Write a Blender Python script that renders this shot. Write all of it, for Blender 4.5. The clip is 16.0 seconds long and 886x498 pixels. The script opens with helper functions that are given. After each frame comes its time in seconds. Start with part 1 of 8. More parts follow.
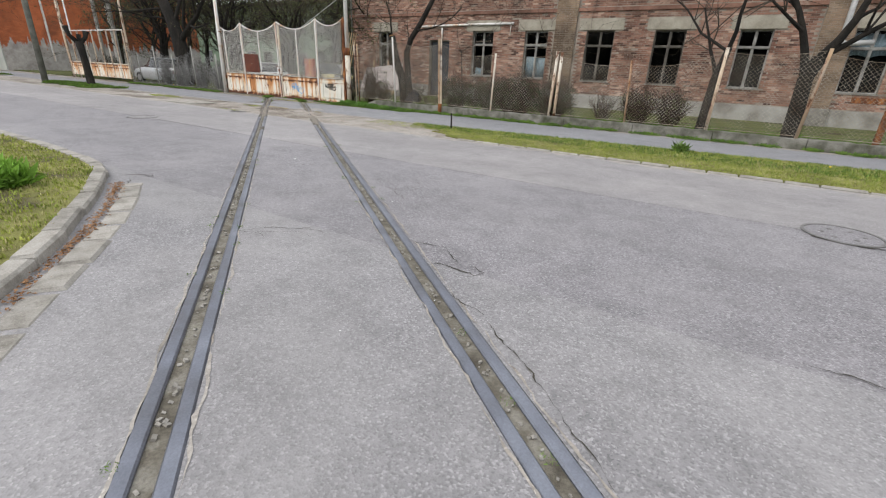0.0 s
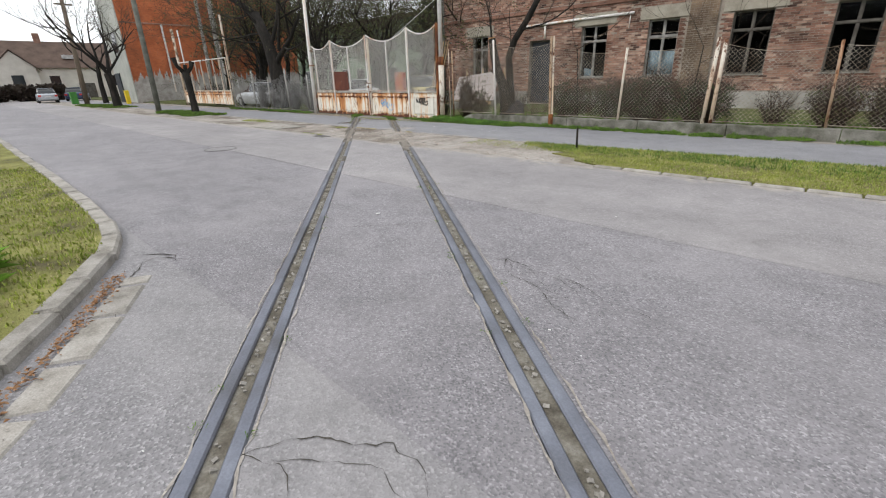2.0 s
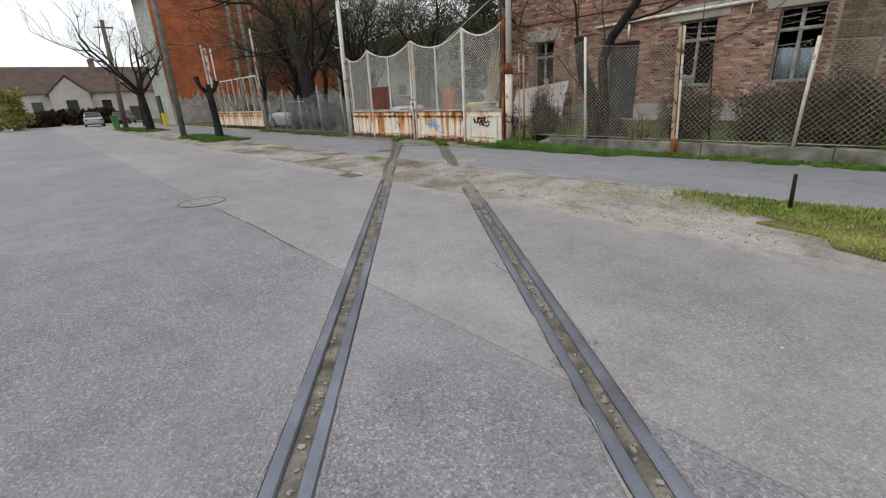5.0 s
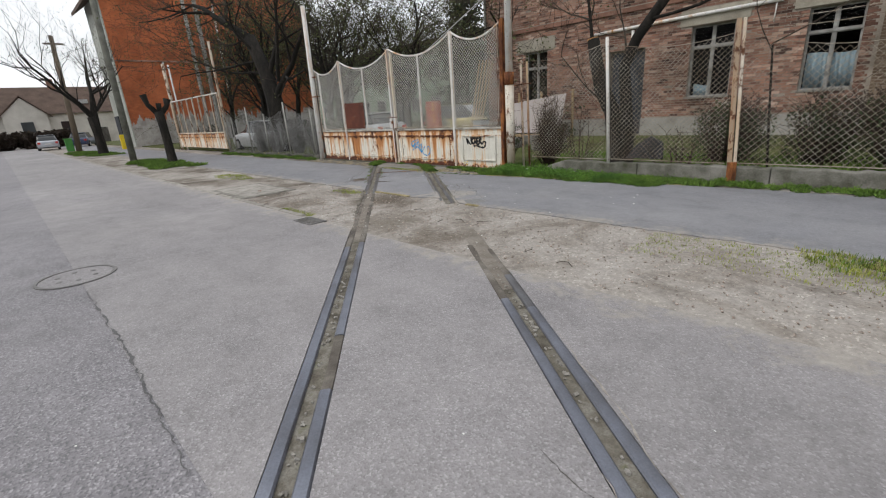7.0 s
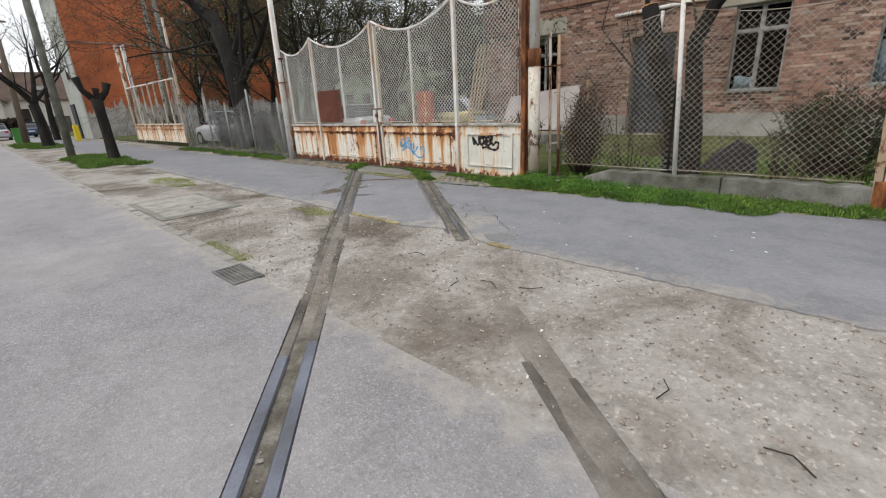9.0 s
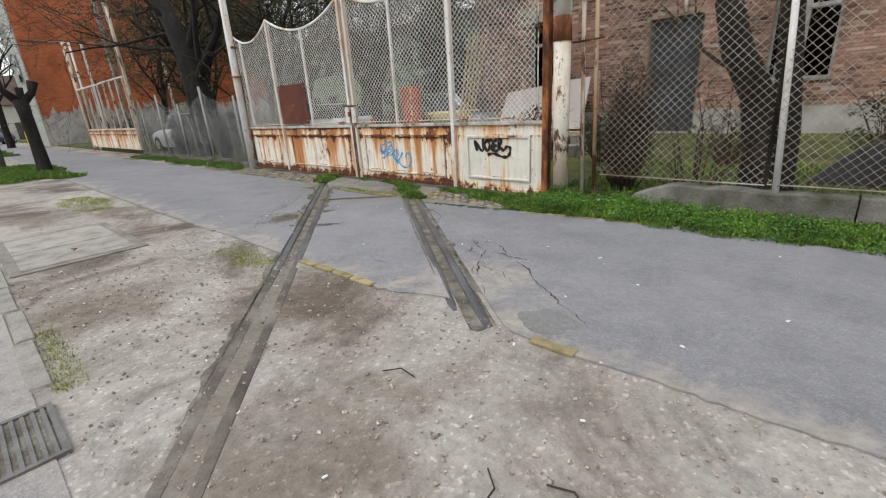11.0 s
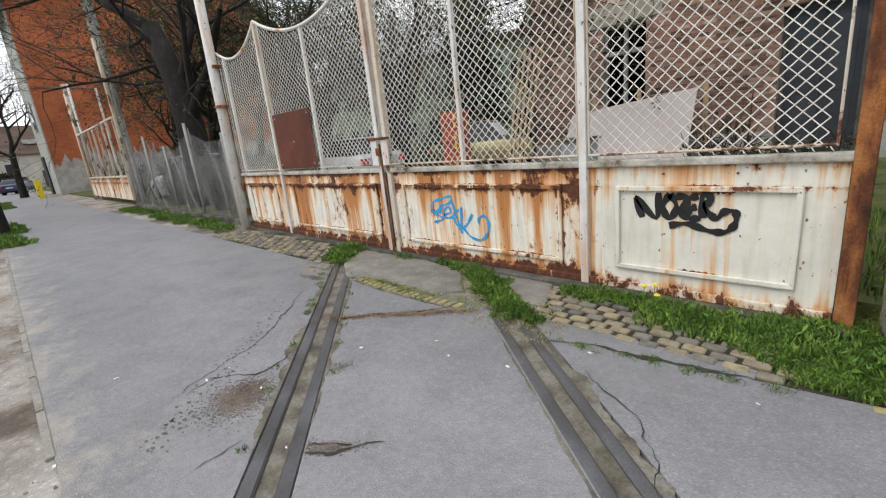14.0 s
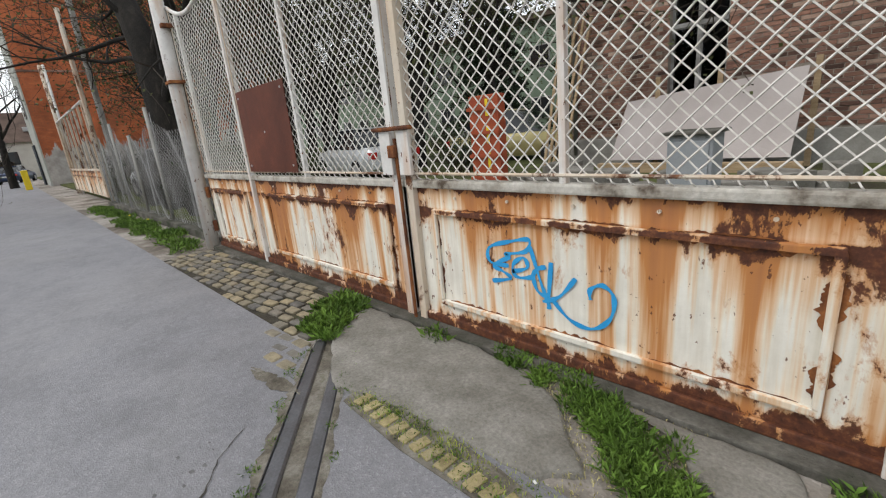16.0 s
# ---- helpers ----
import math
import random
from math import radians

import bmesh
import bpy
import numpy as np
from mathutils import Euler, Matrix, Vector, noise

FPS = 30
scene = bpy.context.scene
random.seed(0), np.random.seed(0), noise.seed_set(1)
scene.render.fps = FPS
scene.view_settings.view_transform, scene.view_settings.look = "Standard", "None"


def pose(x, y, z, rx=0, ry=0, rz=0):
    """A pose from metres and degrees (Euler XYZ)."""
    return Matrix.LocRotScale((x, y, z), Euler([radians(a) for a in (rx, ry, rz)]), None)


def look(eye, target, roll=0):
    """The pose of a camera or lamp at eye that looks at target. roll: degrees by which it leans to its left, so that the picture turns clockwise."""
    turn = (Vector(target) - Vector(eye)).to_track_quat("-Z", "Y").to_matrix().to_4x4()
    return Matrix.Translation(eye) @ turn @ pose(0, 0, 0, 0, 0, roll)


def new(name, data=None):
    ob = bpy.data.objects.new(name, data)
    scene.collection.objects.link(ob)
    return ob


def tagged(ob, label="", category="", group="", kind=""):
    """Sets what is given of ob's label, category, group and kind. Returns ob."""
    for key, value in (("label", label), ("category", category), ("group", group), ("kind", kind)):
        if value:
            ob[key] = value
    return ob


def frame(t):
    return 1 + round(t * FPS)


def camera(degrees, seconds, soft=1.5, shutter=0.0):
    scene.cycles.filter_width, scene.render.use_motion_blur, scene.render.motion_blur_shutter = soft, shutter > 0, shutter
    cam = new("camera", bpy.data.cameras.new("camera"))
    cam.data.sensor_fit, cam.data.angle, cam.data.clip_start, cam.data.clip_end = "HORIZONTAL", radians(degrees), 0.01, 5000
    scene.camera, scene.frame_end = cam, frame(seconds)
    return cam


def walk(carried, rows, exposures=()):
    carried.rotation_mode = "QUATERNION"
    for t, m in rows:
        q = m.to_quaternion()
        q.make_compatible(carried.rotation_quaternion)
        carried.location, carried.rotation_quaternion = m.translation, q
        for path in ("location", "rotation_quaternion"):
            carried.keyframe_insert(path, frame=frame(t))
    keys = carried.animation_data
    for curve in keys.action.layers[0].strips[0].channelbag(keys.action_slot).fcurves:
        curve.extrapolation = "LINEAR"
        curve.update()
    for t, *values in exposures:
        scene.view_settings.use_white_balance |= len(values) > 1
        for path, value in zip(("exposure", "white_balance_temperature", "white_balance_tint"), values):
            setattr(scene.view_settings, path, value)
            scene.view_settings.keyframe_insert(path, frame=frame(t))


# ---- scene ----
cam = camera(90.8, 16.0, 1.15)
PATH = [
    (0, (-0.531, 0.26, 1.471), (-1.49, 1.843, 0.714), 2.5),
    (0.5, (-1.069, 0.722, 1.464), (-2.163, 2.22, 0.717), 2.2),
    (1, (-1.54, 1.206, 1.462), (-2.741, 2.608, 0.692), 0.3),
    (1.5, (-2.041, 1.641, 1.46), (-3.253, 3.042, 0.707), -0.5),
    (2, (-2.549, 2.099, 1.463), (-3.824, 3.455, 0.731), -1.6),
    (2.5, (-3.096, 2.517, 1.425), (-4.371, 3.865, 0.677), -2.2),
    (3, (-3.669, 2.971, 1.403), (-4.978, 4.292, 0.667), -2.8),
    (3.5, (-4.246, 3.369, 1.4), (-5.576, 4.681, 0.685), -2.0),
    (4, (-4.79, 3.771, 1.392), (-6.165, 5.051, 0.706), -3.1),
    (4.2, (-5.005, 3.921, 1.409), (-6.404, 5.175, 0.722), -3.3),
    (6.3, (-7.02, 5.492, 1.502), (-8.435, 6.749, 0.858), -2.7),
    (6.5, (-7.216, 5.643, 1.481), (-8.623, 6.912, 0.841), -2.5),
    (7, (-7.691, 6.023, 1.48), (-9.063, 7.342, 0.866), -3.9),
    (7.5, (-8.172, 6.465, 1.453), (-9.529, 7.808, 0.859), -3.1),
    (8, (-8.679, 6.843, 1.445), (-9.98, 8.223, 0.81), -2.6),
    (8.5, (-9.208, 7.283, 1.435), (-10.512, 8.66, 0.8), -2.4),
    (8.7, (-9.416, 7.438, 1.422), (-10.727, 8.806, 0.78), -2.6),
    (10.8, (-11.037, 9.026, 1.299), (-12.368, 10.378, 0.666), -3.9),
    (11, (-11.209, 9.16, 1.288), (-12.493, 10.553, 0.649), -3.7),
    (11.5, (-11.636, 9.523, 1.268), (-12.89, 10.957, 0.66), -7.9),
    (12, (-12.125, 9.875, 1.266), (-13.419, 11.282, 0.675), -5.4),
    (12.5, (-12.631, 10.181, 1.28), (-13.895, 11.625, 0.718), -5.0),
    (13, (-13.119, 10.522, 1.29), (-14.403, 11.95, 0.731), -4.5),
    (13.5, (-13.586, 10.782, 1.313), (-14.897, 12.185, 0.754), -5.1),
    (14, (-13.989, 11.164, 1.282), (-15.369, 12.521, 0.778), -6.0),
    (14.5, (-14.419, 11.51, 1.287), (-15.825, 12.829, 0.755), -4.7),
    (15, (-14.836, 11.853, 1.285), (-16.243, 13.171, 0.751), -5.2),
    (15.5, (-15.27, 12.177, 1.288), (-16.691, 13.476, 0.747), -4.7),
    (16, (-15.692, 12.447, 1.293), (-17.093, 13.77, 0.756), -5.5),
]
walk(cam, [(t, look(eye, target, roll)) for t, eye, target, roll in PATH], [(0.0, 0.14), (1.0, 0.14), (2.5, 0.03), (4.0, -0.2), (6.5, -0.27), (7.5, -0.22), (8.5, -0.08), (11.0, -0.03), (11.5, 0.07), (12.5, 0.12), (13.5, 0.06), (14.5, -0.02), (16.0, -0.1)])

# ---- world, sun, exposure ----
world = bpy.data.worlds.new("overcast_sky")
scene.world = world
world.use_nodes = True
wn, wl = world.node_tree.nodes, world.node_tree.links
sky = wn.new("ShaderNodeTexSky")
sky.sky_type, sky.sun_disc = "NISHITA", False
sky.sun_elevation, sky.sun_rotation = radians(48), radians(205)
sky.air_density, sky.dust_density = 1.0, 4.0
gain = wn.new("ShaderNodeVectorMath")
gain.operation = "SCALE"
gain.inputs["Scale"].default_value = 0.10
wl.new(sky.outputs["Color"], gain.inputs[0])
cloud_noise = wn.new("ShaderNodeTexNoise")
cloud_noise.inputs["Scale"].default_value, cloud_noise.inputs["Detail"].default_value = 2.2, 5.0
wco = wn.new("ShaderNodeTexCoord")
wl.new(wco.outputs["Generated"], cloud_noise.inputs["Vector"])
cloud = wn.new("ShaderNodeValToRGB")
cloud.color_ramp.elements[0].position, cloud.color_ramp.elements[0].color = 0.3, (1.18, 1.24, 1.32, 1)
cloud.color_ramp.elements[1].position, cloud.color_ramp.elements[1].color = 0.7, (1.62, 1.64, 1.66, 1)
wl.new(cloud_noise.outputs["Fac"], cloud.inputs["Fac"])
blend = wn.new("ShaderNodeMix")
blend.data_type = "RGBA"
blend.inputs["Factor"].default_value = 0.82
wl.new(gain.outputs[0], blend.inputs["A"])
wl.new(cloud.outputs["Color"], blend.inputs["B"])
wl.new(blend.outputs["Result"], wn["Background"].inputs["Color"])
wn["Background"].inputs["Strength"].default_value = 1.0
sun_data = bpy.data.lights.new("sun", "SUN")
sun_data.energy, sun_data.angle, sun_data.color = 1.2, radians(25), (1.0, 0.96, 0.9)
sun = new("sun", sun_data)
sun.matrix_world = look((-8, -18, 24), (0, 0, 0))


# ---- mesh helpers ----
class MB:
    """Collects vertices and faces of one mesh."""

    def __init__(self):
        self.v, self.f = [], []

    def add(self, verts, faces):
        k = len(self.v)
        self.v.extend(verts)
        self.f.extend([tuple(i + k for i in f) for f in faces])
        return self

    def box(self, x0, y0, z0, x1, y1, z1, m=None):
        vs = [(x, y, z) for x in (x0, x1) for y in (y0, y1) for z in (z0, z1)]
        if m is not None:
            vs = [tuple(m @ Vector(p)) for p in vs]
        return self.add(vs, [(0, 1, 3, 2), (4, 6, 7, 5), (0, 4, 5, 1), (2, 3, 7, 6), (0, 2, 6, 4), (1, 5, 7, 3)])

    def tube(self, pts, radii, n=6, cap=True):
        pts = [Vector(p) for p in pts]
        if not hasattr(radii, "__len__"):
            radii = [radii] * len(pts)
        k, rows = len(self.v), len(pts)
        side = None
        for i, p in enumerate(pts):
            d = (pts[min(i + 1, rows - 1)] - pts[max(i - 1, 0)]).normalized()
            if side is None:
                side = d.cross(Vector((0.31, 0.77, 0.55))).normalized()
            side = (side - d * side.dot(d)).normalized()
            up = d.cross(side)
            for j in range(n):
                a = 2 * math.pi * j / n
                self.v.append(tuple(p + radii[i] * (math.cos(a) * side + math.sin(a) * up)))
        for i in range(rows - 1):
            for j in range(n):
                a, b = k + i * n + j, k + i * n + (j + 1) % n
                self.f.append((a, b, b + n, a + n))
        if cap:
            self.f.append(tuple(range(k + n - 1, k - 1, -1)))
            self.f.append(tuple(range(k + (rows - 1) * n, k + rows * n)))
        return self

    def prism(self, poly, z0, z1):
        n = len(poly)
        vs = [(x, y, z0) for x, y in poly] + [(x, y, z1) for x, y in poly]
        fs = [tuple(range(n, 2 * n)), tuple(range(n - 1, -1, -1))]
        fs += [(i, (i + 1) % n, n + (i + 1) % n, n + i) for i in range(n)]
        return self.add(vs, fs)

    def disc(self, c, r, z0, z1, n=32):
        return self.prism([(c[0] + r * math.cos(2 * math.pi * i / n), c[1] + r * math.sin(2 * math.pi * i / n)) for i in range(n)], z0, z1)

    def extrude_y(self, poly, y0, y1):
        """A polygon in x, z, extruded along y."""
        n = len(poly)
        vs = [(x, y0, z) for x, z in poly] + [(x, y1, z) for x, z in poly]
        fs = [tuple(range(n)), tuple(range(2 * n - 1, n - 1, -1))]
        fs += [((i + 1) % n, i, n + i, n + (i + 1) % n) for i in range(n)]
        return self.add(vs, fs)

    def mesh(self, name, material, bevel=0.0, smooth=False):
        me = bpy.data.meshes.new(name)
        me.from_pydata(self.v, [], self.f)
        if bevel:
            bm = bmesh.new()
            bm.from_mesh(me)
            bmesh.ops.remove_doubles(bm, verts=bm.verts, dist=1e-5)
            edges = [e for e in bm.edges if len(e.link_faces) == 2 and e.calc_face_angle(0) > 0.6]
            bmesh.ops.bevel(bm, geom=edges, offset=bevel, segments=2, affect="EDGES", profile=0.6, clamp_overlap=True)
            bm.to_mesh(me)
            bm.free()
        if smooth:
            me.polygons.foreach_set("use_smooth", [True] * len(me.polygons))
        me.materials.append(material)
        me.update()
        return me

    def obj(self, name, material, parent=None, label="", category="", group="", kind="", bevel=0.0, smooth=False):
        ob = new(name, self.mesh(name, material, bevel, smooth))
        if parent is not None:
            ob.parent = parent
        return tagged(ob, label, category, group, kind)


def empty(name, loc, label="", category="", group="", kind=""):
    ob = new(name)
    ob.location = loc
    ob.empty_display_size = 0.1
    return tagged(ob, label, category, group, kind)


def part(name, mb, material, parent, label="", bevel=0.0, smooth=False, kind=""):
    """One mesh, built in world places, hung under a thing whose place is an offset only."""
    base = Vector(parent.location)
    up = parent.parent
    while up is not None:
        base += Vector(up.location)
        up = up.parent
    mb.v = [(x - base.x, y - base.y, z - base.z) for x, y, z in mb.v]
    return mb.obj(name, material, parent, label, kind=kind, bevel=bevel, smooth=smooth)


def clip(poly, nx, ny, c, below=True):
    """The part of a convex polygon where nx*x + ny*y is below (or above) c."""
    s = 1 if below else -1
    out = []
    for i, p in enumerate(poly):
        q = poly[(i + 1) % len(poly)]
        dp, dq = s * (nx * p[0] + ny * p[1] - c), s * (nx * q[0] + ny * q[1] - c)
        if dp <= 0:
            out.append(p)
        if dp * dq < 0:
            t = dp / (dp - dq)
            out.append((p[0] + t * (q[0] - p[0]), p[1] + t * (q[1] - p[1])))
    return out


def rect(x0, y0, x1, y1):
    return [(x0, y0), (x1, y0), (x1, y1), (x0, y1)]


# ---- materials ----
def graph(name, rough=0.8, metal=0.0, spec=0.3):
    m = bpy.data.materials.new(name)
    m.use_nodes = True
    nt = m.node_tree
    b = nt.nodes["Principled BSDF"]
    b.inputs["Roughness"].default_value, b.inputs["Metallic"].default_value = rough, metal
    b.inputs["Specular IOR Level"].default_value = spec
    return m, nt, b


def place(nt, stretch=(1, 1, 1)):
    g = nt.nodes.new("ShaderNodeNewGeometry")
    mp = nt.nodes.new("ShaderNodeMapping")
    mp.inputs["Scale"].default_value = stretch
    nt.links.new(g.outputs["Position"], mp.inputs["Vector"])
    return mp.outputs["Vector"]


def fractal(nt, vec, scale, detail=5, rough=0.6, distort=0.0):
    n = nt.nodes.new("ShaderNodeTexNoise")
    n.inputs["Scale"].default_value, n.inputs["Detail"].default_value = scale, detail
    n.inputs["Roughness"].default_value, n.inputs["Distortion"].default_value = rough, distort
    nt.links.new(vec, n.inputs["Vector"])
    return n.outputs["Fac"]


def ramp(nt, fac, stops):
    r = nt.nodes.new("ShaderNodeValToRGB")
    e = r.color_ramp.elements
    while len(e) < len(stops):
        e.new(0.5)
    for k, (p, c) in enumerate(stops):
        e[k].position = p
        c = (c, c, c) if not hasattr(c, "__len__") else c
        e[k].color = (*c, 1)
    nt.links.new(fac, r.inputs["Fac"])
    return r.outputs["Color"]


def mix(nt, fac, a, b, how="MIX"):
    m = nt.nodes.new("ShaderNodeMix")
    m.data_type, m.blend_type = "RGBA", how
    for sock, val in ((m.inputs["Factor"], fac), (m.inputs["A"], a), (m.inputs["B"], b)):
        if hasattr(val, "is_linked"):
            nt.links.new(val, sock)
        elif hasattr(val, "__len__"):
            sock.default_value = (*val, 1)
        else:
            sock.default_value = val if sock.type == "VALUE" else (val, val, val, 1)
    return m.outputs["Result"]


def relief(nt, b, height, strength=0.3, dist=0.01):
    bu = nt.nodes.new("ShaderNodeBump")
    bu.inputs["Strength"].default_value, bu.inputs["Distance"].default_value = strength, dist
    nt.links.new(height, bu.inputs["Height"])
    nt.links.new(bu.outputs["Normal"], b.inputs["Normal"])


def surf(name, stops, scale=3.0, fine=60.0, grain=(0.75, 1.15), rough=0.85, metal=0.0, bump=0.3, dist=0.006, stretch=(1, 1, 1), vary="", amount=0.25, spec=0.3):
    """Colour that wanders at a coarse scale, grain at a fine one, relief, and variety from piece to piece."""
    m, nt, b = graph(name, rough, metal, spec)
    vec = place(nt, stretch)
    col = ramp(nt, fractal(nt, vec, scale), stops)
    fin = fractal(nt, place(nt), fine, 4, 0.7)
    col = mix(nt, 1.0, col, ramp(nt, fin, [(0.25, grain[0]), (0.75, grain[1])]), "MULTIPLY")
    if vary:
        src = nt.nodes.new("ShaderNodeObjectInfo").outputs["Random"] if vary == "object" else nt.nodes.new("ShaderNodeNewGeometry").outputs["Random Per Island"]
        col = mix(nt, 1.0, col, ramp(nt, src, [(0.0, 1 - amount), (1.0, 1 + amount)]), "MULTIPLY")
    nt.links.new(col, b.inputs["Base Color"])
    relief(nt, b, fin, bump, dist)
    return m


def sums(nt, a, b, how="ADD"):
    n = nt.nodes.new("ShaderNodeMath")
    n.operation = how
    for sock, val in zip(n.inputs, (a, b)):
        if hasattr(val, "is_linked"):
            nt.links.new(val, sock)
        else:
            sock.default_value = val
    return n.outputs[0]


def asphalt(name, dark, mid, light, dust, dusty=(0.45, 0.75), grit=70.0, brink=None, blots=()):
    """Worn asphalt: aggregate specks in a binder, with dust drifted over it."""
    m, nt, b = graph(name, 0.74, 0, 0.5)
    vec = place(nt)
    vo = nt.nodes.new("ShaderNodeTexVoronoi")
    vo.inputs["Scale"].default_value = grit
    nt.links.new(vec, vo.inputs["Vector"])
    sep = nt.nodes.new("ShaderNodeSeparateColor")
    nt.links.new(vo.outputs["Color"], sep.inputs["Color"])
    speck = ramp(nt, sep.outputs["Red"], [(0.0, dark), (0.45, mid), (0.8, mid), (0.97, light)])
    wear = ramp(nt, fractal(nt, vec, 0.55, 7, 0.62, 0.4), [(dusty[0], 0.0), (dusty[1], 0.8)])
    col = mix(nt, wear, speck, dust)
    blot = ramp(nt, fractal(nt, vec, 2.6, 6, 0.7), [(0.3, 0.80), (0.55, 1.0), (0.8, 1.08)])
    col = mix(nt, 1.0, col, blot, "MULTIPLY")
    mott = ramp(nt, fractal(nt, vec, 22, 5, 0.75), [(0.3, 0.86), (0.7, 1.12)])
    col = mix(nt, 1.0, col, mott, "MULTIPLY")
    tide = ramp(nt, fractal(nt, place(nt, (0.6, 1.6, 1)), 0.32, 5, 0.6, 0.5), [(0.32, 0.84), (0.68, 1.1)])
    col = mix(nt, 1.0, col, tide, "MULTIPLY")
    # dirt trodden over the brink (its y, and the side to which the dirt thins out), and frayed blots of it
    fray = fractal(nt, vec, 3.2, 8, 0.75, 0.4)
    earth = ramp(nt, fractal(nt, vec, 9, 6, 0.75), [(0.3, (0.24, 0.215, 0.185)), (0.7, (0.4, 0.37, 0.335))])
    reaches = []
    if brink:
        sy = nt.nodes.new("ShaderNodeSeparateXYZ")
        nt.links.new(vec, sy.inputs[0])
        reaches.append(sums(nt, sums(nt, sy.outputs["Y"], -brink[0], "ADD"), -0.5 * brink[1], "MULTIPLY"))
    for cx, cy, reach in blots:
        away = nt.nodes.new("ShaderNodeVectorMath")
        away.operation = "DISTANCE"
        nt.links.new(vec, away.inputs[0])
        away.inputs[1].default_value = (cx, cy, 0)
        reaches.append(sums(nt, sums(nt, away.outputs["Value"], -0.4 / reach, "MULTIPLY"), 0.12, "ADD"))
    for reach in reaches:
        col = mix(nt, ramp(nt, sums(nt, fray, reach), [(0.4, 0.0), (0.56, 0.85)]), col, earth)
    nt.links.new(col, b.inputs["Base Color"])
    h = mix(nt, 0.5, vo.outputs["Distance"], fractal(nt, vec, 30, 5, 0.7))
    relief(nt, b, h, 0.55, 0.008)
    return m


ASPHALT_N = asphalt("asphalt_dusty", (0.17, 0.161, 0.162), (0.243, 0.23, 0.236), (0.36, 0.344, 0.351), (0.304, 0.287, 0.287), (0.35, 0.75), 105, (9.1, -1))
ASPHALT_M = asphalt("asphalt_worn", (0.115, 0.109, 0.118), (0.212, 0.202, 0.214), (0.335, 0.32, 0.333), (0.268, 0.254, 0.263), (0.42, 0.8), 100)
ASPHALT_S = asphalt("asphalt_old", (0.145, 0.14, 0.146), (0.228, 0.22, 0.228), (0.345, 0.332, 0.34), (0.298, 0.286, 0.287), (0.38, 0.75), 95)
ASPHALT_WALK = asphalt("asphalt_walkway", (0.176, 0.177, 0.193), (0.21, 0.21, 0.226), (0.262, 0.262, 0.276), (0.25, 0.247, 0.254), (0.45, 0.8), 130, (11.05, 1), ((-13.1, 11.45, 1.05), (-12.5, 11.2, 0.7), (-15.7, 11.1, 0.55)))
PATCH = asphalt("asphalt_mend", (0.16, 0.16, 0.16), (0.19, 0.189, 0.189), (0.24, 0.24, 0.24), (0.24, 0.23, 0.215), (0.5, 0.8), 110)


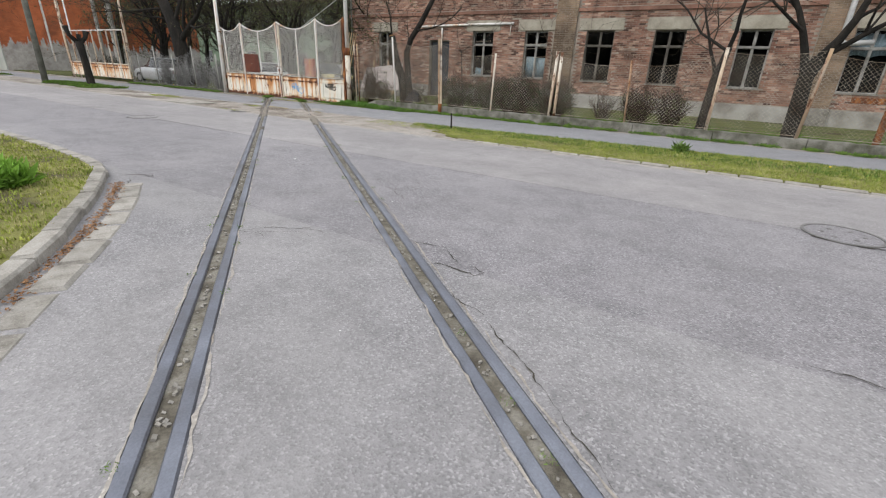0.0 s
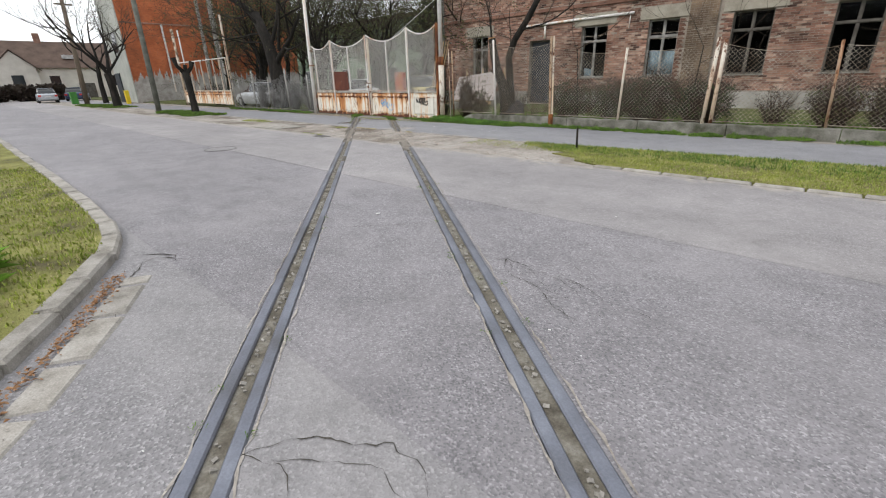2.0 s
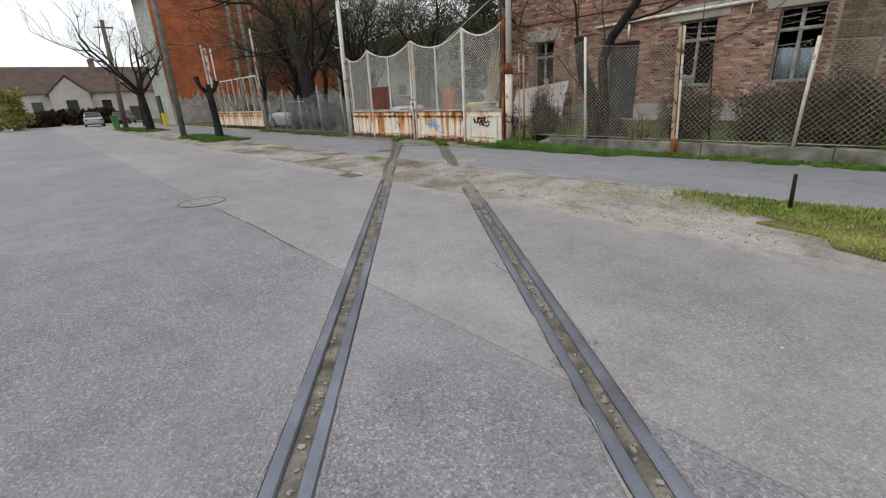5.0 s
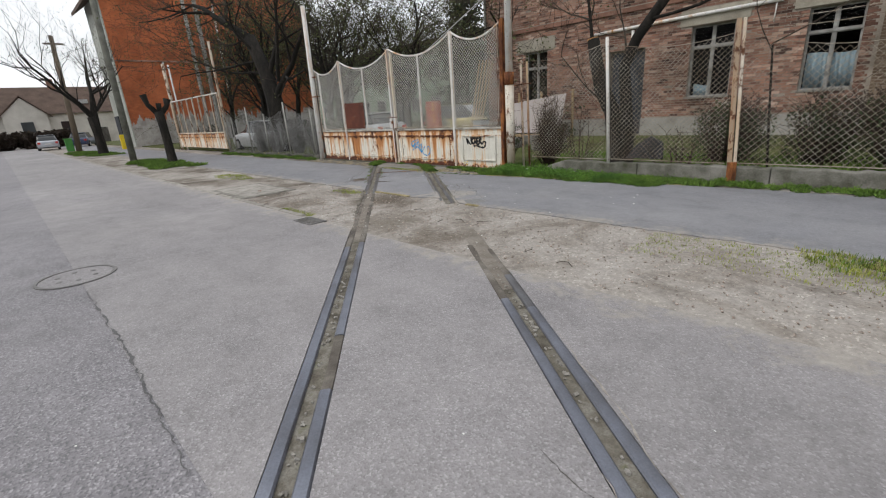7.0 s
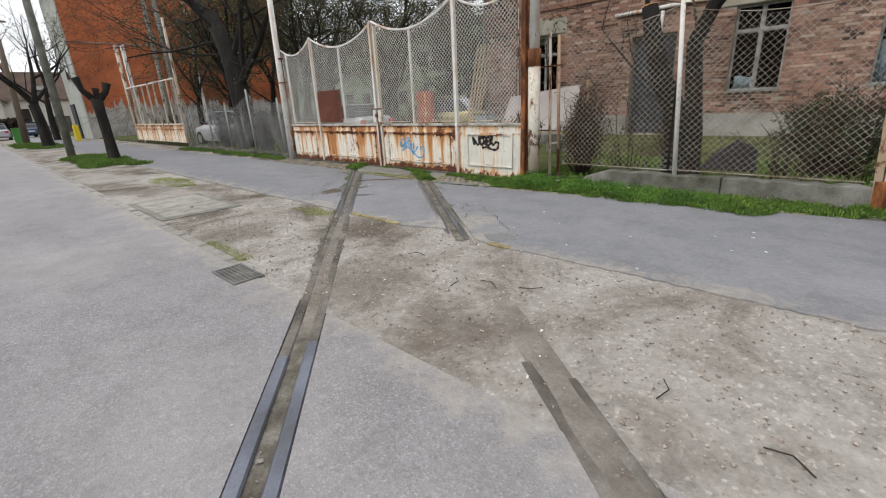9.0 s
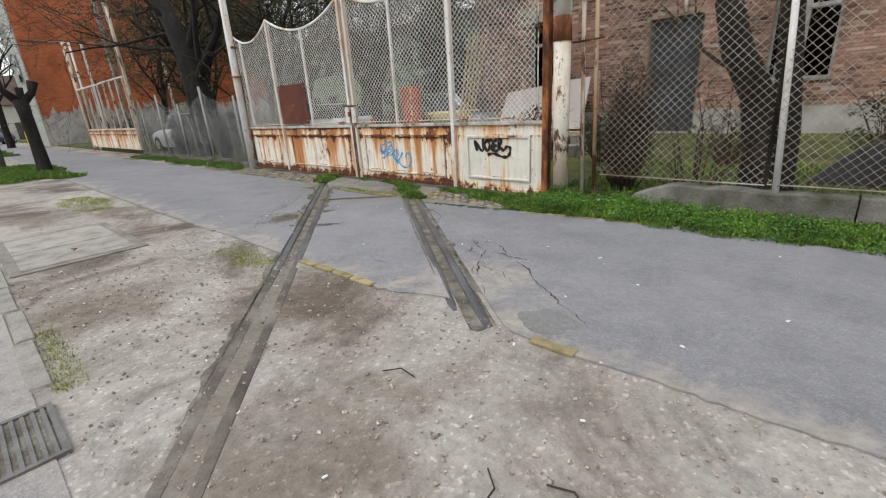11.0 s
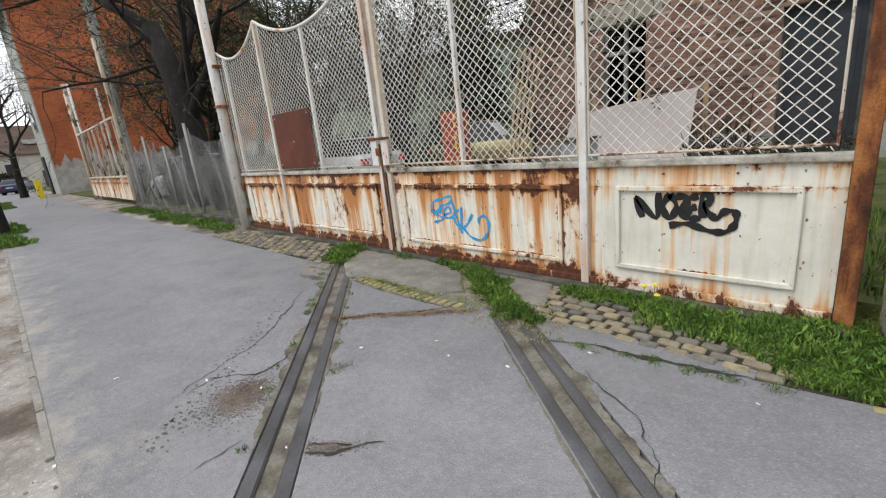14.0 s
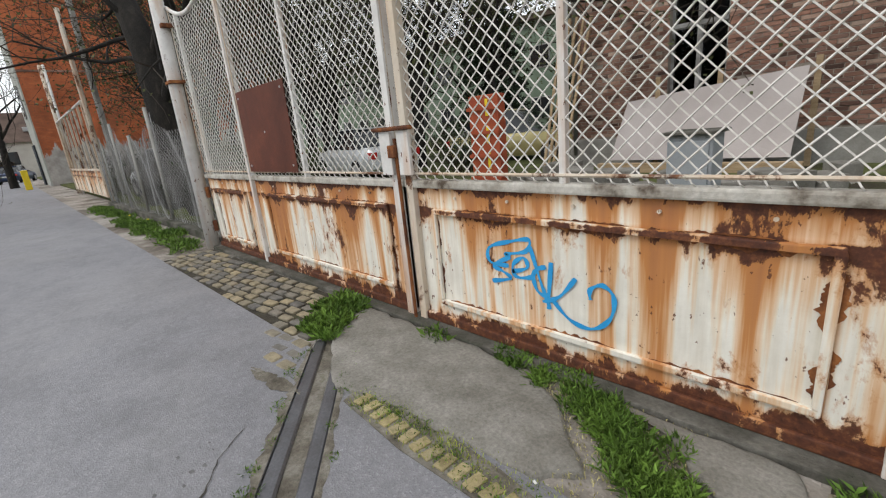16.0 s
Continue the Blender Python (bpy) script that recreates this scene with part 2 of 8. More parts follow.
def make_dirt():
    m, nt, b = graph("trodden_dirt", 0.95, 0, 0.15)
    vec = place(nt)
    lie = fractal(nt, vec, 0.9, 8, 0.66, 0.6)
    pale = ramp(nt, lie, [(0.3, (0.2, 0.175, 0.15)), (0.4, (0.265, 0.238, 0.21)), (0.47, (0.325, 0.298, 0.268)), (0.6, (0.37, 0.343, 0.315)), (0.78, (0.43, 0.403, 0.375))])
    brown = ramp(nt, lie, [(0.33, (0.11, 0.091, 0.075)), (0.42, (0.185, 0.161, 0.137)), (0.49, (0.285, 0.259, 0.229)), (0.6, (0.37, 0.343, 0.314)), (0.78, (0.43, 0.403, 0.374))])
    # earth west of the rails is browner than the dusty end of the strip
    sx = nt.nodes.new("ShaderNodeSeparateXYZ")
    nt.links.new(vec, sx.inputs[0])
    shift = nt.nodes.new("ShaderNodeMath")
    shift.operation = "MULTIPLY_ADD"
    nt.links.new(sx.outputs["X"], shift.inputs[0])
    shift.inputs[1].default_value = 0.25
    nt.links.new(fractal(nt, vec, 0.8, 5, 0.6), shift.inputs[2])
    base = mix(nt, ramp(nt, shift.outputs[0], [(0.0, 0.0), (1.0, 1.0)]), brown, pale)
    shift.inputs[1].default_value = 0.35
    over = nt.nodes.new("ShaderNodeMath")
    over.operation = "ADD"
    nt.links.new(sx.outputs["X"], over.inputs[0])
    over.inputs[1].default_value = 10.9
    nt.links.new(over.outputs[0], shift.inputs[0])
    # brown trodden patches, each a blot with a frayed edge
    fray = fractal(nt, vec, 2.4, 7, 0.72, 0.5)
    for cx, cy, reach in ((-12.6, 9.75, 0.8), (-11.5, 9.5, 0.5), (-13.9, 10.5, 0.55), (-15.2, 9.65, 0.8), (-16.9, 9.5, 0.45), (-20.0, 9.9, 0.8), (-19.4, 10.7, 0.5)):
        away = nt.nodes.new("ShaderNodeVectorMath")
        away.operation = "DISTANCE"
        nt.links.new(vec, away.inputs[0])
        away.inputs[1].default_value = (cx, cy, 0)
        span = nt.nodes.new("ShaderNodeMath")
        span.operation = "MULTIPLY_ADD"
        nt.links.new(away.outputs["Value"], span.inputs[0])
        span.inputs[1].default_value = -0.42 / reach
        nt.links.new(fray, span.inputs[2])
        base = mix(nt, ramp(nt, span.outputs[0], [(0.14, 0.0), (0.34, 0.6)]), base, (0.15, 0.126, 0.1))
    vo = nt.nodes.new("ShaderNodeTexVoronoi")
    vo.inputs["Scale"].default_value = 62
    nt.links.new(vec, vo.inputs["Vector"])
    sep = nt.nodes.new("ShaderNodeSeparateColor")
    nt.links.new(vo.outputs["Color"], sep.inputs["Color"])
    peb = ramp(nt, sep.outputs["Green"], [(0.0, 0.88), (0.5, 1.0), (0.92, 1.03), (0.985, 1.4)])
    col = mix(nt, 1.0, base, peb, "MULTIPLY")
    col = mix(nt, 1.0, col, ramp(nt, fractal(nt, vec, 14, 6, 0.75), [(0.3, 0.75), (0.7, 1.15)]), "MULTIPLY")
    damp = ramp(nt, fractal(nt, vec, 2.1, 7, 0.7, 0.8), [(0.34, 0.74), (0.47, 1.0)])
    col = mix(nt, 1.0, col, damp, "MULTIPLY")
    moss = ramp(nt, fractal(nt, vec, 1.7, 6, 0.7), [(0.66, 0.0), (0.76, 0.6)])
    col = mix(nt, moss, col, (0.10, 0.11, 0.035))
    nt.links.new(col, b.inputs["Base Color"])
    relief(nt, b, mix(nt, 0.5, vo.outputs["Distance"], fractal(nt, vec, 18, 6, 0.7)), 0.5, 0.012)
    return m


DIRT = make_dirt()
SOIL = surf("grassy_soil", [(0.33, (0.1, 0.085, 0.045)), (0.48, (0.18, 0.18, 0.05)), (0.68, (0.3, 0.29, 0.1))], 1.6, 40, (0.6, 1.2), 0.95, bump=0.8, dist=0.03)
YARD = surf("yard_ground", [(0.34, (0.055, 0.046, 0.03)), (0.48, (0.08, 0.095, 0.028)), (0.62, (0.12, 0.135, 0.042)), (0.75, (0.17, 0.15, 0.092))], 1.1, 30, (0.6, 1.2), 0.95, bump=0.8, dist=0.03)
GROOVE = surf("groove_filth", [(0.32, (0.08, 0.07, 0.055)), (0.48, (0.15, 0.135, 0.108)), (0.62, (0.24, 0.225, 0.195)), (0.75, (0.12, 0.12, 0.06))], 6, 60, (0.6, 1.2), 0.95, bump=0.8, dist=0.01)
RAIL = surf("rail_steel", [(0.3, (0.12, 0.12, 0.13)), (0.5, (0.18, 0.19, 0.225)), (0.75, (0.27, 0.285, 0.33))], 1.6, 90, (0.8, 1.12), 0.42, 0.75, bump=0.15, dist=0.002)
KERB = surf("kerb_concrete", [(0.3, (0.2, 0.185, 0.16)), (0.5, (0.32, 0.3, 0.27)), (0.7, (0.38, 0.36, 0.33))], 5, 80, (0.7, 1.12), 0.9, bump=0.5, dist=0.006, vary="object", amount=0.12)
GRAVEL = surf("pale_gravel", [(0.34, (0.2, 0.15, 0.125)), (0.45, (0.3, 0.27, 0.24)), (0.55, (0.42, 0.33, 0.28)), (0.66, (0.5, 0.47, 0.43))], 40, 80, (0.8, 1.1), 0.9, bump=0.3, vary="island", amount=0.3)
CONCRETE = surf("old_concrete", [(0.3, (0.14, 0.13, 0.11)), (0.5, (0.21, 0.2, 0.177)), (0.7, (0.29, 0.277, 0.252))], 3.4, 60, (0.62, 1.22), 0.9, bump=0.6, dist=0.006)
CONCRETE_DARK = surf("mossy_concrete", [(0.32, (0.045, 0.05, 0.032)), (0.5, (0.105, 0.1, 0.085)), (0.72, (0.22, 0.21, 0.185))], 2.6, 50, (0.6, 1.15), 0.95, bump=0.7, dist=0.015)
LOW_WALL = surf("mossy_pale_concrete", [(0.32, (0.075, 0.078, 0.05)), (0.48, (0.17, 0.165, 0.14)), (0.68, (0.31, 0.3, 0.27))], 2.6, 50, (0.6, 1.15), 0.95, bump=0.7, dist=0.015)
JOINT_SOIL = surf("dark_joint_soil", [(0.32, (0.03, 0.027, 0.02)), (0.55, (0.06, 0.053, 0.04)), (0.75, (0.075, 0.08, 0.03))], 7, 60, (0.6, 1.2), 0.95, bump=0.8, dist=0.01)
TAR = surf("old_tar", [(0.3, (0.09, 0.088, 0.09)), (0.7, (0.14, 0.137, 0.138))], 6, 60, rough=0.85)
SOIL_BROWN = surf("leafy_brown_soil", [(0.3, (0.09, 0.068, 0.052)), (0.5, (0.16, 0.13, 0.105)), (0.7, (0.23, 0.195, 0.165))], 6, 70, (0.7, 1.2), 0.95, bump=0.5, dist=0.005)
CRACK = surf("crack_dirt", [(0.3, (0.03, 0.028, 0.024)), (0.7, (0.07, 0.062, 0.05))], 8, 60, rough=0.95)
YELLOW = surf("yellow_clinker", [(0.3, (0.2, 0.16, 0.08)), (0.5, (0.34, 0.285, 0.15)), (0.8, (0.38, 0.335, 0.23))], 9, 90, (0.7, 1.1), 0.85, bump=0.4, dist=0.004, vary="object", amount=0.2)


def make_cobble():
    m, nt, b = graph("cobble_stone", 0.85, 0, 0.3)
    vec = place(nt)
    col = ramp(nt, nt.nodes.new("ShaderNodeObjectInfo").outputs["Random"], [(0.0, (0.13, 0.125, 0.118)), (0.3, (0.19, 0.175, 0.145)), (0.5, (0.24, 0.21, 0.15)), (0.8, (0.31, 0.26, 0.165)), (1.0, (0.17, 0.16, 0.145))])
    col = mix(nt, 1.0, col, ramp(nt, fractal(nt, vec, 14, 6, 0.7), [(0.3, 0.6), (0.7, 1.25)]), "MULTIPLY")
    nt.links.new(col, b.inputs["Base Color"])
    relief(nt, b, fractal(nt, vec, 70, 4, 0.7), 0.5, 0.005)
    return m


COBBLE = make_cobble()
MORTAR = surf("mortar", [(0.3, (0.17, 0.145, 0.12)), (0.7, (0.38, 0.33, 0.28))], 2, 60, rough=0.95, bump=0.5)
PLINTH = surf("plinth_render", [(0.32, (0.2, 0.19, 0.17)), (0.5, (0.32, 0.31, 0.285)), (0.7, (0.42, 0.41, 0.385))], 1.2, 50, (0.75, 1.1), 0.9, bump=0.4)
LINTEL = surf("lintel_stone", [(0.3, (0.24, 0.215, 0.175)), (0.6, (0.37, 0.34, 0.28)), (0.8, (0.43, 0.4, 0.34))], 2, 50, (0.75, 1.1), 0.9, bump=0.4)


def make_brick(name, stops, soot=0.45, vary="island"):
    m, nt, b = graph(name, 0.92, 0, 0.2)
    vec = place(nt)
    src = nt.nodes.new("ShaderNodeObjectInfo").outputs["Random"] if vary == "object" else nt.nodes.new("ShaderNodeNewGeometry").outputs["Random Per Island"]
    col = ramp(nt, src, stops)
    col = mix(nt, 1.0, col, ramp(nt, fractal(nt, vec, 40, 5, 0.7), [(0.25, 0.7), (0.75, 1.2)]), "MULTIPLY")
    grime = ramp(nt, fractal(nt, vec, 0.5, 7, 0.65, 0.5), [(0.38, soot), (0.5, 0.85), (0.62, 1.25)])
    col = mix(nt, 1.0, col, grime, "MULTIPLY")
    pale = ramp(nt, fractal(nt, vec, 1.3, 7, 0.7), [(0.57, 0.0), (0.7, 0.5)])
    col = mix(nt, pale, col, (0.4, 0.33, 0.27))
    nt.links.new(col, b.inputs["Base Color"])
    relief(nt, b, fractal(nt, vec, 55, 4, 0.7), 0.5, 0.006)
    return m


BRICK_STOPS = [(0.0, (0.085, 0.052, 0.042)), (0.15, (0.19, 0.105, 0.08)), (0.5, (0.32, 0.172, 0.125)), (0.72, (0.25, 0.152, 0.12)), (0.88, (0.39, 0.245, 0.185)), (1.0, (0.46, 0.34, 0.27))]
BRICK = make_brick("brick_wall", BRICK_STOPS)
BRICK_PIECE = make_brick("brick_single", BRICK_STOPS, vary="object")
BRICK_PALE = make_brick("brick_pale", [(0.0, (0.21, 0.155, 0.11)), (0.5, (0.3, 0.22, 0.155)), (1.0, (0.25, 0.175, 0.125))])


def make_red_wall():
    """Orange-red brickwork with courses, over a patchy plastered foot with a ragged edge."""
    m, nt, b = graph("red_brickwork", 0.92, 0, 0.2)
    vec = place(nt)
    sw = nt.nodes.new("ShaderNodeSeparateXYZ")
    nt.links.new(vec, sw.inputs[0])
    cb = nt.nodes.new("ShaderNodeCombineXYZ")
    nt.links.new(sw.outputs["Y"], cb.inputs["X"])
    nt.links.new(sw.outputs["Z"], cb.inputs["Y"])
    br = nt.nodes.new("ShaderNodeTexBrick")
    for key, val in (("Scale", 1.0), ("Brick Width", 0.26), ("Row Height", 0.08), ("Mortar Size", 0.006)):
        br.inputs[key].default_value = val
    br.inputs["Color1"].default_value, br.inputs["Color2"].default_value, br.inputs["Mortar"].default_value = (0.56, 0.165, 0.068, 1), (0.47, 0.135, 0.058, 1), (0.32, 0.13, 0.072, 1)
    nt.links.new(cb.outputs[0], br.inputs["Vector"])
    col = mix(nt, 1.0, br.outputs["Color"], ramp(nt, fractal(nt, vec, 0.45, 7, 0.65, 0.4), [(0.3, 0.5), (0.5, 0.85), (0.68, 1.1)]), "MULTIPLY")
    col = mix(nt, ramp(nt, fractal(nt, vec, 0.28, 6, 0.6, 0.6), [(0.52, 0.0), (0.64, 0.5)]), col, (0.13, 0.06, 0.038))
    edge = nt.nodes.new("ShaderNodeMath")
    edge.operation = "MULTIPLY_ADD"
    nt.links.new(fractal(nt, place(nt, (1, 2.5, 0.35)), 1.0, 6, 0.65), edge.inputs[0])
    edge.inputs[1].default_value = -4.4
    nt.links.new(sw.outputs["Z"], edge.inputs[2])
    foot = ramp(nt, edge.outputs[0], [(0.0, 1.0), (0.12, 0.0)])
    plaster = ramp(nt, fractal(nt, vec, 1.4, 7, 0.7), [(0.3, (0.26, 0.23, 0.21)), (0.6, (0.48, 0.45, 0.42))])
    col = mix(nt, foot, col, plaster)
    nt.links.new(col, b.inputs["Base Color"])
    relief(nt, b, fractal(nt, vec, 40, 4, 0.7), 0.4, 0.01)
    return m


RED_WALL = make_red_wall()


def make_rusty(name, paint, amount=0.5, streak=9.0, drip=1.0):
    """White paint on steel: a soft orange wash, sharper runs, flaked patches of brown rust."""
    m, nt, b = graph(name, 0.7, 0, 0.3)
    vec = place(nt)
    col = mix(nt, 1.0, paint, ramp(nt, fractal(nt, vec, 7, 6, 0.7), [(0.3, 0.82), (0.7, 1.06)]), "MULTIPLY")
    area = ramp(nt, fractal(nt, place(nt, (1.5, 1.5, 0.9)), 1.0, 4, 0.55), [(0.38, 0.06), (0.53, 1.0)])
    wash = fractal(nt, place(nt, (streak, streak, 0.7)), 1.0, 5, 0.62)
    runs = fractal(nt, place(nt, (streak * 2.4, streak * 2.4, 1.0)), 1.0, 5, 0.62)
    soft = mix(nt, 1.0, ramp(nt, wash, [(0.47 - 0.14 * amount, 0.0), (0.72 - 0.1 * amount, drip)]), area, "MULTIPLY")
    hard = mix(nt, 1.0, ramp(nt, runs, [(0.62 - 0.06 * amount, 0.0), (0.8 - 0.06 * amount, 0.9)]), area, "MULTIPLY")
    chip_noise = fractal(nt, place(nt, (4.5, 4.5, 2.2)), 1.0, 10, 0.74, 0.25)
    chips = ramp(nt, chip_noise, [(0.685 - 0.1 * amount, 0.0), (0.7 - 0.1 * amount, 0.6), (0.735 - 0.1 * amount, 1.0)])
    col = mix(nt, soft, col, ramp(nt, runs, [(0.35, (0.56, 0.33, 0.12)), (0.6, (0.44, 0.19, 0.05))]))
    col = mix(nt, hard, col, ramp(nt, wash, [(0.4, (0.4, 0.15, 0.04)), (0.65, (0.2, 0.07, 0.026))]))
    col = mix(nt, chips, col, ramp(nt, fractal(nt, vec, 24, 5, 0.7), [(0.3, (0.045, 0.022, 0.014)), (0.5, (0.11, 0.045, 0.022)), (0.7, (0.22, 0.09, 0.035))]))
    small = ramp(nt, fractal(nt, place(nt, (30, 30, 17)), 1.0, 4, 0.6), [(0.65, 0.0), (0.67, 0.9)])
    col = mix(nt, small, col, (0.15, 0.06, 0.03))
    nt.links.new(col, b.inputs["Base Color"])
    relief(nt, b, mix(nt, 0.6, fractal(nt, vec, 60, 4, 0.7), ramp(nt, chips, [(0, 1.0), (1, 0.0)])), 0.5, 0.003)
    return m


def make_gate_sheet(name, paint, rust):
    """Off-white sheet steel a metre high: rust weeps down from the upper seams in streaks and eats the paint along the seams."""
    m, nt, b = graph(name, 0.65, 0, 0.3)
    vec = place(nt)
    sp = nt.nodes.new("ShaderNodeSeparateXYZ")
    nt.links.new(vec, sp.inputs[0])
    z = sp.outputs["Z"]
    col = mix(nt, 1.0, paint, ramp(nt, fractal(nt, vec, 5, 7, 0.72), [(0.3, 0.86), (0.7, 1.05)]), "MULTIPLY")
    grime = ramp(nt, fractal(nt, place(nt, (14, 14, 1.2)), 1.0, 5, 0.6), [(0.45, 0.0), (0.7, 0.5)])
    col = mix(nt, grime, col, (0.5, 0.44, 0.34))
    broad = fractal(nt, place(nt, (1.7, 1.7, 0.35)), 1.0, 3, 0.5)
    streak = fractal(nt, place(nt, (8, 8, 0.32)), 1.0, 4, 0.55)
    fine = fractal(nt, place(nt, (26, 26, 0.9)), 1.0, 4, 0.6)
    ragged = fractal(nt, place(nt, (5, 5, 2.6)), 1.0, 9, 0.72, 0.2)
    weep = ramp(nt, z, [(0.06, 0.1), (0.2, -0.03), (0.45, 0.0), (0.7, 0.07), (0.79, 0.12), (0.82, 0.08), (0.93, 0.17)])
    flow = sums(nt, sums(nt, sums(nt, broad, 0.5, "MULTIPLY"), sums(nt, streak, 1.0, "MULTIPLY")), sums(nt, sums(nt, fine, 0.3, "MULTIPLY"), weep))
    flow = sums(nt, flow, rust - 0.43)
    col = mix(nt, ramp(nt, flow, [(0.45, 0.0), (0.53, 0.55), (0.63, 0.94)]), col, ramp(nt, flow, [(0.44, (0.79, 0.56, 0.25)), (0.54, (0.63, 0.29, 0.06)), (0.64, (0.46, 0.175, 0.035)), (0.8, (0.36, 0.125, 0.03))]))
    seams = ramp(nt, z, [(0.05, 0.22), (0.1, 0.18), (0.15, 0.07), (0.22, 0.01), (0.64, 0.0), (0.73, 0.07), (0.795, 0.2), (0.815, 0.03), (0.88, 0.03), (0.93, 0.17)])
    eaten = sums(nt, sums(nt, ragged, seams), sums(nt, broad, 0.18, "MULTIPLY"))
    eaten = sums(nt, eaten, rust)
    chips = ramp(nt, eaten, [(0.722, 0.0), (0.73, 0.85), (0.757, 1.0)])
    halo = ramp(nt, eaten, [(0.665, 0.0), (0.726, 0.75)])
    col = mix(nt, halo, col, (0.47, 0.2, 0.06))
    col = mix(nt, chips, col, ramp(nt, fractal(nt, vec, 24, 5, 0.7), [(0.3, (0.045, 0.02, 0.014)), (0.5, (0.1, 0.036, 0.02)), (0.7, (0.2, 0.075, 0.032))]))
    small = ramp(nt, fractal(nt, place(nt, (32, 32, 18)), 1.0, 4, 0.6), [(0.67, 0.0), (0.69, 0.9)])
    col = mix(nt, small, col, (0.13, 0.05, 0.026))
    nt.links.new(col, b.inputs["Base Color"])
    relief(nt, b, mix(nt, 0.6, fractal(nt, vec, 60, 4, 0.7), ramp(nt, chips, [(0, 1.0), (1, 0.0)])), 0.6, 0.004)
    return m


GATE_PAINT = make_gate_sheet("rusty_white_sheet", (0.8, 0.775, 0.7), 0.0)
GATE_PALE = make_gate_sheet("white_sheet_few_stains", (0.74, 0.72, 0.65), -0.085)
GATE_EDGE = make_rusty("rusty_white_moulding", (0.74, 0.7, 0.61), 1.3, 5.0, 0.5)
GATE_CAP = surf("grimy_white_cap", [(0.32, (0.1, 0.075, 0.055)), (0.42, (0.36, 0.33, 0.28)), (0.6, (0.56, 0.54, 0.49))], 6, 40, (0.7, 1.1), 0.8, bump=0.5)
RAIL_DIRT = surf("rail_caked_with_dirt", [(0.34, (0.07, 0.06, 0.052)), (0.5, (0.13, 0.115, 0.098)), (0.66, (0.23, 0.21, 0.185))], 2.4, 70, (0.75, 1.12), 0.9, bump=0.4)
DAMP = surf("damp_brown_dirt", [(0.3, (0.15, 0.128, 0.107)), (0.5, (0.205, 0.182, 0.155)), (0.7, (0.28, 0.255, 0.222))], 4, 40, (0.7, 1.15), 0.95, bump=0.6, dist=0.01)
RAIL_MID = surf("rail_dull_steel", [(0.3, (0.075, 0.07, 0.068)), (0.5, (0.13, 0.13, 0.138)), (0.75, (0.21, 0.215, 0.235))], 2.0, 90, (0.75, 1.15), 0.42, 0.6, bump=0.15, dist=0.002)
BAR_PAINT = make_rusty("white_bar_paint", (0.72, 0.71, 0.69), 0.05, 6.0)
POST_PAINT = make_rusty("cream_post_paint", (0.66, 0.62, 0.54), 1.45, 4.0, 0.45)
POST_RUST = make_rusty("rust_eaten_tan_paint", (0.33, 0.28, 0.225), 1.5, 6.0, 0.4)
RUST = surf("bare_rust", [(0.32, (0.05, 0.022, 0.014)), (0.47, (0.15, 0.055, 0.025)), (0.6, (0.34, 0.13, 0.042)), (0.7, (0.42, 0.2, 0.08))], 7, 70, (0.6, 1.2), 0.9, bump=0.6, stretch=(1, 1, 0.4))
SIGN_RED = surf("oxide_red_sheet", [(0.3, (0.075, 0.024, 0.015)), (0.55, (0.12, 0.036, 0.021)), (0.8, (0.19, 0.06, 0.03))], 3, 70, (0.8, 1.1), 0.7, bump=0.2)
WIRE_WHITE = surf("white_painted_wire", [(0.3, (0.55, 0.52, 0.47)), (0.6, (0.77, 0.75, 0.71))], 4, 60, (0.75, 1.08), 0.6, bump=0.1)
WIRE_OLD = surf("weathered_wire", [(0.32, (0.18, 0.12, 0.08)), (0.48, (0.36, 0.31, 0.245)), (0.68, (0.55, 0.51, 0.45))], 2.5, 50, (0.7, 1.1), 0.7, 0.2, bump=0.1)
WIRE_GREY = surf("galvanised_wire", [(0.3, (0.32, 0.315, 0.31)), (0.7, (0.52, 0.52, 0.52))], 3, 50, (0.8, 1.1), 0.6, 0.2, bump=0.1)
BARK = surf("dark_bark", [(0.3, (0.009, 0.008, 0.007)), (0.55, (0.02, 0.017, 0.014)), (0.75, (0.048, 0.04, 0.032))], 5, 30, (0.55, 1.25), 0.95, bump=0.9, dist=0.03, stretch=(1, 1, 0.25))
TWIG = surf("twig_bark", [(0.3, (0.026, 0.021, 0.017)), (0.7, (0.075, 0.059, 0.043))], 3, 40, rough=0.9, bump=0.2)
TWIG_RED = surf("dry_brown_twig", [(0.3, (0.022, 0.015, 0.012)), (0.7, (0.065, 0.042, 0.03))], 3, 40, rough=0.9, bump=0.2)
TWIG_GREY = surf("bleached_dead_twig", [(0.3, (0.11, 0.105, 0.1)), (0.7, (0.26, 0.25, 0.235))], 3, 40, rough=0.9, bump=0.2)
CUT_WOOD = surf("cut_wood", [(0.3, (0.42, 0.2, 0.07)), (0.7, (0.55, 0.33, 0.14))], 8, 60)
WOOD = surf("raw_timber", [(0.3, (0.26, 0.18, 0.1)), (0.6, (0.42, 0.31, 0.19))], 3, 60, stretch=(1, 1, 6))
POLE_WOOD = surf("weathered_pole_wood", [(0.3, (0.1, 0.075, 0.055)), (0.7, (0.2, 0.16, 0.12))], 3, 40, stretch=(1, 1, 0.2))
POLE_GREY = surf("pole_concrete", [(0.3, (0.1, 0.1, 0.083)), (0.7, (0.2, 0.2, 0.175))], 3, 40)
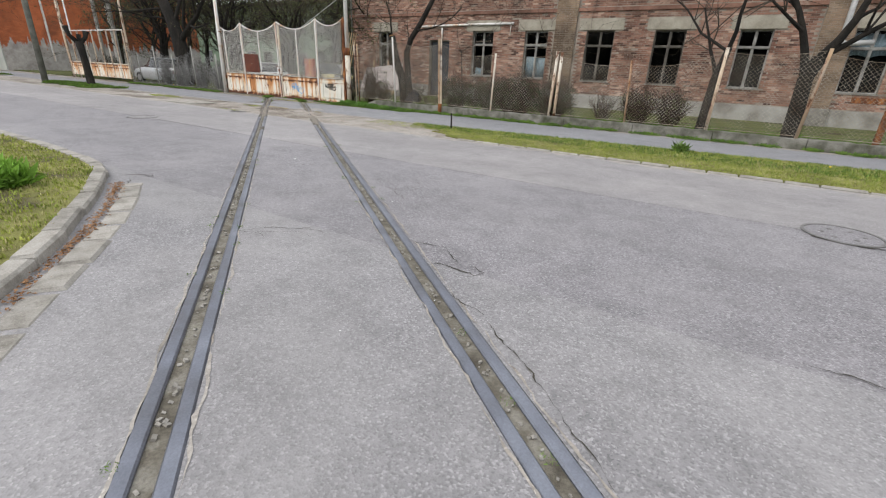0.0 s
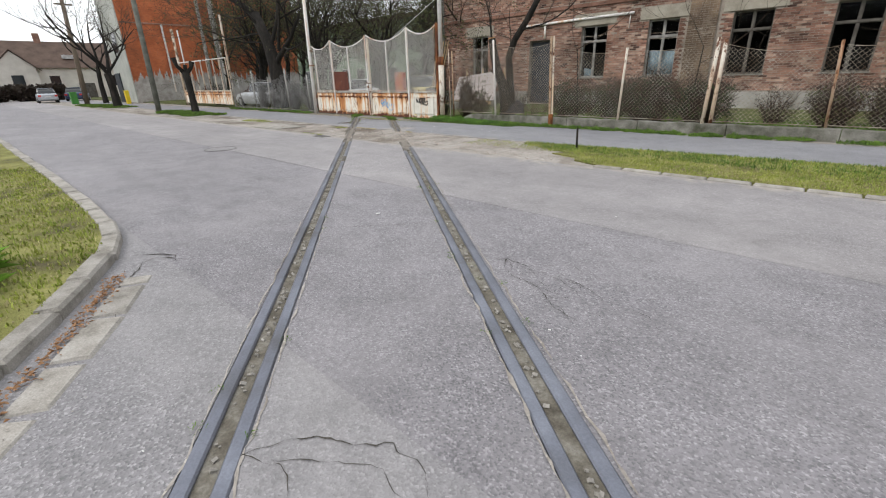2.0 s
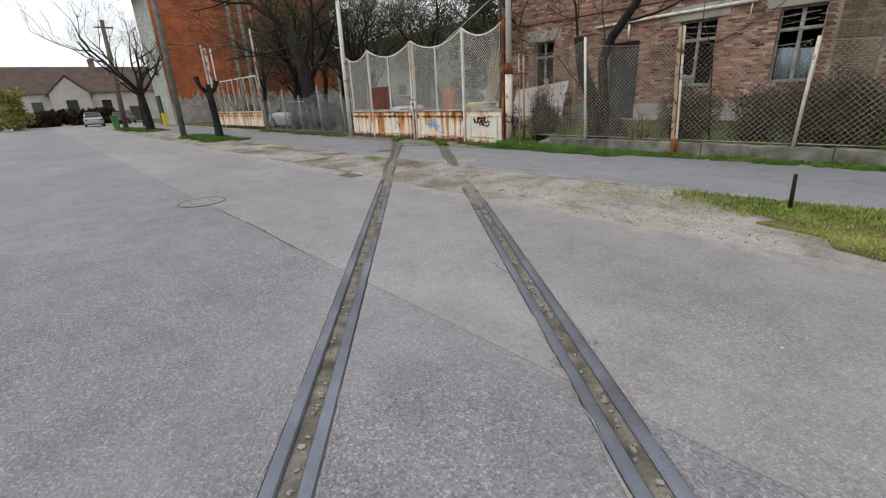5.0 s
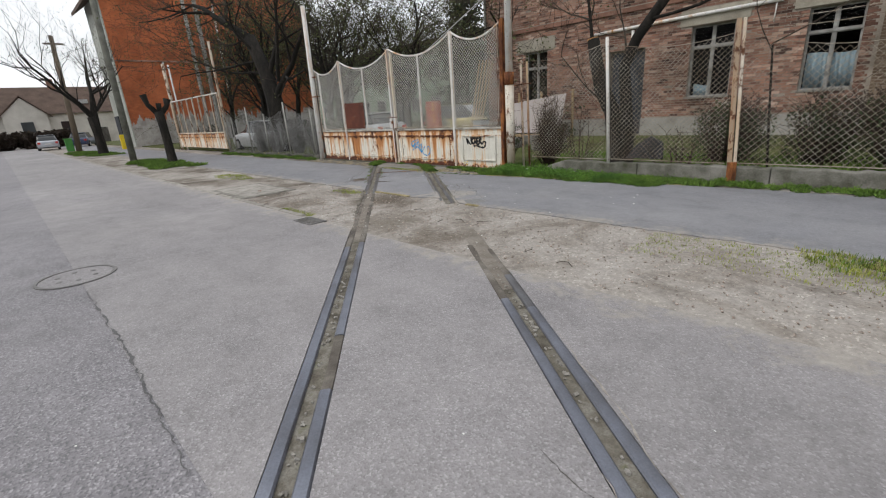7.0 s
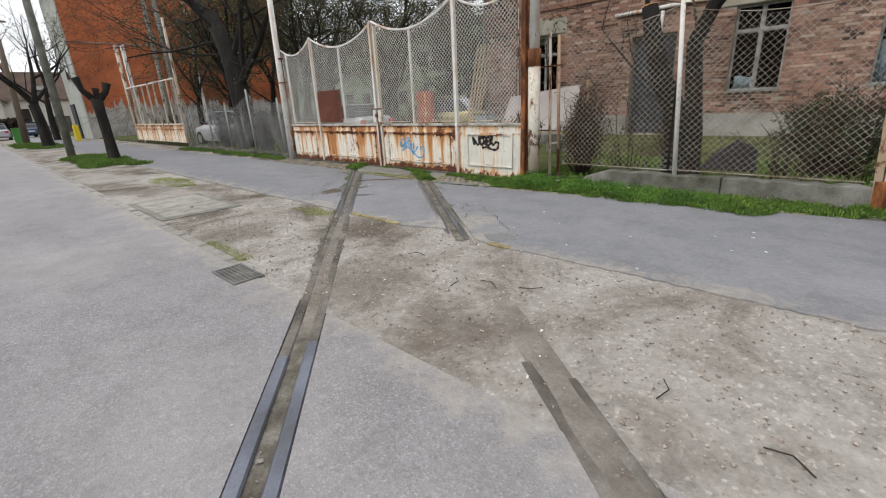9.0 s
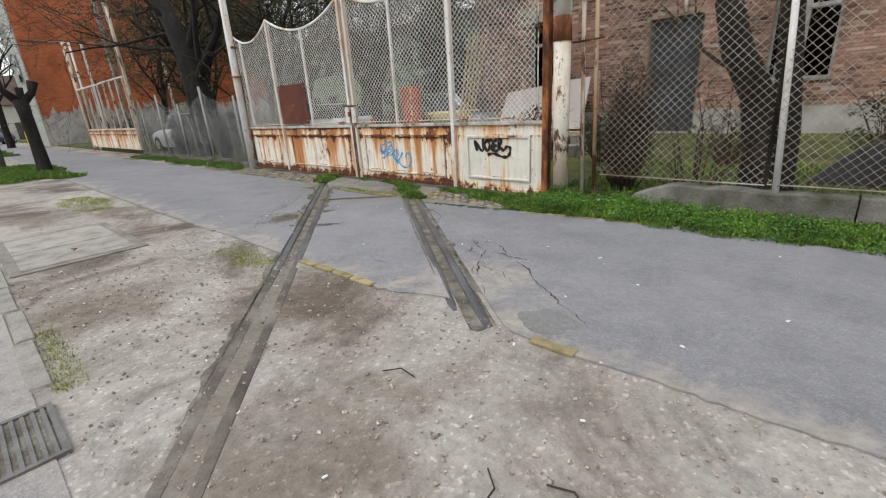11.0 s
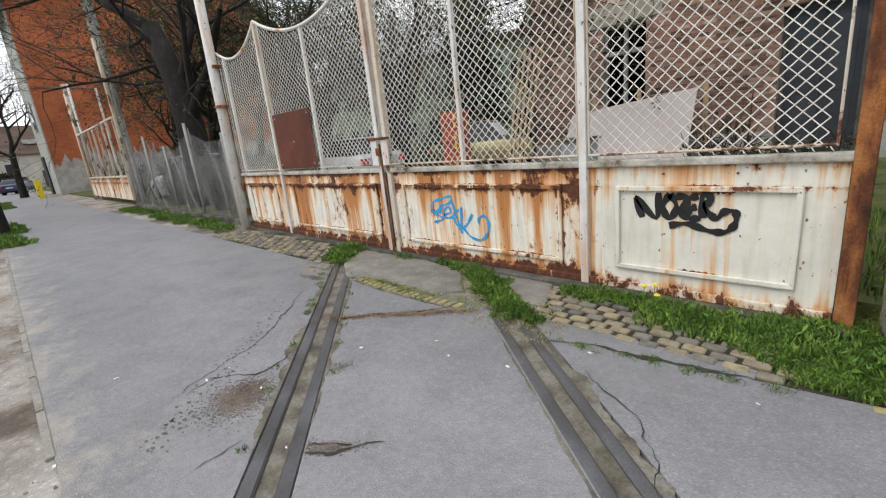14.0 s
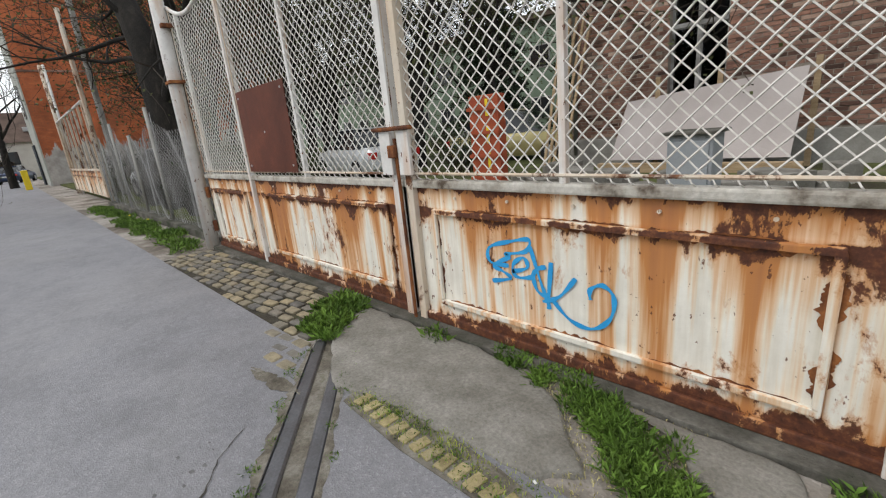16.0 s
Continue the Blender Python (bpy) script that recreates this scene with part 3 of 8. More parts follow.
FRAME = surf("weathered_window_paint", [(0.32, (0.16, 0.155, 0.145)), (0.5, (0.25, 0.245, 0.235)), (0.68, (0.4, 0.395, 0.38))], 4, 60, rough=0.75, bump=0.3)
FRAME_DARK = surf("dark_window_wood", [(0.3, (0.06, 0.053, 0.046)), (0.7, (0.14, 0.13, 0.115))], 4, 60, rough=0.8, bump=0.3)
# Shade of the unlit rooms put into the colour; overhead cables share it.
BLACK = surf("near_black_room_shade_and_cable", [(0.3, (0.025, 0.025, 0.028)), (0.7, (0.05, 0.05, 0.055))], 2, 30)
DOOR_DARK = surf("dark_blue_door", [(0.3, (0.02, 0.024, 0.03)), (0.7, (0.045, 0.052, 0.062))], 2, 40, rough=0.7)
CURTAIN = surf("pale_blue_cloth", [(0.3, (0.36, 0.47, 0.53)), (0.7, (0.5, 0.6, 0.64))], 4, 50, rough=0.95, stretch=(9, 1, 0.4))
BOARD = surf("pinkish_board", [(0.3, (0.4, 0.355, 0.34)), (0.7, (0.47, 0.425, 0.41))], 1.2, 60, (0.92, 1.04), 0.8)
BOX_GREY = surf("grey_cabinet_paint", [(0.3, (0.27, 0.3, 0.33)), (0.7, (0.38, 0.4, 0.42))], 2, 60, (0.9, 1.05), 0.6)
RED_PAINT = surf("red_orange_paint", [(0.3, (0.28, 0.05, 0.022)), (0.7, (0.42, 0.1, 0.04))], 2.5, 50, (0.8, 1.1), 0.7)
PLASTER = surf("pale_plaster", [(0.3, (0.5, 0.47, 0.42)), (0.7, (0.66, 0.63, 0.57))], 0.8, 40, (0.85, 1.06), 0.9)
PLASTER_GREY = surf("pale_grey_green_plaster", [(0.3, (0.32, 0.335, 0.3)), (0.7, (0.46, 0.47, 0.43))], 0.8, 40, (0.8, 1.06), 0.9)
PLASTER_GREEN = surf("pale_green_plaster", [(0.3, (0.13, 0.18, 0.13)), (0.7, (0.2, 0.26, 0.19))], 0.5, 40, (0.8, 1.06), 0.9)
TILE = surf("brown_roof_tile", [(0.3, (0.075, 0.05, 0.04)), (0.7, (0.13, 0.09, 0.07))], 1.2, 30, (0.7, 1.15), 0.9)
RUBBER = surf("tyre_rubber", [(0.3, (0.015, 0.015, 0.016)), (0.7, (0.03, 0.03, 0.03))], 5, 60)
CAST = surf("cast_iron", [(0.3, (0.13, 0.125, 0.12)), (0.6, (0.2, 0.195, 0.19)), (0.8, (0.25, 0.24, 0.23))], 6, 70, (0.7, 1.15), 0.7, 0.3, bump=0.4)
BLUE_SPRAY = surf("blue_spray_paint", [(0.3, (0.02, 0.28, 0.62)), (0.7, (0.04, 0.36, 0.72))], 6, 60, (0.9, 1.06), 0.6)
BLACK_SPRAY = surf("black_spray_paint", [(0.3, (0.012, 0.012, 0.013)), (0.7, (0.03, 0.03, 0.032))], 6, 60, (0.9, 1.06), 0.6)
WHITE_BIT = surf("white_litter", [(0.3, (0.6, 0.6, 0.58)), (0.7, (0.75, 0.74, 0.72))], 9, 60)
DRY_LEAF = surf("dry_leaf", [(0.3, (0.2, 0.1, 0.05)), (0.7, (0.36, 0.21, 0.11))], 20, 60, vary="island", amount=0.4)
PLASTIC_BLACK = surf("dark_sheet", [(0.3, (0.025, 0.026, 0.03)), (0.7, (0.05, 0.05, 0.056))], 2, 60, rough=0.6)


def leaf_material(name, a, b_, amount=0.35):
    m = surf(name, [(0.3, a), (0.7, b_)], 2.5, 30, (0.85, 1.1), 0.7, bump=0.1, vary="island", amount=amount)
    bs = m.node_tree.nodes["Principled BSDF"]
    bs.inputs["Transmission Weight"].default_value = 0.0
    bs.inputs["Subsurface Weight"].default_value = 0.0
    return m


GRASS = leaf_material("grass_blade", (0.17, 0.23, 0.035), (0.34, 0.36, 0.08))
GRASS_DRY = leaf_material("dry_grass_blade", (0.3, 0.27, 0.12), (0.42, 0.38, 0.19))
WEED = leaf_material("fresh_weed_leaf", (0.05, 0.105, 0.014), (0.15, 0.245, 0.04), 0.6)
CLUMP = leaf_material("broad_fresh_leaf", (0.11, 0.23, 0.025), (0.24, 0.42, 0.06), 0.4)
LUSH = leaf_material("lush_weed_leaf", (0.04, 0.1, 0.015), (0.13, 0.26, 0.035), 0.55)
CONIFER = leaf_material("conifer_needles", (0.012, 0.022, 0.012), (0.032, 0.05, 0.022))
BUDS = leaf_material("spring_bud_leaf", (0.05, 0.06, 0.02), (0.11, 0.12, 0.042))
SHRUB_LEAF = leaf_material("shrub_leaf", (0.02, 0.034, 0.014), (0.055, 0.072, 0.026))
HEDGE = leaf_material("dark_hedge_leaf", (0.025, 0.014, 0.014), (0.05, 0.04, 0.025))
WILLOW = leaf_material("yellow_willow_leaf", (0.2, 0.19, 0.04), (0.3, 0.28, 0.08))
FLOWER = leaf_material("yellow_flower", (0.7, 0.5, 0.02), (0.8, 0.6, 0.04), 0.1)


def make_glass(name, tint, rough):
    m, nt, b = graph(name, rough, 0, 0.5)
    b.inputs["Base Color"].default_value = (*tint, 1)
    b.inputs["Transmission Weight"].default_value = 1.0
    b.inputs["IOR"].default_value = 1.12
    return m


GLASS = make_glass("dusty_window_glass", (0.55, 0.58, 0.6), 0.05)
CAR_GLASS, _nt, _b = graph("tinted_car_glass", 0.08, 0, 0.6)
_b.inputs["Base Color"].default_value = (0.02, 0.024, 0.027, 1)


def car_paint(name, c):
    m, nt, b = graph(name, 0.3, 0.3, 0.5)
    col = mix(nt, 1.0, c, ramp(nt, fractal(nt, place(nt), 3, 5), [(0.3, 0.85), (0.7, 1.05)]), "MULTIPLY")
    nt.links.new(col, b.inputs["Base Color"])
    return m


SILVER, NAVY, WHITE_CAR, TAN_CAR = car_paint("silver_car_paint", (0.42, 0.44, 0.48)), car_paint("dark_blue_car_paint", (0.04, 0.06, 0.12)), car_paint("white_car_paint", (0.6, 0.62, 0.64)), car_paint("faded_yellow_paint", (0.42, 0.36, 0.16))
TAIL_RED, _nt, _b = graph("tail_light_red", 0.3, 0, 0.5)
_b.inputs["Base Color"].default_value = (0.5, 0.02, 0.015, 1)

# ---- ground, road, rails ----
NX, NY, RAIL_R = 0.6214, 0.7835, 0.782
LX, LY, RAIL_L = 0.62806, 0.77822, -0.752
HALF = 0.1175


def along(c, s):
    """A point on a track line: c across the tracks, s metres along them towards the gate."""
    nx, ny = (LX, LY) if c < 0 else (NX, NY)
    return (nx * c - ny * s, ny * c + nx * s)


def cut_by_track(poly, half=HALF):
    out = []
    left, right = (LX, LY, RAIL_L), (NX, NY, RAIL_R)
    for lo, hi in ((None, left), (left, right), (right, None)):
        p = poly
        if hi is not None:
            p = clip(p, hi[0], hi[1], hi[2] - half, True)
        if lo is not None:
            p = clip(p, lo[0], lo[1], lo[2] + half, False)
        if len(p) > 2:
            out.append(p)
    return out


def slab(name, polys, z0, z1, material, label, category="ground", half=HALF):
    mb = MB()
    for poly in polys:
        for p in cut_by_track(poly, half):
            mb.prism(p, z0, z1)
    return mb.obj(name, material, label=label, category=category, kind="structure")


MB().prism(rect(-900, -900, 900, 900), -0.5, -0.045).obj("ground", SOIL, label="bare grassy soil that reaches the horizon", category="ground", kind="structure")
slab("road", [rect(-140, 6.28, 80, 9.12)], -0.2, 0.0, ASPHALT_N, "light dusty worn asphalt lane beside the verge", "road")
slab("road", [rect(-140, 3.06, 80, 6.28)], -0.2, -0.004, ASPHALT_M, "worn grey asphalt carriageway crossed by old rails", "road")
slab("road", [rect(-140, -60, 80, 3.06)], -0.2, -0.001, ASPHALT_S, "old coarse grey asphalt of the street mouth", "road")
brink = [(x, 11.05 + 0.05 * noise.noise(Vector((x * 1.7, 3, 0))) + 0.03 * noise.noise(Vector((x * 7, 3, 0))) + 0.02 * noise.noise(Vector((x * 19, 3, 0))) + 0.2 * max(0.0, 1 - abs(x + 12.95) / 0.5)) for x in [-13.66 + 0.05 * i for i in range(170)]]
slab("pavement", [rect(-140, 11.05, -14.3, 13.55), [(-14.3, 11.05), (-13.7, 11.05), *brink, (-5.0, 11.05), (80, 11.05), (80, 13.95), (-9.0, 13.93), (-11.0, 13.8), (-12.2, 13.62), (-13.3, 13.54), (-14.3, 13.45)]], -0.2, 0.004, ASPHALT_WALK, "smooth grey asphalt footway with cracks", "pavement")
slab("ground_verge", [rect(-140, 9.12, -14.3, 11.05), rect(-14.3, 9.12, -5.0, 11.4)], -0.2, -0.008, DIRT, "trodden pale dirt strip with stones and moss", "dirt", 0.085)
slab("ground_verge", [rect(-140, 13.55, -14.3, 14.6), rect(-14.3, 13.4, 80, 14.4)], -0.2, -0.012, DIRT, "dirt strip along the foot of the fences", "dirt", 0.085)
vg = [(80, 9.27), (80, 12.2), (30, 12.2), (2.3, 11.85), (-1.3, 11.6), (-3.3, 11.38), (-5.4, 11.18), (-7.5, 11.05), (-7.7, 10.85), (-7.4, 10.7), (-7.0, 10.6), (-7.1, 10.4), (-6.7, 10.2), (-6.9, 9.95), (-6.3, 9.8), (-6.2, 9.5), (-5.6, 9.27)]
MB().prism(vg, -0.2, 0.018).obj("ground_verge", SOIL, label="grass verge soil between kerb and footway", category="ground", kind="structure")
MB().prism(rect(-140, 14.6, 80, 60), -0.2, 0.06).obj("ground_yard", YARD, label="untidy yard ground of soil and thin grass", category="ground", kind="structure")


def rail_pair(c, pieces, name):
    """Running rail and guard rail, side by side, with filth in the groove. A piece: from, to, height, offset at either end, material."""
    th = empty(name, (*along(c, 0), 0), "flush pair of worn steel rails set in asphalt", "rail track", "rails of the siding")
    n = (LX, LY) if c < 0 else (NX, NY)
    for k, (s0, s1, z, o0, o1, mat) in enumerate(pieces):
        mb = MB()
        prof = [(-0.037, -0.04), (-0.037, z - 0.012), (-0.028, z - 0.002), (-0.012, z), (0.012, z), (0.028, z - 0.002), (0.037, z - 0.012), (0.037, -0.04)]
        m = len(prof)
        steps = max(2, int((s1 - s0) / 0.6))
        for i in range(steps + 1):
            t = i / steps
            st = s0 + (s1 - s0) * t
            wob = 0.004 * noise.noise(Vector((st * 0.7, k, c)))
            p = along(c, st)
            mb.v += [(p[0] + n[0] * (u + wob + o0 + (o1 - o0) * t), p[1] + n[1] * (u + wob + o0 + (o1 - o0) * t), w - (0.016 * max(0.0, 1 - (st - s0) / 0.8) if s0 > 16 else 0.0) + 0.002 * noise.noise(Vector((st * 1.3, k, 4)))) for u, w in prof]
            if i:
                q = (i - 1) * m
                mb.f += [(q + (j + 1) % m, q + j, q + m + j, q + m + (j + 1) % m) for j in range(m)]
        mb.f += [tuple(range(m)), tuple(range((steps + 1) * m - 1, steps * m - 1, -1))]
        part("rail", mb, mat, th, smooth=False)
    a0, a1, b0, b1 = along(c - 0.15, -45), along(c + 0.15, -45), along(c + 0.15, 22.9), along(c - 0.15, 22.9)
    part("groove_filling", MB().prism([a0, b0, b1, a1][::-1], -0.07, -0.0145), GROOVE, th, "dirt and moss packed between the rails")
    # trodden dirt over the buried rails, and the brown band that still tells where they run
    bands = ((15.0, 18.4, 0.12, -0.006, 0.0, DAMP),) if c < 0 else ((13.5, 17.0, 0.17, -0.0065, -0.02, DIRT), (13.1, 15.5, 0.095, -0.001, -0.01, DAMP))
    for s0, s1, half, mid, shift, mat in bands:
        mb = MB()
        steps = int((s1 - s0) / 0.08)
        for i in range(steps + 1):
            t = i / steps
            st = s0 + (s1 - s0) * t
            rise = min(1.0, 4 * t, 4 * (1 - t))
            for j in range(7):
                u = half * (j / 3 - 1) * (1 + 0.25 * noise.noise(Vector((st * 2.3, j, c))))
                h = mid - 0.01 * (1 - rise) * (mat is DAMP) - (0.02 * max(0.0, (st - 16.55) / 0.45) if mat is DIRT else 0.0) - (0.004 if j in (0, 6) else 0.0) + 0.004 * noise.noise(Vector((st * 3, u * 14, 7)))
                mb.v.append((*along(c + u + shift * t, st), h))
            if i:
                q = (i - 1) * 7
                mb.f += [(q + j, q + j + 1, q + j + 8, q + j + 7) for j in range(6)]
        part("dirt_filling", mb, mat, th, "brown dirt trodden into the groove", smooth=True)
    return th


OFF = 0.0775
rail_pair(RAIL_L, [(-45, 12.4, 0.008, -OFF - 0.006, -OFF, RAIL), (12.4, 14.75, 0.006, -OFF, -OFF, RAIL), (-45, 11.95, 0.008, OFF + 0.004, OFF, RAIL), (12.6, 14.9, 0.004, OFF, OFF, RAIL), (11.95, 12.6, -0.004, OFF, OFF, RAIL_DIRT), (14.75, 18.2, -0.003, -OFF, -OFF, RAIL_DIRT), (14.9, 18.2, -0.002, OFF, OFF, RAIL_DIRT), (18.2, 22.75, 0.004, -OFF, -OFF, RAIL_MID), (18.2, 22.6, 0.003, OFF, OFF, RAIL_MID)], "rail_track")
rail_pair(RAIL_R, [(-45, 12.7, 0.008, OFF, OFF + 0.003, RAIL), (12.7, 13.4, 0.005, OFF + 0.003, OFF + 0.003, RAIL_MID), (-45, 12.2, 0.006, -OFF, -OFF + 0.003, RAIL), (12.2, 12.9, 0.005, -OFF + 0.003, -OFF + 0.003, RAIL), (12.9, 14.4, 0.0, -OFF + 0.002, -OFF - 0.015, RAIL_DIRT), (13.4, 14.2, 0.0, OFF + 0.003, OFF, RAIL_DIRT), (16.75, 20.5, 0.005, OFF - 0.045, OFF - 0.03, RAIL_MID), (16.9, 20.7, 0.006, -OFF - 0.045, -OFF - 0.03, RAIL_MID)], "rail_track")


# ---- scatter helpers ----
def blades(name, region, count, height, material, label, z=0.03, seed=1, inside=None, lean=0.5, width=0.006, category="grass"):
    r = random.Random(seed)
    mb = MB()
    x0, y0, x1, y1 = region
    n = 0
    while n < count:
        x, y = r.uniform(x0, x1), r.uniform(y0, y1)
        n += 1
        dens = 0.5 + 0.5 * noise.noise(Vector((x * 0.9, y * 0.9, seed)))+ 0.3 * noise.noise(Vector((x * 3.1, y * 3.1, seed)))
        if r.random() > dens * 1.3 or (inside and not inside(x, y)):
            continue
        for _ in range(3):
            h = height * r.uniform(0.5, 1.3)
            a, t = r.uniform(0, 6.283), r.uniform(0, lean)
            px, py = x + r.uniform(-0.03, 0.03), y + r.uniform(-0.03, 0.03)
            ca, sa = math.cos(a), math.sin(a)
            w = width * r.uniform(0.7, 1.5)
            mx, my = px + ca * h * t * 0.4, py + sa * h * t * 0.4
            mb.add([(px - sa * w, py + ca * w, z), (px + sa * w, py - ca * w, z), (mx - sa * w * 0.8, my + ca * w * 0.8, z + h * 0.6), (mx + sa * w * 0.8, my - ca * w * 0.8, z + h * 0.6), (px + ca * h * t, py + sa * h * t, z + h * (1.0 - 0.3 * t))], [(0, 1, 3, 2), (2, 3, 4)])
    return mb.obj(name, material, label=label, category=category, kind="stuff")


def leaf_cloud(mb, centre, radius, count, size, r, flat=1.0, shell=0.0):
    """Small bent leaves scattered in an ellipsoid."""
    for _ in range(count):
        while True:
            p = Vector((r.uniform(-1, 1), r.uniform(-1, 1), r.uniform(-1, 1)))
            if shell < p.length < 1:
                break
        p = Vector((centre[0] + p.x * radius[0], centre[1] + p.y * radius[1], centre[2] + p.z * radius[2]))
        d = Vector((r.uniform(-1, 1), r.uniform(-1, 1), r.uniform(-0.6, 1) * flat)).normalized()
        s = d.cross(Vector((r.uniform(-1, 1), r.uniform(-1, 1), r.uniform(-1, 1)))).normalized()
        l = size * r.uniform(0.6, 1.4)
        w = l * 0.32
        mb.add([tuple(p), tuple(p + d * l * 0.5 + s * w), tuple(p + d * l), tuple(p + d * l * 0.5 - s * w)], [(0, 1, 2, 3)])


def weeds(name, centres, label, leaf=0.05, count=90, seed=5, material=None, z=0.0):
    r = random.Random(seed)
    mb = MB()
    for x, y, rad, h in centres:
        for _ in range(int(1.35 * count * rad / 0.15)):
            a, q = r.uniform(0, 6.283), rad * math.sqrt(r.random())
            px, py = x + q * math.cos(a), y + q * math.sin(a)
            hh = h * r.uniform(0.1, 0.8) * (1 - 0.7 * q / rad) * (0.6 + 0.8 * noise.noise(Vector((px * 9, py * 9, 1))))
            d = Vector((r.uniform(-1, 1), r.uniform(-1, 1), r.uniform(0.2, 1.8))).normalized()
            s = d.cross(Vector((r.uniform(-1, 1), r.uniform(-1, 1), r.uniform(-0.3, 0.3)))).normalized()
            l = leaf * r.uniform(0.6, 2.4)
            w = l * r.uniform(0.035, 0.13)
            p = Vector((px, py, z + hh * r.random()))
            mb.add([tuple(p), tuple(p + d * l * 0.45 + s * w), tuple(p + d * l + Vector((0, 0, -0.15 * l))), tuple(p + d * l * 0.45 - s * w)], [(0, 1, 2, 3)])
    return mb.obj(name, material or WEED, label=label, category="weeds", kind="stuff")


# Added out of view: darkens window reflections and cuts low southern skylight.
MB().box(-140, -34, 0, 80, -33.5, 7.5).obj("wall_unseen_south", CONCRETE, label="unseen plain wall added to block the low southern sky", category="wall", kind="structure")


# ---- kerbs ----
def stone_run(name, path, length, width, z0, z1, material, thing_label, piece="kerb_stone", gap=0.012, seed=2):
    """Kerb stones laid end to end along a path; each one a part."""
    r = random.Random(seed)
    th = empty(name, (*path[0], 0), thing_label, "kerb", kind="structure")
    pts = [Vector(p) for p in path]
    dist = [0.0]
    for a, b in zip(pts, pts[1:]):
        dist.append(dist[-1] + (b - a).length)

    def at(s):
        for i in range(len(pts) - 1):
            if s <= dist[i + 1] or i == len(pts) - 2:
                return pts[i].lerp(pts[i + 1], (s - dist[i]) / (dist[i + 1] - dist[i]))
    s = 0.0
    while s < dist[-1] - 0.1:
        l = min(length * r.uniform(0.85, 1.15), dist[-1] - s)
        a, b = at(s + gap), at(s + l - gap)
        d = (b - a).normalized()
        n = Vector((-d.y, d.x)) * width
        sh = Vector((-d.y, d.x)) * r.uniform(-0.012, 0.012)
        zt = z1 + r.uniform(-0.012, 0.008)
        q = [a + sh, b + sh, b + n + sh, a + n + sh]
        c = 0.022
        mb = MB()
        top = [q[0] + (d + n.normalized()) * c, q[1] + (-d + n.normalized()) * c, q[2] + (-d - n.normalized()) * c * 0.5, q[3] + (d - n.normalized()) * c * 0.5]
        vs = [(p.x, p.y, z0) for p in q] + [(p.x, p.y, zt - c) for p in q] + [(p.x, p.y, zt) for p in top]
        fs = [(0, 3, 2, 1), (8, 9, 10, 11)]
        for j in range(4):
            k = (j + 1) % 4
            fs += [(j, k, k + 4, j + 4), (j + 4, k + 4, k + 8, j + 8)]
        mb.add(vs, fs)
        part(piece, mb, material, th)
        s += l
    return th


ISLAND = [(-2.6, -0.4), (-3.5, 0.3), (-4.3, 0.98), (-5.0, 1.5), (-5.6, 1.86), (-6.3, 2.28), (-7.0, 2.66), (-7.5, 2.88), (-8.3, 3.0), (-9.6, 3.06), (-12, 3.06), (-18, 3.0), (-40, 2.9)]
stone_run("kerb", ISLAND, 0.62, 0.16, -0.05, 0.095, KERB, "worn grey concrete kerb round the grass corner")
GUTTER = [(-2.15, -0.25), (-2.94, 0.31), (-3.6, 0.83), (-4.37, 1.44), (-5.0, 1.93), (-5.9, 2.5), (-6.6, 2.88)]
stone_run("gutter", GUTTER, 0.5, 0.22, -0.05, 0.016, KERB, "row of flat worn gutter stones beside the kerb", "gutter_stone", 0.02, 7)
isl = MB()
inner = [(x - 0.07, y - 0.1) for x, y in ISLAND]
fan = inner + [(-40, -40), (30, -40), (-0.5, -2.2)]
isl.prism(fan, -0.1, 0.075)
isl.obj("ground_island", SOIL, label="mossy grass corner inside the kerb", category="ground", kind="structure")
stone_run("kerb", [(40, 9.13), (30, 9.13), (10, 9.12), (-1, 9.13), (-4.6, 9.14), (-5.7, 9.16)], 0.55, -0.11, -0.05, 0.03, KERB, "low sunken kerb stones along the grass verge", "kerb_stone", 0.012, 9)
stone_run("kerb", [(-14.1, 9.1), (-20, 9.12), (-60, 9.12)], 0.8, -0.12, -0.05, 0.008, KERB, "flush kerb stones at the edge of the dirt strip", "kerb_stone", 0.01, 12)


def on_island(x, y):
    for (ax, ay), (bx, by) in zip(ISLAND, ISLAND[1:]):
        if bx <= x <= ax:
            return y < ay + (by - ay) * (x - ax) / (bx - ax) - 0.16
    return False


blades("grass", (-14, -2.5, -2.6, 3.0), 20000, 0.036, GRASS, "short patchy spring grass on the kerbed corner", 0.072, 11, on_island)
blades("grass", (-14, -2.5, -2.6, 3.0), 7000, 0.035, GRASS_DRY, "dry pale grass among the green", 0.072, 12, on_island)
def on_verge(x, y):
    edge = 11.05 + 0.085 * max(0.0, x + 7.4) + 0.06 * noise.noise(Vector((x * 3, 2, 1)))
    return y < edge and x > -8.4 + 2.2 * (11.05 - y) / 1.5 + 0.5 * noise.noise(Vector((x * 2, y * 2, 4)))


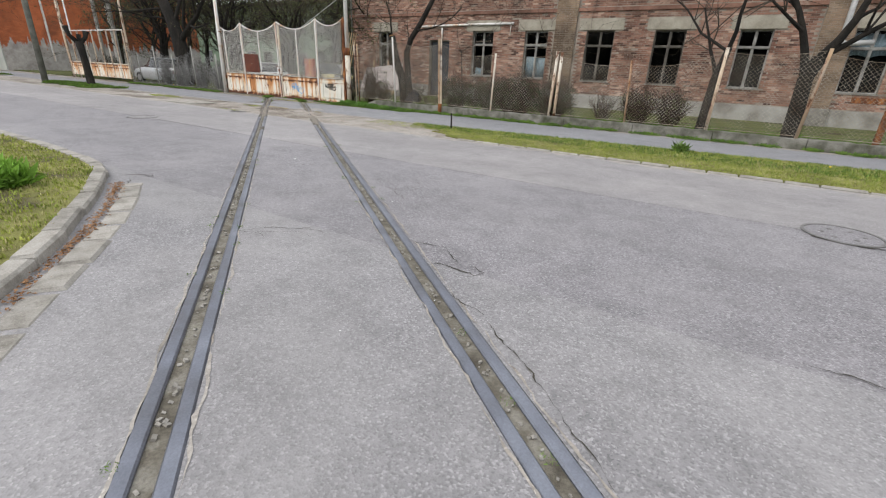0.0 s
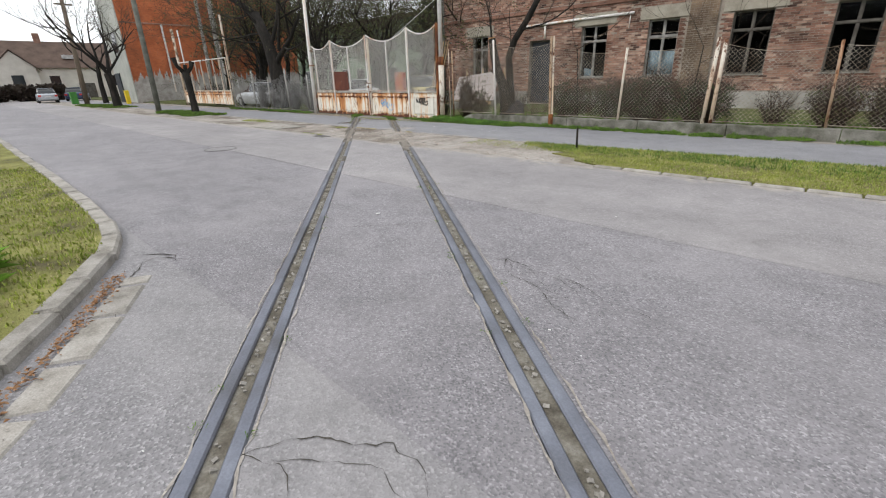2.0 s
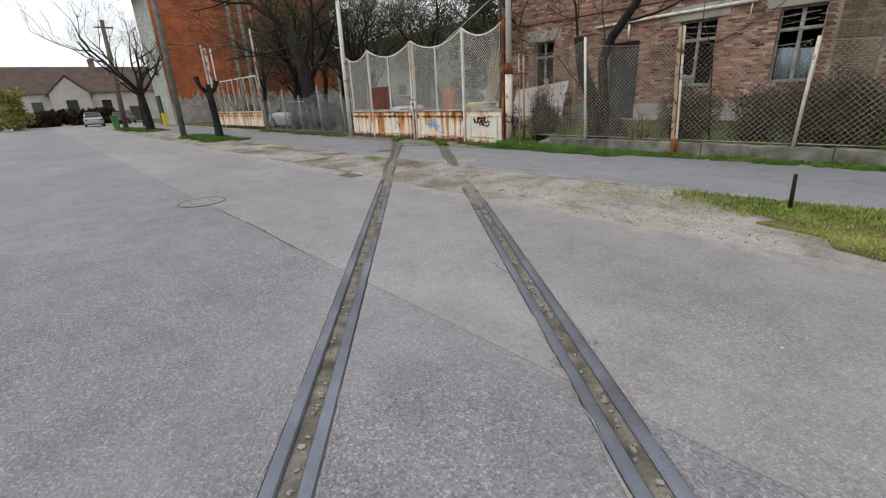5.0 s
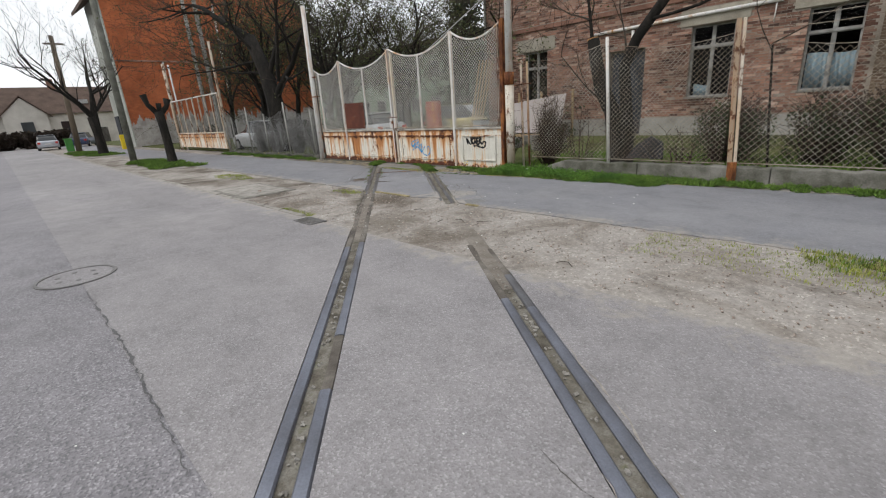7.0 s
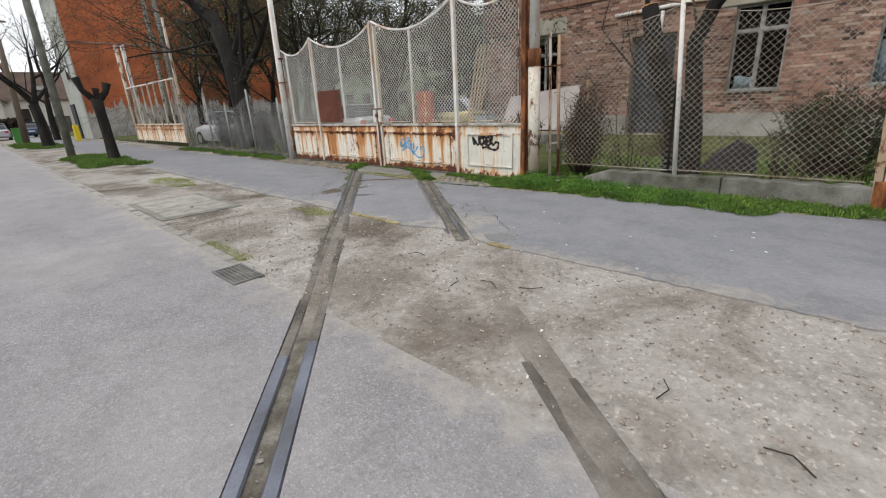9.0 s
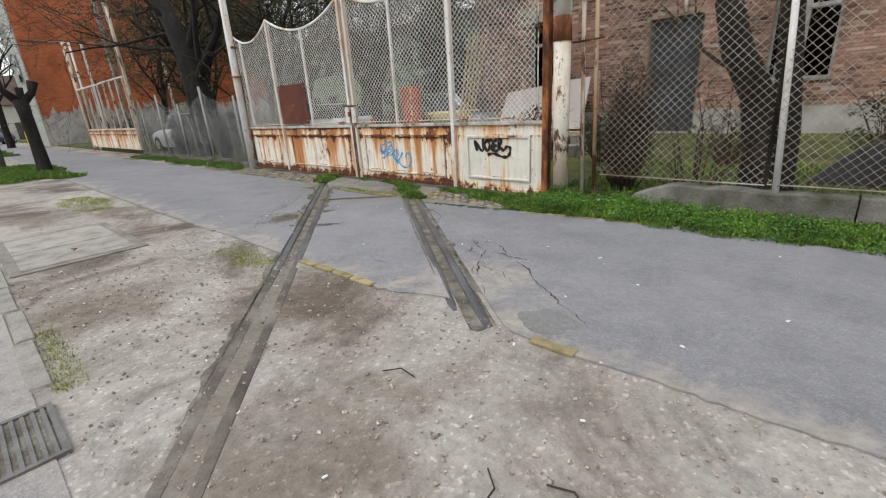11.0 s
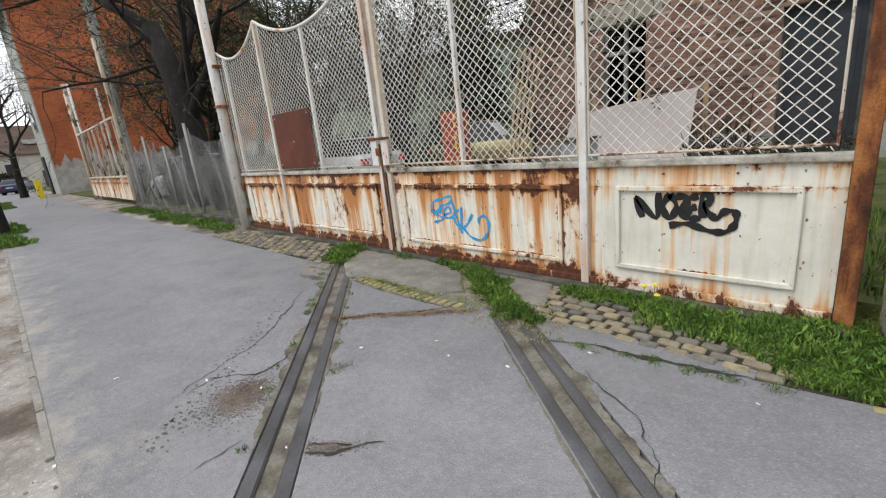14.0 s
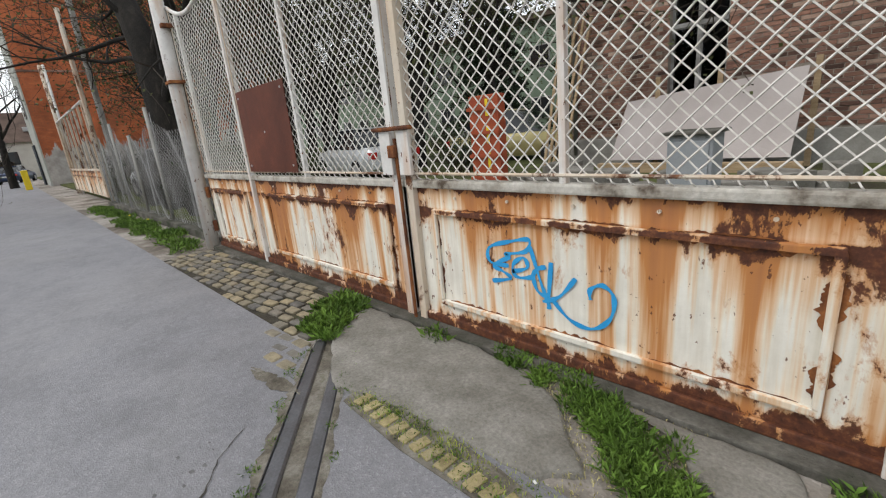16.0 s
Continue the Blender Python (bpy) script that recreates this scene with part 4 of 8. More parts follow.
blades("grass", (-8.4, 9.26, 7, 12.1), 42000, 0.036, GRASS, "patchy yellow-green grass on the verge", 0.014, 13, on_verge, 0.95, 0.0032)
blades("grass", (-8.4, 9.26, 7, 12.1), 17000, 0.032, GRASS_DRY, "dry pale grass on the verge", 0.014, 14, on_verge, 0.95, 0.003)
blades("grass", (-8.0, 10.3, 7, 12.1), 15000, 0.055, WEED, "fresh green grass along the footway edge", 0.014, 16, on_verge, 0.9, 0.003)
blades("grass", (-14, 14.65, 5, 17.5), 14000, 0.08, WEED, "rough yard grass behind the fence", 0.055, 15)
r = random.Random(21)
weeds("weeds", [(-7.4 + r.uniform(-0.3, 0.3), 1.7 + r.uniform(-0.28, 0.2), 0.13, 0.42) for _ in range(22)], "tall fresh green leaf clump on the grass corner", 0.13, 150, 22, CLUMP, z=0.07)


# ---- cracks, seams and mends in the asphalt ----
def crack(name, pts, width, label, z=0.005, seed=1, jit=0.05, step=0.03, mat=None):
    r = random.Random(seed)
    mb = MB()
    path = []
    for (ax, ay), (bx, by) in zip(pts, pts[1:]):
        n = max(2, int(math.hypot(bx - ax, by - ay) / step))
        for i in range(n):
            path.append((ax + (bx - ax) * i / n, ay + (by - ay) * i / n))
    path.append(pts[-1])
    k = len(path)
    for i, (x, y) in enumerate(path):
        j = Vector((noise.noise(Vector((x * 4, y * 4, seed))), noise.noise(Vector((x * 4, y * 4, seed + 9))))) * jit
        j += Vector((noise.noise(Vector((x * 17, y * 17, seed))), noise.noise(Vector((x * 17, y * 17, seed + 5))))) * jit * 0.5
        a, b = path[max(0, i - 1)], path[min(k - 1, i + 1)]
        d = Vector((b[0] - a[0], b[1] - a[1])).normalized()
        w = width * 0.75 * max(0.06, 0.45 + noise.noise(Vector((x * 7, y * 7, seed + 20))) + 0.25 * r.uniform(-1, 1)) * min(1, 4 * (i + 0.5) / k, 4 * (k - i - 0.5) / k)
        mb.v += [(x + j.x - d.y * w, y + j.y + d.x * w, z), (x + j.x + d.y * w, y + j.y - d.x * w, z)]
        if i:
            q = 2 * i
            mb.f.append((q - 2, q - 1, q + 1, q))
    return mb.obj(name, mat or CRACK, label=label, category="crack", kind="stuff")


CRACKS = [([(-4.2, 2.45), (-4.1, 2.68), (-3.95, 2.84), (-3.7, 2.98), (-3.5, 2.98), (-3.38, 2.86)], 0.008), ([(-3.98, 2.6), (-3.85, 2.74), (-3.66, 2.86), (-3.5, 2.84)], 0.005), ([(-4.2, 2.5), (-3.98, 2.6), (-3.8, 2.55)], 0.005), ([(-2.45, 2.95), (-2.2, 3.06), (-1.9, 3.02)], 0.012), ([(-2.0, 2.75), (-1.59, 2.51), (-1.17, 2.22), (-0.5, 1.62)], 0.01),
          ([(-2.75, 3.32), (-2.4, 3.38), (-2.1, 3.1)], 0.008), ([(-6.46, 4.5), (-6.1, 4.86), (-5.67, 5.35)], 0.008), ([(-4.7, 4.84), (-4.49, 4.97), (-4.2, 4.9)], 0.008),
          ([(0.1, 3.14), (0.6, 3.1), (1.2, 3.16)], 0.012),
          ([(-13.65, 12.48), (-12.88, 11.91), (-12.4, 11.52), (-12.04, 11.29)], 0.008), ([(-13.5, 12.2), (-13.2, 11.7), (-12.9, 11.4)], 0.01), ([(-13.3, 12.15), (-12.9, 12.1)], 0.01),
          ([(-17.85, 13.08), (-17.05, 12.27), (-16.8, 11.77), (-16.66, 11.5)], 0.008), ([(-16.66, 11.62), (-16.73, 11.78), (-16.52, 11.99), (-16.56, 12.16), (-16.66, 12.34)], 0.012), ([(-15.93, 11.37), (-15.94, 11.5), (-15.98, 11.69)], 0.006), ([(-15.26, 11.88), (-15.2, 11.95)], 0.012), ([(-15.68, 11.83), (-15.55, 11.93), (-15.41, 12.07)], 0.016), ([(-15.68, 11.84), (-15.6, 11.9), (-15.52, 11.97)], 0.026),
          ([(-15.0, 13.1), (-14.6, 12.85), (-14.35, 12.4)], 0.008),
          ([(-16.85, 12.68), (-16.54, 13.02), (-16.1, 13.45)], 0.02), ([(-8.6, 7.4), (-8.0, 7.2), (-7.6, 7.3)], 0.006)]
for i, (pts, w) in enumerate(CRACKS):
    crack("pavement_crack", pts, w, "jagged open crack in the asphalt", 0.0085 if pts[0][1] > 11 else 0.004, i + 1)
for i, (pts, w) in enumerate((([(-6.5, 2.68), (-6.75, 2.8), (-6.95, 2.88), (-6.97, 3.02), (-6.85, 3.12), (-6.65, 3.2)], 0.014), ([(-7.2, 2.92), (-7.05, 3.06), (-6.9, 3.14), (-6.75, 3.1)], 0.012), ([(-5.9, 2.46), (-6.2, 2.5), (-6.5, 2.62), (-6.9, 2.86)], 0.014), ([(-2.3, 2.88), (-2.2, 3.08), (-1.98, 3.16), (-1.87, 3.09), (-1.94, 2.97), (-2.2, 2.92)], 0.0045), ([(-4.56, 5.2), (-4.5, 4.95), (-4.27, 4.72), (-3.98, 4.68), (-3.8, 4.5), (-3.5, 4.4)], 0.0055), ([(-4.3, 4.75), (-4.1, 4.95), (-3.8, 4.9), (-3.5, 4.75)], 0.004))):
    crack("pavement_crack", pts, w, "crumbled crack in the old asphalt", 0.004, 800 + i, 0.04)
rn = random.Random(78)
for i in range(26):
    x, y = rn.gauss(-4.0, 0.35), rn.gauss(4.75, 0.22)
    if NX * x + NY * y < RAIL_R + 0.2:
        continue
    a, l = rn.choice((0.3, 1.2, -0.5, 2.3)) + rn.uniform(-0.3, 0.3), rn.uniform(0.08, 0.2)
    crack("pavement_crack", [(x - l * math.cos(a), y - l * math.sin(a)), (x, y), (x + l * math.cos(a + 0.5), y + l * math.sin(a + 0.5))], 0.0026, "net of fine cracks in the carriageway", 0.004, 830 + i, 0.04)
rn = random.Random(77)
for i in range(30):
    x, y = rn.uniform(-14.55, -12.9), rn.uniform(11.7, 13.0)
    if NX * x + NY * y < RAIL_R + 0.25 or y > 13.1 - 0.75 * (x + 14.55) or (x < -14.0 and y > 12.5):
        continue
    a, l = rn.choice((0.3, 1.2, -0.5, 2.3)) + rn.uniform(-0.3, 0.3), rn.uniform(0.12, 0.32)
    crack("pavement_crack", [(x - l * math.cos(a), y - l * math.sin(a)), (x, y), (x + l * math.cos(a + 0.5), y + l * math.sin(a + 0.5))], 0.003, "fine branching crack in the footway asphalt", 0.0085, 700 + i, 0.05)
NET = [([(-14.02, 12.34), (-13.76, 12.05), (-13.64, 11.84), (-13.51, 11.92)], 0.011), ([(-13.82, 12.19), (-13.74, 12.32), (-13.54, 12.18), (-13.41, 12.12)], 0.01), ([(-13.74, 12.32), (-13.62, 12.27), (-13.55, 12.05), (-13.36, 12.03)], 0.01), ([(-13.73, 12.05), (-13.55, 12.05), (-13.54, 11.92)], 0.009), ([(-13.58, 12.43), (-13.54, 12.18)], 0.008), ([(-13.54, 11.92), (-13.3, 11.75), (-13.1, 11.6)], 0.008)]
for i, (pts, w) in enumerate(NET):
    crack("pavement_crack", pts, w, "mossy net of open cracks in the footway", 0.0085, 740 + i, 0.05, 0.03, GROOVE)
for i, pts in enumerate(([(-14.57, 11.16), (-14.43, 11.34), (-14.3, 11.51), (-14.1, 11.51), (-13.97, 11.7)], [(-14.43, 11.34), (-14.37, 11.22)], [(-14.3, 11.51), (-14.1, 11.42), (-13.95, 11.45)])):
    crack("pavement_crack", pts, 0.009, "crack filled with pale dirt", 0.0085, 760 + i, 0.05, 0.03, DIRT)
crack("tar_seam", [(-13.2, 6.27), (-11.3, 6.3), (-9.5, 6.24)], 0.018, "dark tar seam between two asphalt lanes", 0.004, 31, 0.04, 0.03, TAR)
r = random.Random(41)
for cx, cy, rad, mat, lab in ((-12.35, 11.28, 0.2, PATCH, "grey smooth asphalt mend"),):
    poly = [(cx + rad * (1.0 + 0.3 * noise.noise(Vector((a * 0.13, 5, 1))) + 0.06 * r.random()) * math.cos(a * 0.13963), cy + rad * (0.9 + 0.3 * noise.noise(Vector((a * 0.13, 5, 1))) + 0.06 * r.random()) * 0.7 * math.sin(a * 0.13963)) for a in range(45)]
    poly = [(p[0] + 0.03 * noise.noise(Vector((p[0] * 9, p[1] * 9, 2))), p[1]) for p in poly]
    MB().prism(poly, -0.01, 0.0055 if cy > 11 else 0.0035).obj("asphalt_patch", mat, label=lab, category="patch", kind="stuff")
mb = MB()
for _ in range(150):
    s, q = r.random() ** 0.7, r.gauss(0, 0.035)
    x, y = -17.75 + 1.5 * s + q, 12.85 - 1.5 * s + q
    w = r.uniform(0.005, 0.022)
    k = [r.uniform(0.5, 1.0) for _ in range(9)]
    mb.prism([(x + w * k[j] * math.cos(0.698 * j), y + 0.6 * w * k[j] * math.sin(0.698 * j)) for j in range(9)], 0.0, 0.0052)
mb.obj("pavement_pits", TAR, label="small dark pits along a cracked seam", category="crack", kind="stuff")


# ---- manholes, grate, hatch ----
def manhole(x, y, rad, label, mat):
    th = empty("manhole_cover", (x, y, 0), label, "manhole cover", "manhole covers in the road")
    ring = MB()
    n = 40
    for k, (rr, z) in enumerate(((rad, -0.02), (rad, 0.009), (rad * 0.92, 0.009), (rad * 0.92, -0.004))):
        ring.v += [(x + rr * math.cos(6.2832 * i / n), y + rr * math.sin(6.2832 * i / n), z) for i in range(n)]
        if k:
            ring.f += [((k - 1) * n + i, (k - 1) * n + (i + 1) % n, k * n + (i + 1) % n, k * n + i) for i in range(n)]
    part("ring", ring, CAST, th)
    part("lid", MB().disc((x, y), rad * 0.9, -0.02, 0.005), mat, th)
    for k in range(6):
        a = k * 1.047
        part("lug", MB().disc((x + rad * 0.5 * math.cos(a), y + rad * 0.5 * math.sin(a)), 0.025, 0.0, 0.009, 8), CAST, th)
    return th


manhole(-13.68, 6.27, 0.36, "dusty round iron manhole cover level with the road", ASPHALT_N)
manhole(0.82, 6.33, 0.37, "round manhole cover with a crumbling asphalt rim", ASPHALT_M)
crack("pavement_crack", [(0.3, 6.4), (0.55, 6.05), (0.85, 5.93), (1.2, 6.05), (1.32, 6.4)], 0.035, "crumbled rim of asphalt round a manhole", 0.004, 77)
gr = empty("drain_grate", (-13.53, 9.03, 0), "slotted iron storm drain grate at the road edge", "drain grate")
part("frame", MB().box(-13.9, 8.9, -0.1, -13.4, 8.925, 0.012).box(-13.9, 9.15, -0.1, -13.4, 9.175, 0.012).box(-13.9, 8.925, -0.1, -13.875, 9.15, 0.012).box(-13.425, 8.925, -0.1, -13.4, 9.15, 0.012), CAST, gr)
for k in range(6):
    part("bar", MB().box(-13.875, 8.94 + 0.037 * k, -0.04, -13.425, 8.956 + 0.037 * k, 0.009), CAST, gr)
part("sump", MB().box(-13.875, 8.925, -0.1, -13.425, 9.15, 0.001), GROOVE, gr)
ht = empty("utility_hatch", (-17.6, 9.8, 0), "pale concrete utility hatch with two lids in the dirt", "hatch")
part("collar", MB().box(-18.6, 9.25, -0.1, -16.7, 10.38, 0.004), CONCRETE, ht)
part("lid", MB().box(-18.5, 9.34, -0.02, -17.62, 10.28, 0.012), KERB, ht, bevel=0.006)
part("lid", MB().box(-17.59, 9.34, -0.02, -16.8, 10.28, 0.012), KERB, ht, bevel=0.006)
part("lifting_ring", MB().tube([(-17.3, 9.8, 0.014), (-17.25, 9.84, 0.018), (-17.2, 9.8, 0.014)], 0.006, 5), RUST, ht)

# ---- brick building ----
FY, EAST, WEST, TOP = 22.71, 30.0, -21.45, 8.2
WINDOWS = [(-19.25, -18.2), (-12.87, -11.66), (-9.92, -8.75), (-6.9, -5.65), (-3.98, -2.76), (-0.86, 0.25), (2.65, 3.85), (5.7, 6.9), (8.75, 9.95)]
SILL, HEAD = 1.28, 3.42
DOOR = (-15.6, -14.3, 0.1, 3.0)
OPEN = [(a, b, SILL, HEAD) for a, b in WINDOWS] + [DOOR]


def wall_with_openings(y0, y1, x0, x1, z0, z1, openings):
    mb = MB()
    xs = sorted({x0, x1, *[o[0] for o in openings], *[o[1] for o in openings]})
    for a, b in zip(xs, xs[1:]):
        o = [q for q in openings if q[0] <= a and q[1] >= b]
        if o:
            if o[0][2] > z0:
                mb.box(a, y0, z0, b, y1, o[0][2])
            mb.box(a, y0, o[0][3], b, y1, z1)
        else:
            mb.box(a, y0, z0, b, y1, z1)
    return mb


wall = wall_with_openings(FY, FY + 0.42, WEST, EAST, 0, TOP, OPEN).obj("wall_south", MORTAR, label="old weathered red-brown brick facade with pale lintels", category="brick wall", kind="structure")
MB().box(WEST, FY + 0.42, 0, WEST + 0.4, 36, TOP).obj("wall_west", BRICK, label="end wall of the brick building", category="brick wall", kind="structure")
MB().box(EAST - 0.4, FY + 0.42, 0, EAST, 36, TOP).obj("wall_east", BRICK, label="far end wall of the brick building", category="brick wall", kind="structure")
# Inner wall and ceiling take a near-black colour, so the panes look dark.
MB().box(WEST + 0.4, 30, 0, EAST - 0.4, 30.3, TOP).obj("wall_north", BLACK, label="inner wall coloured near-black for the unlit room", category="wall", kind="structure")
MB().box(WEST, FY - 0.25, TOP, EAST, 36, TOP + 0.25).obj("roof", TILE, label="flat dark roof of the brick building", category="roof", kind="structure")
MB().box(WEST + 0.4, FY + 0.42, 3.9, EAST - 0.4, 30, 4.1).obj("ceiling", BLACK, label="ceiling coloured near-black for the unlit room", category="ceiling", kind="structure")


def brick_box(mb, x0, x1, z0, z1, y, depth):
    c = 0.004
    mb.add([(x0, y, z0), (x1, y, z0), (x1, y, z1), (x0, y, z1), (x0 + c, y - depth, z0 + c), (x1 - c, y - depth, z0 + c), (x1 - c, y - depth, z1 - c), (x0 + c, y - depth, z1 - c)],
           [(4, 5, 6, 7), (0, 1, 5, 4), (1, 2, 6, 5), (2, 3, 7, 6), (3, 0, 4, 7)])


PILASTERS = [(-8.4, -7.4), (1.62, 2.62)]
singles, rest = [], MB()
rb = random.Random(8)
row = 0
z = 0.7
while z < 6.6:
    x = WEST + (0.13 if row % 2 else 0.0)
    while x < 9.5:
        x1 = min(x + 0.25, 9.5)
        cx, cz = 0.5 * (x + x1), z + 0.033
        hidden = any(a - 0.13 < cx < b + 0.13 and lo - 0.05 < cz < hi + 0.04 for a, b, lo, hi in OPEN)
        hidden |= any(a - 0.4 < cx < b + 0.4 and HEAD < cz < 3.92 for a, b in WINDOWS) or 4.2 < cz < 4.36
        hidden |= any(a - 0.12 < cx < b + 0.12 for a, b in PILASTERS)
        gone = rb.random() < 0.012
        if not hidden and not gone:
            dep = rb.uniform(0.006, 0.014)
            if -18.05 < cx < -15.75 and 0.7 < cz < 2.6 and len(singles) < 280:
                singles.append((x, x1, z, z + 0.066, dep))
            else:
                brick_box(rest, x, x1, z, z + 0.066, FY, dep)
        x += 0.262
    z += 0.077
    row += 1
rest.obj("brickwork", BRICK, parent=wall, kind="stuff")
# quoins of the openings, where cut bricks close the courses
qu = MB()
for a, b, lo, hi in OPEN:
    z = lo + 0.02
    k = 0
    while z < hi - 0.05:
        l = 0.13 if k % 2 else 0.2
        brick_box(qu, a - l, a - 0.004, z, z + 0.066, FY, 0.012)
        brick_box(qu, b + 0.004, b + l, z, z + 0.066, FY, 0.012)
        z += 0.077
        k += 1
qu.obj("quoin_bricks", BRICK, parent=wall, kind="stuff")
ledge = MB().box(WEST - 0.05, FY - 0.07, 4.2, EAST, FY - 0.001, 4.35)
ledge.obj("trim", BRICK, label="sooty projecting brick string course", category="trim", kind="structure", bevel=0.01)
MB().box(WEST - 0.04, FY - 0.06, 0, DOOR[0], FY - 0.001, 0.66).box(DOOR[1], FY - 0.06, 0, EAST, FY - 0.001, 0.66).obj("trim", PLINTH, label="pale rendered concrete plinth", category="plinth", kind="structure", bevel=0.012)
for a, b in PILASTERS:
    mb = MB()
    mb.box(a, FY - 0.1, 0.66, b, FY - 0.001, TOP)
    p = mb.obj("trim", MORTAR, label="pale brick pilaster on the facade", category="pilaster", kind="structure")
    pb = MB()
    z, k = 0.68, 0
    while z < 6.6:
        x = a - (0.0 if k % 2 else 0.12)
        while x < b - 0.02:
            brick_box(pb, max(a, x) + 0.004, min(b, x + 0.25), z, z + 0.066, FY - 0.1, 0.012)
            x += 0.26
        z += 0.077
        k += 1
    pb.obj("brickwork", BRICK_PALE, parent=p, kind="stuff")
    MB().box(a - 0.06, FY - 0.2, 0, b + 0.06, FY - 0.062, 0.7).obj("trim", CONCRETE, label="concrete foot of a pilaster", category="plinth", kind="structure", bevel=0.015)
for a, b in WINDOWS:
    MB().box(a - 0.36, FY - 0.04, HEAD + 0.02, b + 0.36, FY + 0.2, 3.9).obj("trim", LINTEL, label="pale stone window lintel", category="lintel", kind="structure", bevel=0.012)


def window(k, x0, x1):
    y = FY + 0.14
    th = empty("window_%d" % k, (x0, y, SILL), "tall weathered casement window with dark dusty panes", "window", "windows of the brick building", "structure")
    w, xm, zt = 0.034, 0.5 * (x0 + x1), SILL + 0.68 * (HEAD - SILL)
    mat = FRAME if k not in (4, 5) else FRAME_DARK
    fr = MB().box(x0, y, SILL, x0 + w, y + 0.09, HEAD).box(x1 - w, y, SILL, x1, y + 0.09, HEAD).box(x0 + w, y, HEAD - w, x1 - w, y + 0.09, HEAD).box(x0 + w, y, SILL, x1 - w, y + 0.09, SILL + w)
    part("window_frame", fr, mat, th, bevel=0.006)
    part("transom", MB().box(x0 + w, y - 0.03, zt + 0.02, x1 - w, y + 0.07, zt + 0.09), mat, th, bevel=0.006)
    part("mullion", MB().box(xm - 0.034, y - 0.02, SILL + w, xm + 0.034, y + 0.06, zt + 0.02), mat, th, bevel=0.006)
    part("mullion", MB().box(xm - 0.03, y - 0.01, zt + 0.09, xm + 0.03, y + 0.06, HEAD - w), mat, th, bevel=0.006)
    for a, b in ((x0 + w, xm - 0.034), (xm + 0.034, x1 - w)):
        sash = MB()
        for lo, hi in ((SILL + w, zt + 0.02), (zt + 0.09, HEAD - w)):
            s = 0.02
            sash.box(a, y + 0.01, lo, a + s, y + 0.05, hi).box(b - s, y + 0.01, lo, b, y + 0.05, hi).box(a + s, y + 0.01, lo, b - s, y + 0.05, lo + s).box(a + s, y + 0.01, hi - s, b - s, y + 0.05, hi)
            g = part("pane", MB().box(a + s, y + 0.026, lo + s, b - s, y + 0.03, hi - s), GLASS, th)
            g.visible_shadow = False
        part("sash", sash, mat, th)
    part("window_sill", MB().box(x0 - 0.02, FY - 0.05, SILL - 0.05, x1 + 0.02, y, SILL + 0.004), CONCRETE, th, bevel=0.008)


for k, (a, b) in enumerate(WINDOWS, 1):
    window(k, a, b)


def cloth(x0, x1, z0, z1, y, mat, name, label, cat, waves=9, amp=0.025):
    mb = MB()
    n = waves * 6
    for i in range(n + 1):
        t = i / n
        x = x0 + (x1 - x0) * t
        dy = amp * math.sin(t * waves * 6.283) + 0.4 * amp * math.sin(t * waves * 14 + 1)
        mb.v += [(x, y + dy, z0 + 0.03 * math.sin(t * 9)), (x, y + dy * 0.6, z1 + 0.03 * math.sin(5 * t + 1))]
        if i:
            mb.f.append((2 * i - 2, 2 * i, 2 * i + 1, 2 * i - 1))
    ob = mb.obj(name, mat, label=label, category=cat, smooth=True)
    sol = ob.modifiers.new("thickness", "SOLIDIFY")
    sol.thickness = 0.004
    return ob


cloth(-9.86, -8.8, SILL + 0.03, 2.25, FY + 0.3, CURTAIN, "curtain", "pale blue pleated curtain hung across the lower window", "curtain")
cloth(-12.75, -12.3, SILL + 0.03, 1.65, FY + 0.3, CURTAIN, "curtain", "small pale cloth in the lower window corner", "curtain", 4)
cloth(2.72, 3.78, 2.55, 3.3, FY + 0.3, CURTAIN, "curtain", "pale cloth behind the upper panes", "curtain", 7)
dr = empty("door_1", (DOOR[0], FY + 0.2, DOOR[2]), "dark blue double door under a pale top light", "door", kind="structure")
y = FY + 0.2
part("door_frame", MB().box(DOOR[0], y - 0.03, 0.1, DOOR[0] + 0.07, y + 0.09, 3.0).box(DOOR[1] - 0.07, y - 0.03, 0.1, DOOR[1], y + 0.09, 3.0).box(DOOR[0] + 0.07, y - 0.03, 2.93, DOOR[1] - 0.07, y + 0.09, 3.0), FRAME_DARK, dr)
for a, b in ((DOOR[0] + 0.07, -14.955), (-14.945, DOOR[1] - 0.07)):
    lf = part("door_leaf", MB().box(a, y, 0.1, b, y + 0.05, 2.93), DOOR_DARK, dr, bevel=0.006)
    for lo, hi in ((0.3, 1.2), (1.35, 2.75)):
        part("panel", MB().box(a + 0.1, y - 0.012, lo, b - 0.1, y - 0.001, hi), DOOR_DARK, lf, bevel=0.005)
part("door_handle", MB().tube([(-15.0, y - 0.002, 1.15), (-15.0, y - 0.05, 1.15), (-15.1, y - 0.05, 1.15)], 0.01, 6), CAST, dr)
MB().tube([(-16.15, FY - 0.08, 3.66), (-13.5, FY - 0.08, 3.72), (-10.55, FY - 0.08, 3.76)], 0.055, 10).obj("drain_pipe", BAR_PAINT, label="white pipe run fixed along the brick facade", category="pipe", smooth=True)
MB().tube([(-14.75, FY - 0.05, 3.6), (-14.75, FY - 0.05, 3.05)], 0.05, 8).obj("drain_pipe", BAR_PAINT, label="short white down pipe above the door", category="pipe", smooth=True)
